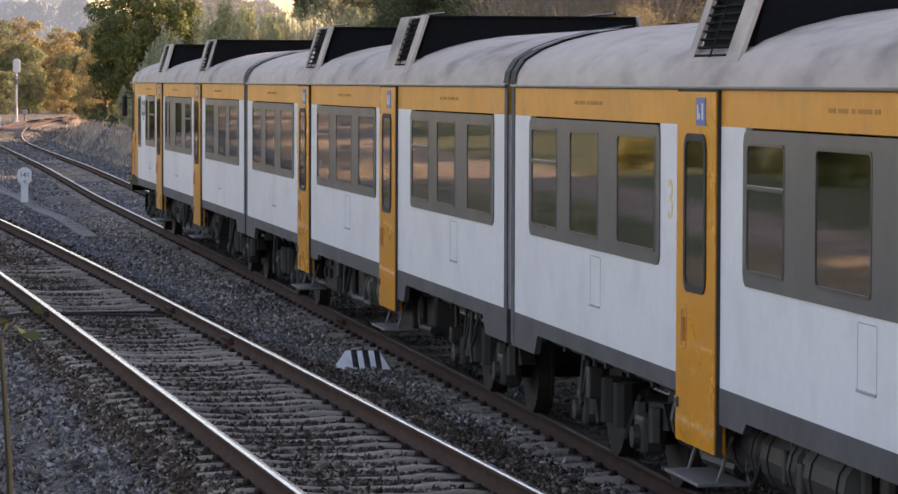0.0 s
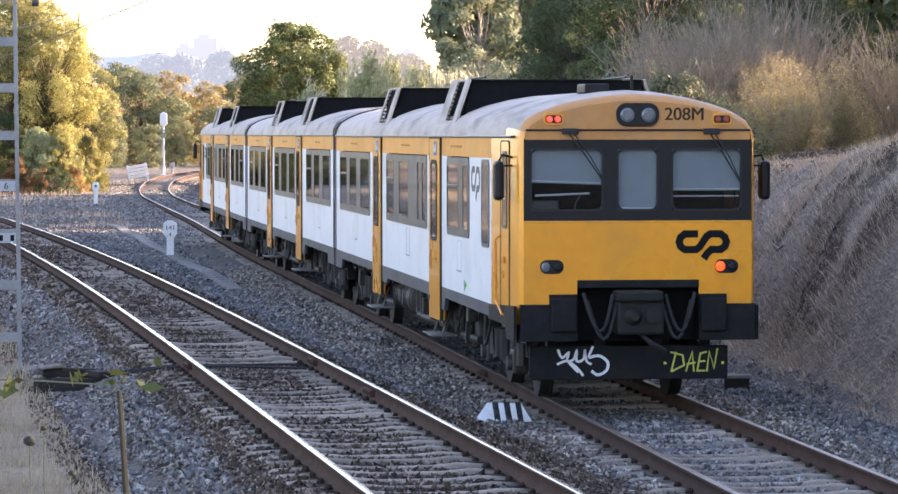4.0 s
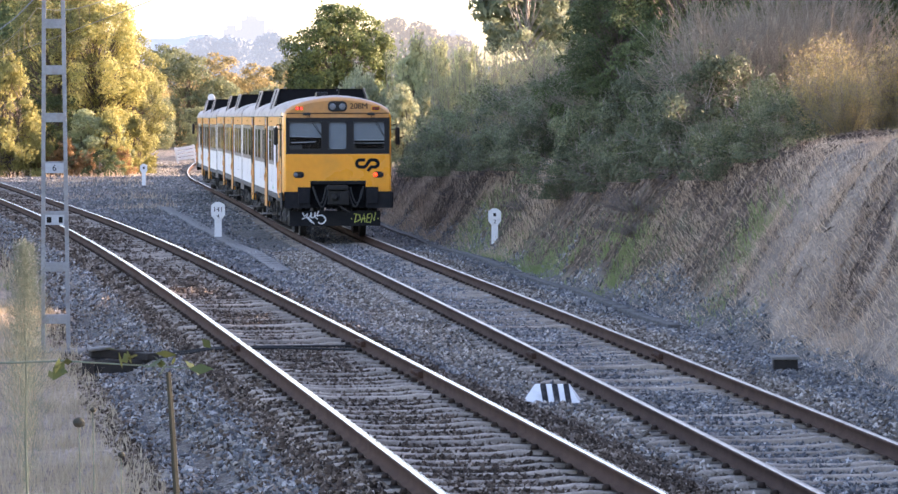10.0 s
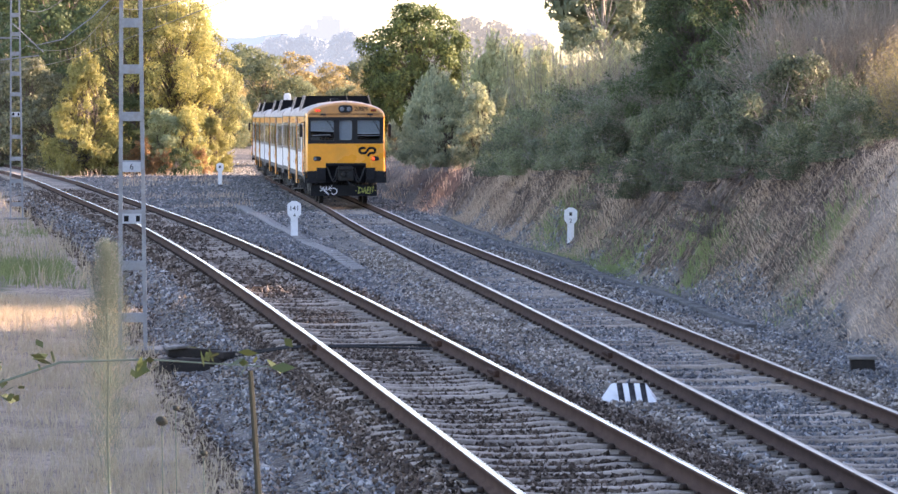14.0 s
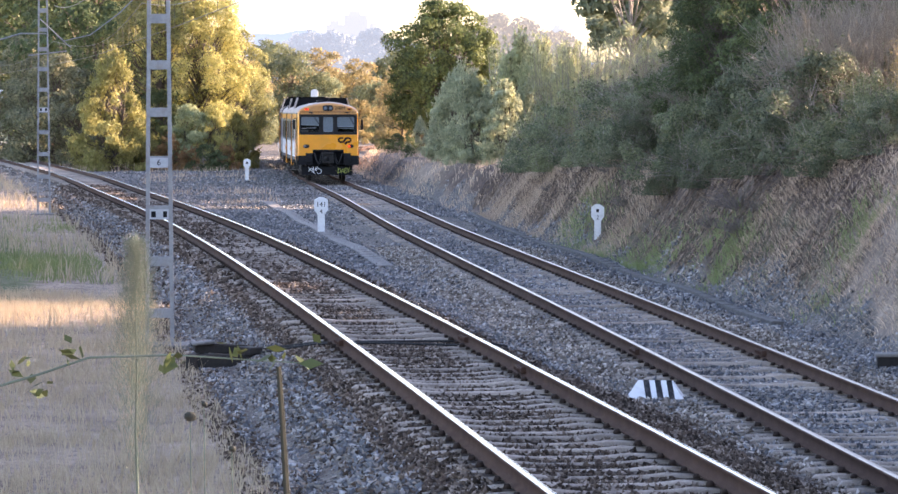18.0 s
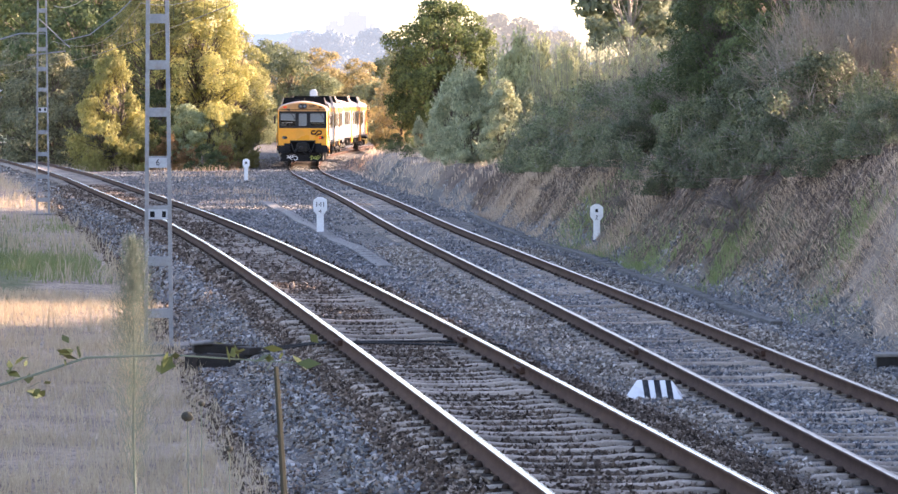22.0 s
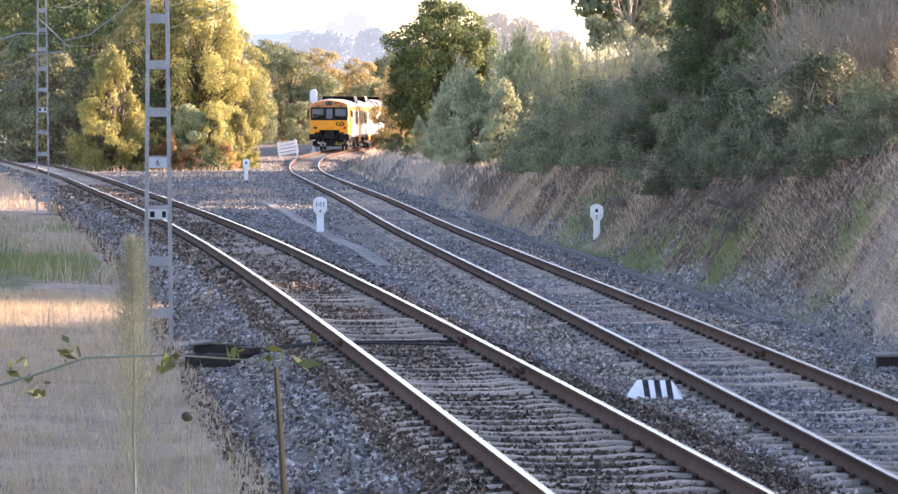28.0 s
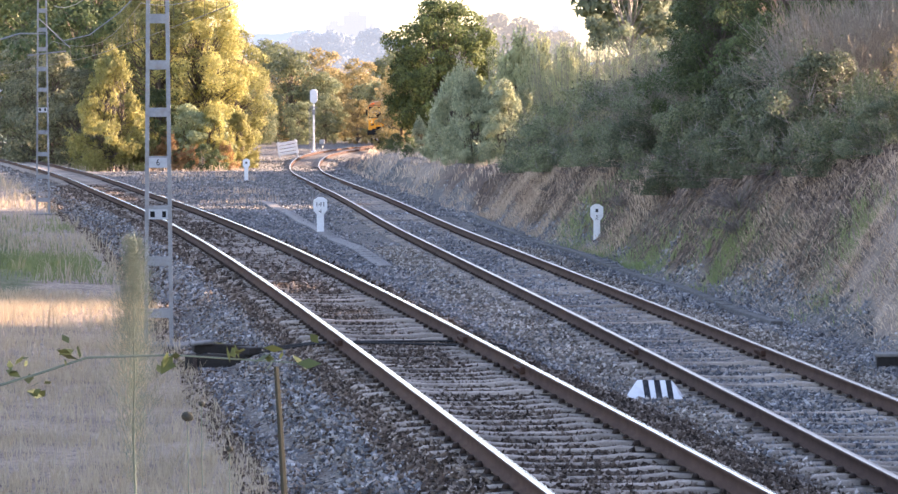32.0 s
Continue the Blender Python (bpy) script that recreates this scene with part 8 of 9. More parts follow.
# mostly unseen woods, added beyond the top of the bank to shade the line
wood_tree = [tree("wood_tree", "dark tree added beyond the cutting to shade the line", "tree", 9.0, 3.2, 0.10, 0.36, 4500, "leaf_dark", seed=141 + k, limbs=26, clump=0.6, group="trees of the wood") for k in range(2)]
row(wood_tree, [(18, 46, 1.0), (20, 56, 1.05), (24, 50, 1.25), (27, 62, 1.3), (31, 56, 1.5), (20, 38, 0.95), (25, 36, 1.2), (18, 80, 1.1), (20, 90, 1.2), (22, 82, 1.2), (19, 101, 1.15), (24, 96, 1.35), (18, 116, 1.15), (22, 110, 1.3), (17, 130, 1.1), (22, 126, 1.3), (27, 108, 1.5), (29, 84, 1.5), (19, 28, 0.95), (24, 24, 1.2), (33, 70, 1.1), (31, 120, 1.5), (34, 40, 1.5), (33, 100, 1.6), (15, 168, 1.3), (18, 176, 1.5), (17, 184, 1.4), (20, 190, 1.5), (18, 197, 1.25), (22, 206, 1.25), (18, 160, 1.4), (24, 182, 1.7), (25, 197, 1.5), (20, 168, 1.5), (16.5, 41, 0.9), (17, 50, 0.95), (22, 44, 1.1), (16, 33, 0.85), (28, 46, 1.3), (26, 30, 1.2), (21, 20, 1.0), (17, 22, 0.8), (22, 114, 1.65), (20, 120, 1.6), (24, 121, 1.75), (23, 105, 1.6), (26, 128, 1.8), (21, 97, 1.5), (19, 150, 0.9), (23, 153, 1.15), (20, 142, 0.95), (21, 133, 1.1), (19, 76.8, 1.15), (22.5, 79.5, 1.35)])

# trees on the camera's side of the near track, which the carriage windows mirror
row([autumn_tree[0], mid_tree[0], mid_tree[1]], [(-24 - 5 * ((k * 0.618) % 1.0), -14 + 9.5 * k, 0.6 + 0.25 * ((k * 0.37) % 1.0)) for k in range(7)])
row(golden_bush, [(-13.5 - 0.09 * (50 + 7.0 * k) - 4 * ((k * 0.618) % 1.0), 50 + 7.0 * k, 0.8 + 0.2 * ((k * 0.41) % 1.0)) for k in range(12)])


# ---------------------------------------------------------------- ballast stones and grass
def scatter_stones(name, n, y0, y1, size, mat, keep, seed, label, coarse=False):
    """Loose angular stones lying on the ground, joined."""
    rng = np.random.RandomState(seed)
    y = y0 + (y1 - y0) * rng.rand(n * 3)
    u = rng.rand(n * 3)
    lo, hi = near_x(y) - 3.1, far_x(y) + 4.6
    x = lo + (hi - lo) * u
    ok = keep(x, y, rng)
    for fx in (near_x, far_x):
        d = np.abs(np.abs(x - fx(y)) - GAUGE / 2)
        ok &= d > 0.13
        s_of = np.interp(y, *ARC[fx]) - np.interp(14.0, *ARC[fx])
        phase = np.abs((s_of / 0.6 + 0.5) % 1.0 - 0.5) * 0.6
        ok &= (phase > 0.075) | (np.abs(x - fx(y)) > 1.25) | (rng.rand(len(x)) < 0.22)
    x, y = x[ok][:n], y[ok][:n]
    n = len(x)
    r = size * rng.uniform(0.5, 1.35, n)
    base = np.array([(1, 0, 0), (-1, 0, 0), (0, 1, 0), (0, -1, 0), (0, 0, 1), (0, 0, -1)], float)
    faces = np.array([(0, 2, 4), (2, 1, 4), (1, 3, 4), (3, 0, 4), (2, 0, 5), (1, 2, 5), (3, 1, 5), (0, 3, 5)])
    if coarse:
        base = np.array([(1, 0.2, -0.6), (-0.7, 0.9, -0.6), (-0.5, -1, -0.5), (0.1, 0, 1)], float)
        faces = np.array([(0, 1, 3), (1, 2, 3), (2, 0, 3), (1, 0, 2)])
    nv = len(base)
    Q = rng.normal(size=(n, 3, 3))
    Q[:, 0] = unit(Q[:, 0])
    Q[:, 1] = unit(np.cross(Q[:, 0], Q[:, 1]))
    Q[:, 2] = np.cross(Q[:, 0], Q[:, 1])
    V = base[None] * rng.uniform(0.65, 1.25, (n, nv, 1)) * np.array([1.15, 0.9, 0.75]) + rng.normal(0, 0.16, (n, nv, 3))
    V = np.einsum("nvj,njk->nvk", V, Q) * r[:, None, None]
    V += np.stack([x, y, ground_z(x, y) + r * 0.15], -1)[:, None, :]
    F = faces[None] + (np.arange(n) * nv)[:, None, None]
    return tagged(arrays(name, V.reshape(-1, 3), F.reshape(-1, 3), mat), label, "ballast", kind="stuff")


def clean(x, y, rng):
    g, r = zones(x, y)[:2]
    return (g > 0.35 + 0.3 * rng.rand(len(x))) & (r < 0.2 + 0.6 * rng.rand(len(x)))


def rusty(x, y, rng):
    g, r = zones(x, y)[:2]
    return r > 0.2 + 0.5 * rng.rand(len(x))


def shoulder(x, y):
    """Share of pale dusty stone beside the far track's rails."""
    df = np.abs(x - far_x(y) + 0.1)
    return smooth(0.75, 1.0, df) * smooth(2.7, 1.9, df) * 0.85 + 0.12


def blue_ballast(x, y, rng):
    return clean(x, y, rng) & (rng.rand(len(x)) > shoulder(x, y) + 0.25 * fbm(x, y, 3.0, 24))


def pale_ballast(x, y, rng):
    return clean(x, y, rng) & (rng.rand(len(x)) < shoulder(x, y) + 0.15 * fbm(x, y, 3.0, 25))


scatter_stones("ballast_stones", 75000, 23.0, 66.0, 0.036, "stone_blue", blue_ballast, 5, "loose grey-blue angular ballast stones between the tracks", True)
scatter_stones("dusty_ballast_stones", 48000, 23.0, 90.0, 0.034, "stone", pale_ballast, 55, "pale dusty ballast stones beside the far track", True)
scatter_stones("rusty_ballast_stones", 52000, 23.0, 64.0, 0.032, "stone_rust", rusty, 6, "brown rust-stained ballast stones round the near track", True)
scatter_stones("far_rusty_stones", 32000, 60.0, 150.0, 0.055, "stone_rust", rusty, 8, "brown ballast stones farther along the near track", True)
scatter_stones("distant_ballast_stones", 50000, 116.0, 245.0, 0.05, "stone_blue", clean, 9, "blue-grey ballast stones round the bend", True)
scatter_stones("far_ballast_stones", 56000, 62.0, 122.0, 0.05, "stone_blue", blue_ballast, 7, "grey-blue ballast stones farther along the line", True)


def grass(name, x, y, h, w, lean, mat, seed, label):
    """Single blades standing on the ground, each bent by the slope and by chance."""
    rng = np.random.RandomState(seed)
    n = len(x)
    z = ground_z(x, y)
    a = rng.uniform(0, 6.28, n)
    hh = h * rng.uniform(0.45, 1.25, n)
    side = np.stack([np.cos(a), np.sin(a), 0 * a], -1) * (w * rng.uniform(0.6, 1.3, n))[:, None]
    gx_ = (ground_z(x + 0.3, y) - z) / 0.3
    loose = 0.35 if lean < 0.5 else 0.5
    bend = np.stack([-gx_ * lean + rng.normal(0, loose, n), rng.normal(0, loose, n) - 0.1, 0 * a], -1)
    bend[:, :2] *= hh[:, None]
    foot = np.stack([x, y, z - 0.03], -1)
    mid = foot + np.stack([0 * a, 0 * a, hh * 0.6], -1) + bend * 0.3
    tip = foot + np.stack([0 * a, 0 * a, hh * 0.95], -1) + bend
    V = np.stack([foot - side, foot + side, mid + side * 0.7, mid - side * 0.7, tip - side * 0.12, tip + side * 0.12], 1)
    i = (np.arange(n) * 6)[:, None]
    F = np.concatenate([i + np.array([0, 1, 2, 3]), i + np.array([3, 2, 5, 4])])
    return tagged(arrays(name, V.reshape(-1, 3), F, mat), label, "grass", kind="stuff")


def sward(n, y0, y1, d0, d1, line, sign, seed, thin=None, power=1.0, tuft=0.32):
    rng = np.random.RandomState(seed)
    y = y0 + (y1 - y0) * rng.rand(n) ** power
    d = d0 + (d1 - d0) * rng.rand(n)
    x = line(y) + sign * d
    # tufts: pull the blades towards scattered centres
    cell = 0.32
    jx, jy = np.floor(x / cell), np.floor(y / cell)
    hx = np.modf(np.sin(jx * 12.9898 + jy * 78.233) * 43758.5453)[0]
    hy = np.modf(np.sin(jx * 39.346 + jy * 11.135) * 24634.6345)[0]
    k = tuft * rng.rand(n)
    x = x + ((jx + 0.5 + 0.5 * hx) * cell - x) * k
    y = y + ((jy + 0.5 + 0.5 * hy) * cell - y) * k
    if thin is not None:
        ok = rng.rand(n) < thin(x, y)
        x, y = x[ok], y[ok]
    return x, y


def bank_cover(x, y):
    earth = zones(x, y)[3]
    patches = smooth(0.0, 0.5, fbm(0.5 * (x - far_x(y)), y + fbm(x, y, 2.0, 36), 2.4, 6, 5))
    holes = smooth(-0.7, 0.2, fbm(x, y, 1.3, 8, 5)) * smooth(-0.8, 0.1, fbm(0.5 * (x - far_x(y)), y + 0.8 * fbm(x, y, 2.0, 35), 1.7, 28, 5))
    lush = (1 - earth) ** 2 * (0.12 + 0.88 * holes) + earth * 0.22 * patches
    return np.clip(lush, 0, 1) * (0.25 + 0.75 * smooth(2.9, 3.8, x - far_x(y)))


bx, by = sward(150000, 36, 135, 3.1, 9.5, far_x, 1, 11, bank_cover, 1.7, 0.0)
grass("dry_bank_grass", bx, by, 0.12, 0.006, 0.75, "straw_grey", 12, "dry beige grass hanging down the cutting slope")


def green_cover(x, y):
    """Lush patches at the foot of the slope, a few sprigs elsewhere."""
    d = x - far_x(y)
    lush = np.exp(-((d - 3.35) / 0.5) ** 2 - ((y - 78) / 5.0) ** 2) + np.exp(-((d - 3.6) / 0.45) ** 2 - ((y - 69) / 2.6) ** 2) + 0.9 * np.exp(-((d - 4.5) / 0.35) ** 2 - ((y - 59.5) / 1.3) ** 2)
    lush = lush + 0.7 * np.exp(-((d - 3.5) / 0.5) ** 2 - ((y - 90) / 4.0) ** 2) + 0.4 * np.exp(-((d - 3.6) / 0.4) ** 2 - ((y - 57) / 1.6) ** 2)
    return np.clip(lush, 0, 1) * smooth(-0.45, 0.25, fbm(x, y, 1.1, 9))


gxx, gyy = sward(75000, 54, 108, 2.9, 5.0, far_x, 1, 13, green_cover)
grass("green_bank_grass", gxx, gyy, 0.22, 0.0065, 0.1, "green_grass", 14, "green grass at the foot of the slope")
sx_, sy_ = sward(26000, 84, 118, 3.1, 5.6, far_x, 1, 27, lambda x, y: smooth(-0.35, 0.4, fbm(x, y, 1.6, 18)))
sx_ = sx_ + np.random.RandomState(33).normal(0, 0.12, len(sx_))
sy_ = sy_ + np.random.RandomState(34).normal(0, 0.2, len(sy_))
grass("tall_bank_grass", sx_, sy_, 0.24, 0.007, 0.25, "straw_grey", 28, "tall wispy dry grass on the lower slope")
qx_, qy_ = sward(30000, 48, 68, 3.6, 6.5, far_x, 1, 29, lambda x, y: 0.2 + 0.8 * smooth(-0.3, 0.5, fbm(x, y, 1.3, 19)))
qx_ = qx_ + np.random.RandomState(31).normal(0, 0.16, len(qx_))
qy_ = qy_ + np.random.RandomState(32).normal(0, 0.16, len(qy_))
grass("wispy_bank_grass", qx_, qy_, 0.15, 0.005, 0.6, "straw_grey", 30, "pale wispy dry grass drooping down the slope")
vx, vy = sward(72000, 26, 66, 2.75, 8.5, near_x, -1, 15, lambda x, y: (0.2 + 0.8 * smooth(2.6, 3.4, near_x(y) - x)) * (0.3 + 0.7 * smooth(-0.25, 0.35, fbm(x, y, 1.8, 15))))
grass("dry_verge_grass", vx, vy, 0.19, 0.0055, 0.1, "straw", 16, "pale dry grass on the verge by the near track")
wx, wy = sward(26000, 70, 112, 3.2, 8.0, near_x, -1, 17, lambda x, y: np.clip(1.2 * np.exp(-((near_x(y) - x - 4.5) / 0.9) ** 2 - ((y - 77) / 5.0) ** 2), 0, 1) + 0.35 * smooth(-0.2, 0.6, fbm(x, y, 2.5, 10)))
grass("green_verge_grass", wx, wy, 0.24, 0.012, 0.1, "green_grass", 18, "green weeds beside the gravel path")
tx, ty = sward(12000, 56, 215, 2.9, 7.0, near_x, -1, 19, lambda x, y: smooth(0.0, 0.5, fbm(x, y, 3.0, 11)))
grass("tall_dry_grass", tx, ty, 0.55, 0.012, 0.1, "straw", 20, "tall dry grass tufts along the near track")
fx_, fy_ = sward(8000, 118, 260, 2.6, 6.5, far_x, 1, 21, lambda x, y: smooth(-0.3, 0.4, fbm(x, y, 4.0, 12)))
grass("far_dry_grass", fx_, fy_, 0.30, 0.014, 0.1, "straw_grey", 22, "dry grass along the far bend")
kx, ky = sward(4500, 125, 215, 3.2, 9.0, far_x, -1, 23, lambda x, y: smooth(0.1, 0.7, fbm(x, y, 4.0, 13)) * (near_x(y) + 3 < x))
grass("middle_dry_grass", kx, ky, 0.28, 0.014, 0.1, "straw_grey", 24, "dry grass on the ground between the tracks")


ox_, oy_ = sward(1800, 196, 206, 2.0, 11.0, near_x, 1, 25, lambda x, y: smooth(-0.2, 0.4, fbm(x, y, 2.5, 16)) * (x < far_x(y) - 4.5))
grass("ochre_grass", ox_, oy_, 0.5, 0.016, 0.1, "straw_grey", 26, "tall ochre grass at the foot of the golden trees")


lr = np.random.RandomState(61)
ly = lr.uniform(50, 125, 60000)
lx = far_x(ly) + lr.uniform(3.4, 7.5, len(ly))
keep = lr.rand(len(ly)) < zones(lx, ly)[3] - 0.22
lx, ly = lx[keep], ly[keep]
la, ll = lr.uniform(0, 6.28, len(lx)), 0.02 + 0.16 * lr.rand(len(lx)) ** 2.5
ex, ey = lx + np.cos(la) * ll, ly + np.sin(la) * ll
litter = twig_mesh("slope_litter", np.stack([lx, ly, ground_z(lx, ly) + 0.01, ex, ey, ground_z(ex, ey) + lr.uniform(0.01, 0.06, len(lx)), lr.uniform(0.006, 0.024, len(lx)), lr.uniform(0.003, 0.016, len(lx))], -1), "litter", None)
tagged(litter, "fallen twigs, roots and clods on the earth slope", "litter", kind="stuff")


# ---------------------------------------------------------------- weeds right before the camera
def fennel(x, y, z0, h, seed, label):
    """A stalk whose upper half carries a cloud of hair-fine leaves."""
    rng = np.random.RandomState(seed)
    f = tagged(new("fennel_plant"), label, "weed", "weeds near the camera")
    segs, fine = [], []
    p = np.array([0.0, 0, 0])
    for k in range(10):
        q = np.array([rng.normal(0, 0.0025), rng.normal(0, 0.0025), h * (k + 1) / 10])
        segs.append([*p, *q, 0.0075 - 0.0006 * k, 0.0069 - 0.0006 * k])
        p = q
    for k in range(6500):
        u = rng.beta(2.0, 1.2)
        w = 0.005 + 0.019 * math.sin(math.pi * min(1.0, u * 0.9 + 0.03)) ** 0.9
        c = np.array([rng.normal(0, w), rng.normal(0, w), h * (0.60 + 0.41 * u)])
        e = unit(np.array([c[0], c[1], 0]) * 14 + rng.normal(0, 0.35, 3) + (0, 0, 1.1)) * rng.uniform(0.010, 0.028)
        fine.append([*c, *(c + e), 0.00034, 0.0002])
    twig_mesh("stem", segs, "fennel", f)
    twig_mesh("foliage", fine, "fennel", f)
    f.matrix_world = pose(x, y, z0)


M["fennel"] = material("fennel_green", (0.115, 0.145, 0.11), (0.09, 0.115, 0.085), 0.8, grain=30, bump=0.1)
M["weed_brown"] = material("weed_brown", (0.028, 0.030, 0.020), (0.018, 0.019, 0.013), 0.9, grain=30, bump=0.2)
M["weed_green"] = leaf_material("weed_leaves", (0.03, 0.045, 0.018), (0.06, 0.078, 0.03), 0.15)


x, y, z = (-0.736, 8.0, 2.985)
fennel(x, y, 1.55, z - 1.55, 1, "feathery pale green fennel stalk close to the camera")
def weed(pts, r, mat, label, leaves=(), heads=()):
    w = tagged(new("weed_stalk"), label, "weed", "weeds near the camera")
    bm = bmesh.new()
    tube(bm, pts, r, 6)
    part("stalk", bm, mat, w)
    rng = np.random.RandomState(len(pts) * 7 + len(leaves))
    for q in leaves:
        V, F = leaf_quads(np.array(q) + rng.normal(0, 0.014, (6, 3)), 0.030, rng)
        for j in range(6):
            arrays("leaf", V[4 * j:4 * j + 4], np.array([[0, 1, 2, 3]]), "weed_green", w)
    for q, s in heads:
        bm = bmesh.new()
        bmesh.ops.create_icosphere(bm, subdivisions=2, radius=s)
        for v in bm.verts:
            v.co = v.co * (1 + 0.25 * noise.noise(v.co * 90)) * Vector((1, 1, 0.8)).length / 1.62
            v.co.z *= 0.8
        ob = part("seed_head", bm, "weed_brown", w)
        ob.location = q
    return w


sx, sy, sz = (-0.378, 7.5, 2.742)
weed([(sx + 0.03, sy, 1.55), (sx + 0.018, sy, 2.45), (sx + 0.008, sy, 2.62), (sx, sy, sz)], [0.009, 0.008, 0.007, 0.006], "weed_brown", "brown upright weed stalk close to the camera", [(sx, sy, sz + 0.012)])
tw = [(-1.097, 7.8, 2.655), (-0.941, 7.8, 2.701), (-0.824, 7.8, 2.740), (-0.629, 7.8, 2.746), (-0.473, 7.8, 2.736), (-0.291, 7.8, 2.725)]
weed(tw, [0.0035, 0.0033, 0.003, 0.0025, 0.002, 0.0015], "fennel", "slender arching weed twig with small leaves", [(-0.928, 7.8, 2.668), (-0.863, 7.8, 2.744), (-0.642, 7.8, 2.731), (-0.486, 7.8, 2.757), (-0.324, 7.8, 2.728), (-0.980, 7.8, 2.720)])
for q, s in (((-0.534, 7.0, 2.677), 0.013), ((-0.506, 7.0, 2.703), 0.007), ((-0.449, 7.0, 2.611), 0.008)):
    weed([(q[0] + 0.01, q[1], 1.55), (q[0] + 0.006, q[1], (1.55 + q[2]) / 2), q], [0.0022, 0.0018, 0.0012], "fennel", "thin dry weed stalk with a brown seed head", (), [(q, s)])


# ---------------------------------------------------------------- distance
# Distance haze is put into these materials: pale tones and a weak glow.
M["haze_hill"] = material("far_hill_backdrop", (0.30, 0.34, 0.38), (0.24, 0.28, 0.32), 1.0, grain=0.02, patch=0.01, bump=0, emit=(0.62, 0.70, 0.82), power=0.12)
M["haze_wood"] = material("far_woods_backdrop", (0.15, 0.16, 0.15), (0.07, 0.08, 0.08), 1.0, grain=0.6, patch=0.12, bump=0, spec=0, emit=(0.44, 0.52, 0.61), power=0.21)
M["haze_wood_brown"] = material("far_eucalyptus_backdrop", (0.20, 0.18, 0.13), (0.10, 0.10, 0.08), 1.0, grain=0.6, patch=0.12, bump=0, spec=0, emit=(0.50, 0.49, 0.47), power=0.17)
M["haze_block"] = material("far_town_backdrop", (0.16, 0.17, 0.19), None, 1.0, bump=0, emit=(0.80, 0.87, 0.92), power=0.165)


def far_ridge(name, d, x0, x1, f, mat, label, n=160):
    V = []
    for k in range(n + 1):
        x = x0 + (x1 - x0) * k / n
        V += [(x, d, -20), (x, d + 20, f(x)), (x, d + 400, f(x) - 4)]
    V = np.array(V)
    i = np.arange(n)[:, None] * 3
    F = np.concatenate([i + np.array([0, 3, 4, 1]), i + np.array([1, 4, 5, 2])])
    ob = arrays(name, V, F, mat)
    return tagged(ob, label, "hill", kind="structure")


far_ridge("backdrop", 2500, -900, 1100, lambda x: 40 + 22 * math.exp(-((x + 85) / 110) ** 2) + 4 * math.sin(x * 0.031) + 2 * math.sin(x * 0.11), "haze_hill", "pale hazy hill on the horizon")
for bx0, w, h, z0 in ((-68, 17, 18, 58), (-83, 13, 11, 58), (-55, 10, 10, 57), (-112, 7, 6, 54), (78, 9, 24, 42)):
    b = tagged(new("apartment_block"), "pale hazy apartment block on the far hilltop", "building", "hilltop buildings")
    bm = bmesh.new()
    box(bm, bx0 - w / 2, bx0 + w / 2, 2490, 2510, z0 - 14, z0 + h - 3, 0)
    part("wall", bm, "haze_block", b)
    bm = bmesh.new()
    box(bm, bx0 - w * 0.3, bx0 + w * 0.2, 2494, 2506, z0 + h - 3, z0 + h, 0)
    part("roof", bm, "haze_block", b)


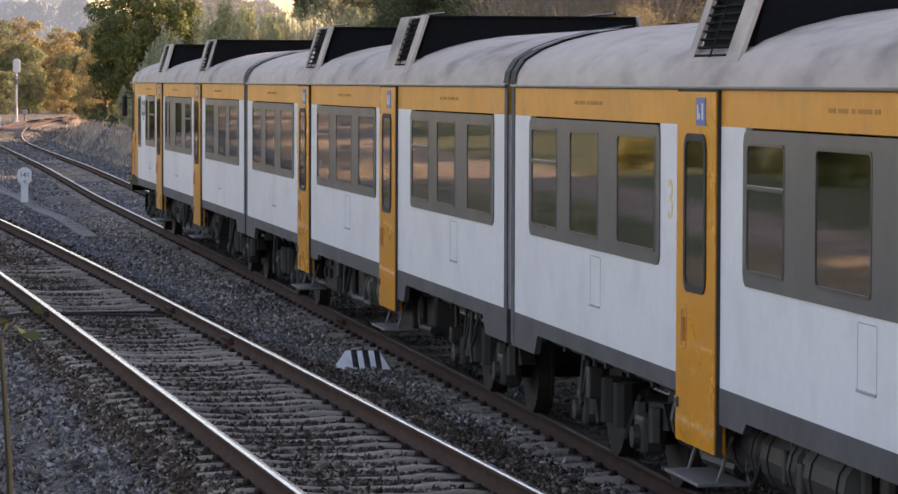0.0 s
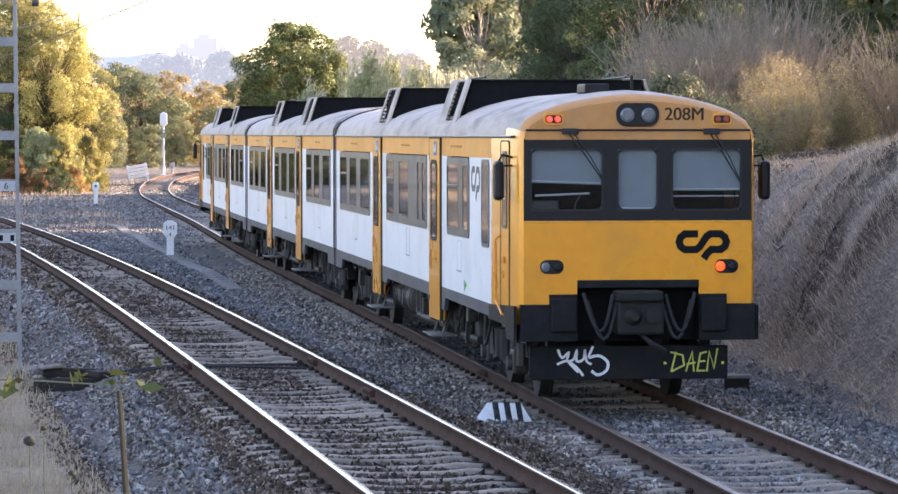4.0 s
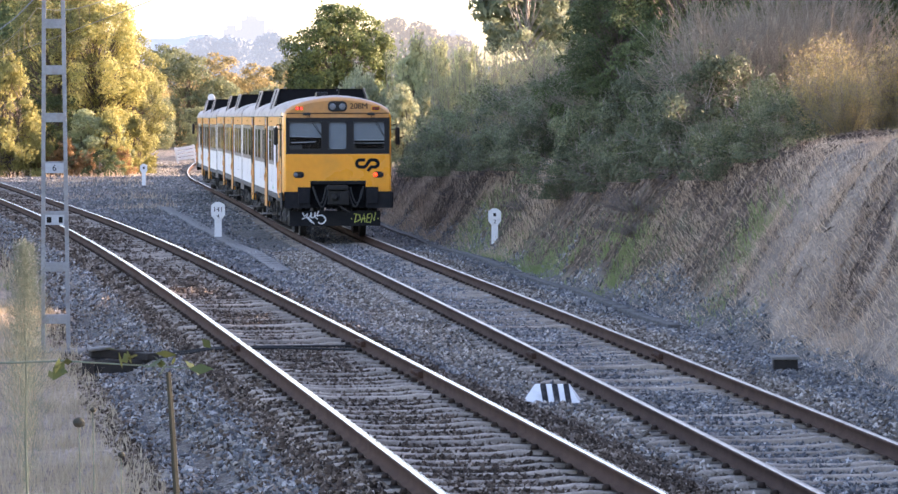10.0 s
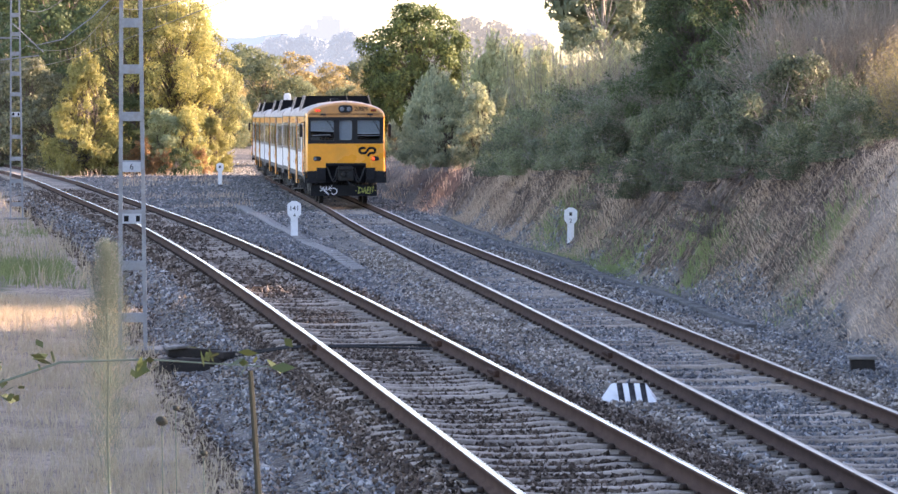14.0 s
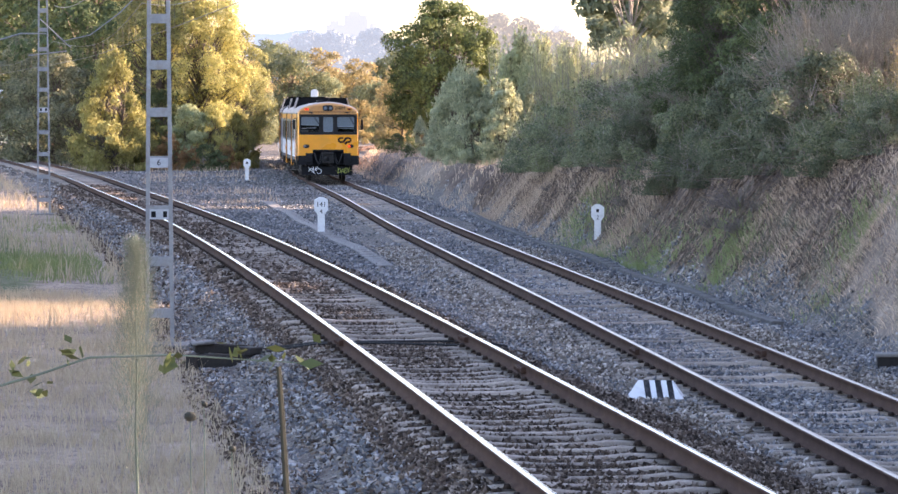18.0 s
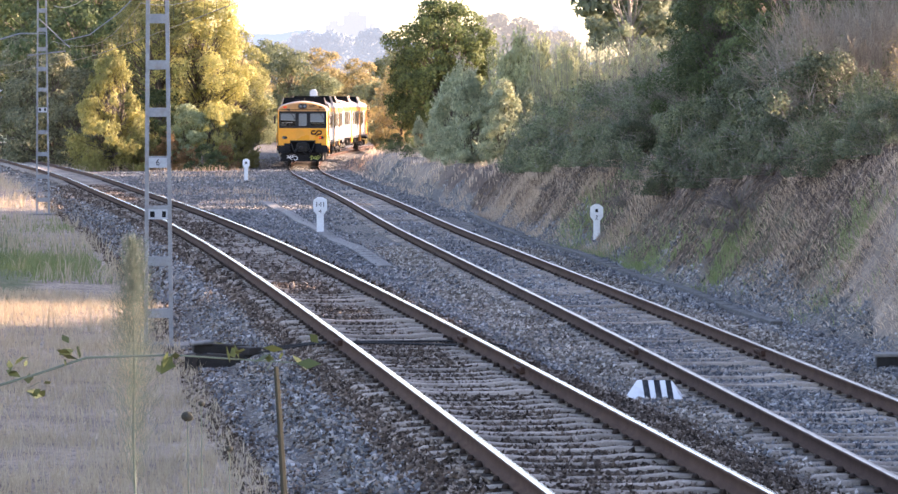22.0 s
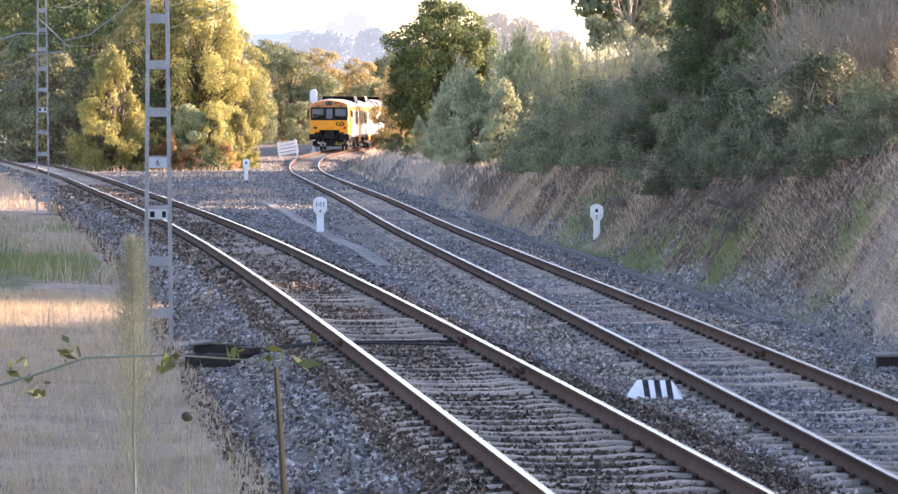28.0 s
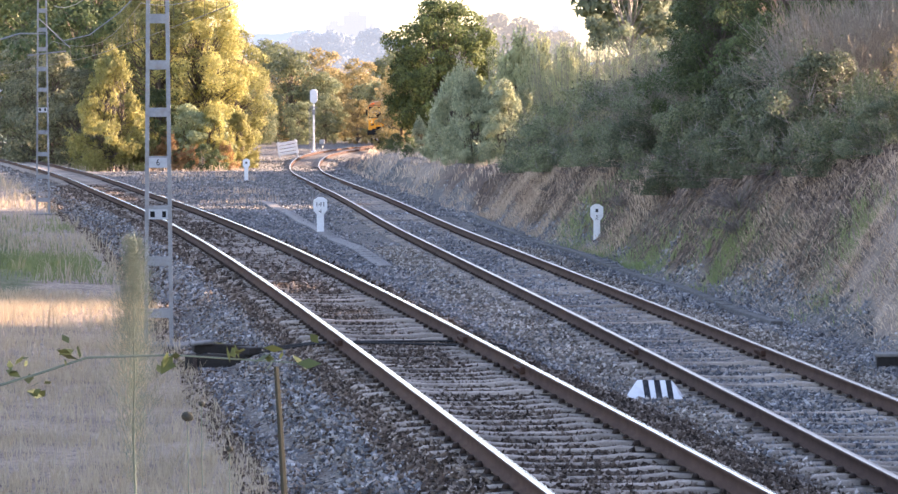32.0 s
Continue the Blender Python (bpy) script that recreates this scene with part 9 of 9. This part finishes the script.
def far_woods(name, n, d0, d1, x0, x1, top, seed, label, leaf=0.85, mat="haze_wood"):
    """A belt of far crowns, each a clump of leaf masses."""
    rng = np.random.RandomState(seed)
    pts, outs = [], []
    for k in range(n):
        d, u = rng.uniform(d0, d1), rng.rand()
        x = x0 + (x1 - x0) * u
        t = top(x) * rng.uniform(0.7, 1.1)
        r = rng.uniform(3.0, 6.5)
        c = np.array([x, d, t - r])
        m = 800
        lobes = unit(rng.normal(size=(14, 3)) + (0, 0, 0.3)) * r * 0.72 * (1, 1, 0.9)
        d_ = unit(rng.normal(size=(m, 3)) + (0, 0, 0.3))
        pts.append(c + lobes[rng.randint(0, 14, m)] + d_ * r * 0.36 * rng.uniform(0.7, 1.1, (m, 1)))
        outs.append(d_)
        low = rng.normal(0, 1, (m // 3, 3))
        pts.append(c + (0, 0, -r * 1.5) + low * r * 0.6)
        outs.append(low)
    P = np.concatenate(pts)
    V, F = leaf_quads(P, leaf, rng, out=np.concatenate(outs))
    return tagged(arrays(name, V, F, mat), label, "woods", kind="stuff")


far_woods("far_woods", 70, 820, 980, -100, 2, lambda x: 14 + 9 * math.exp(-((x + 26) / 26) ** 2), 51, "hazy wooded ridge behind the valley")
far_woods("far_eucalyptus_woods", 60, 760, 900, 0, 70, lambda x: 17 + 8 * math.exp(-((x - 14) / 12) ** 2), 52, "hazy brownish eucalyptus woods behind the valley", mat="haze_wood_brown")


# ---------------------------------------------------------------- motion
tail_y = spline([-1, 0, 1, 3, 6, 7, 8, 9, 10, 11, 12, 13, 14, 15.5, 17, 19, 21, 23, 25, 28, 30, 31.5, 33],
                [0.8, 8.85, 16.9, 32.8, 58.2, 66.6, 74.9, 83.3, 91.9, 100.6, 108.8, 117.2, 126.3, 140.3, 155.0, 174.2, 191.2, 208.9, 226.8, 254.2, 273.0, 287.5, 302.0])


def motions():
    """The three carriages run along the far track, each on its two bogies."""
    ys, ss = ARC[far_x]
    for car, middle, turn in ((car_tail, 11.9, 0), (car_mid, 35.15, 0), (car_lead, 58.4, 180)):
        rows = []
        for k in range(33):
            s = float(np.interp(tail_y(k), ys, ss)) + middle
            p, q = (Vector((*map(float, at_arc(far_x, s + d)), 0)) for d in (-8.4, 8.4))
            for v in (p, q):
                v.z = float(far_z(v.y))
            c, d = (p + q) / 2, q - p
            c += Vector((-d.y, d.x, 0)).normalized() * 0.05
            rows.append((k, pose(c.x, c.y, c.z, 0, 0, math.degrees(math.atan2(-d.y, -d.x)) + turn)))
        walk(car, rows)


motions()
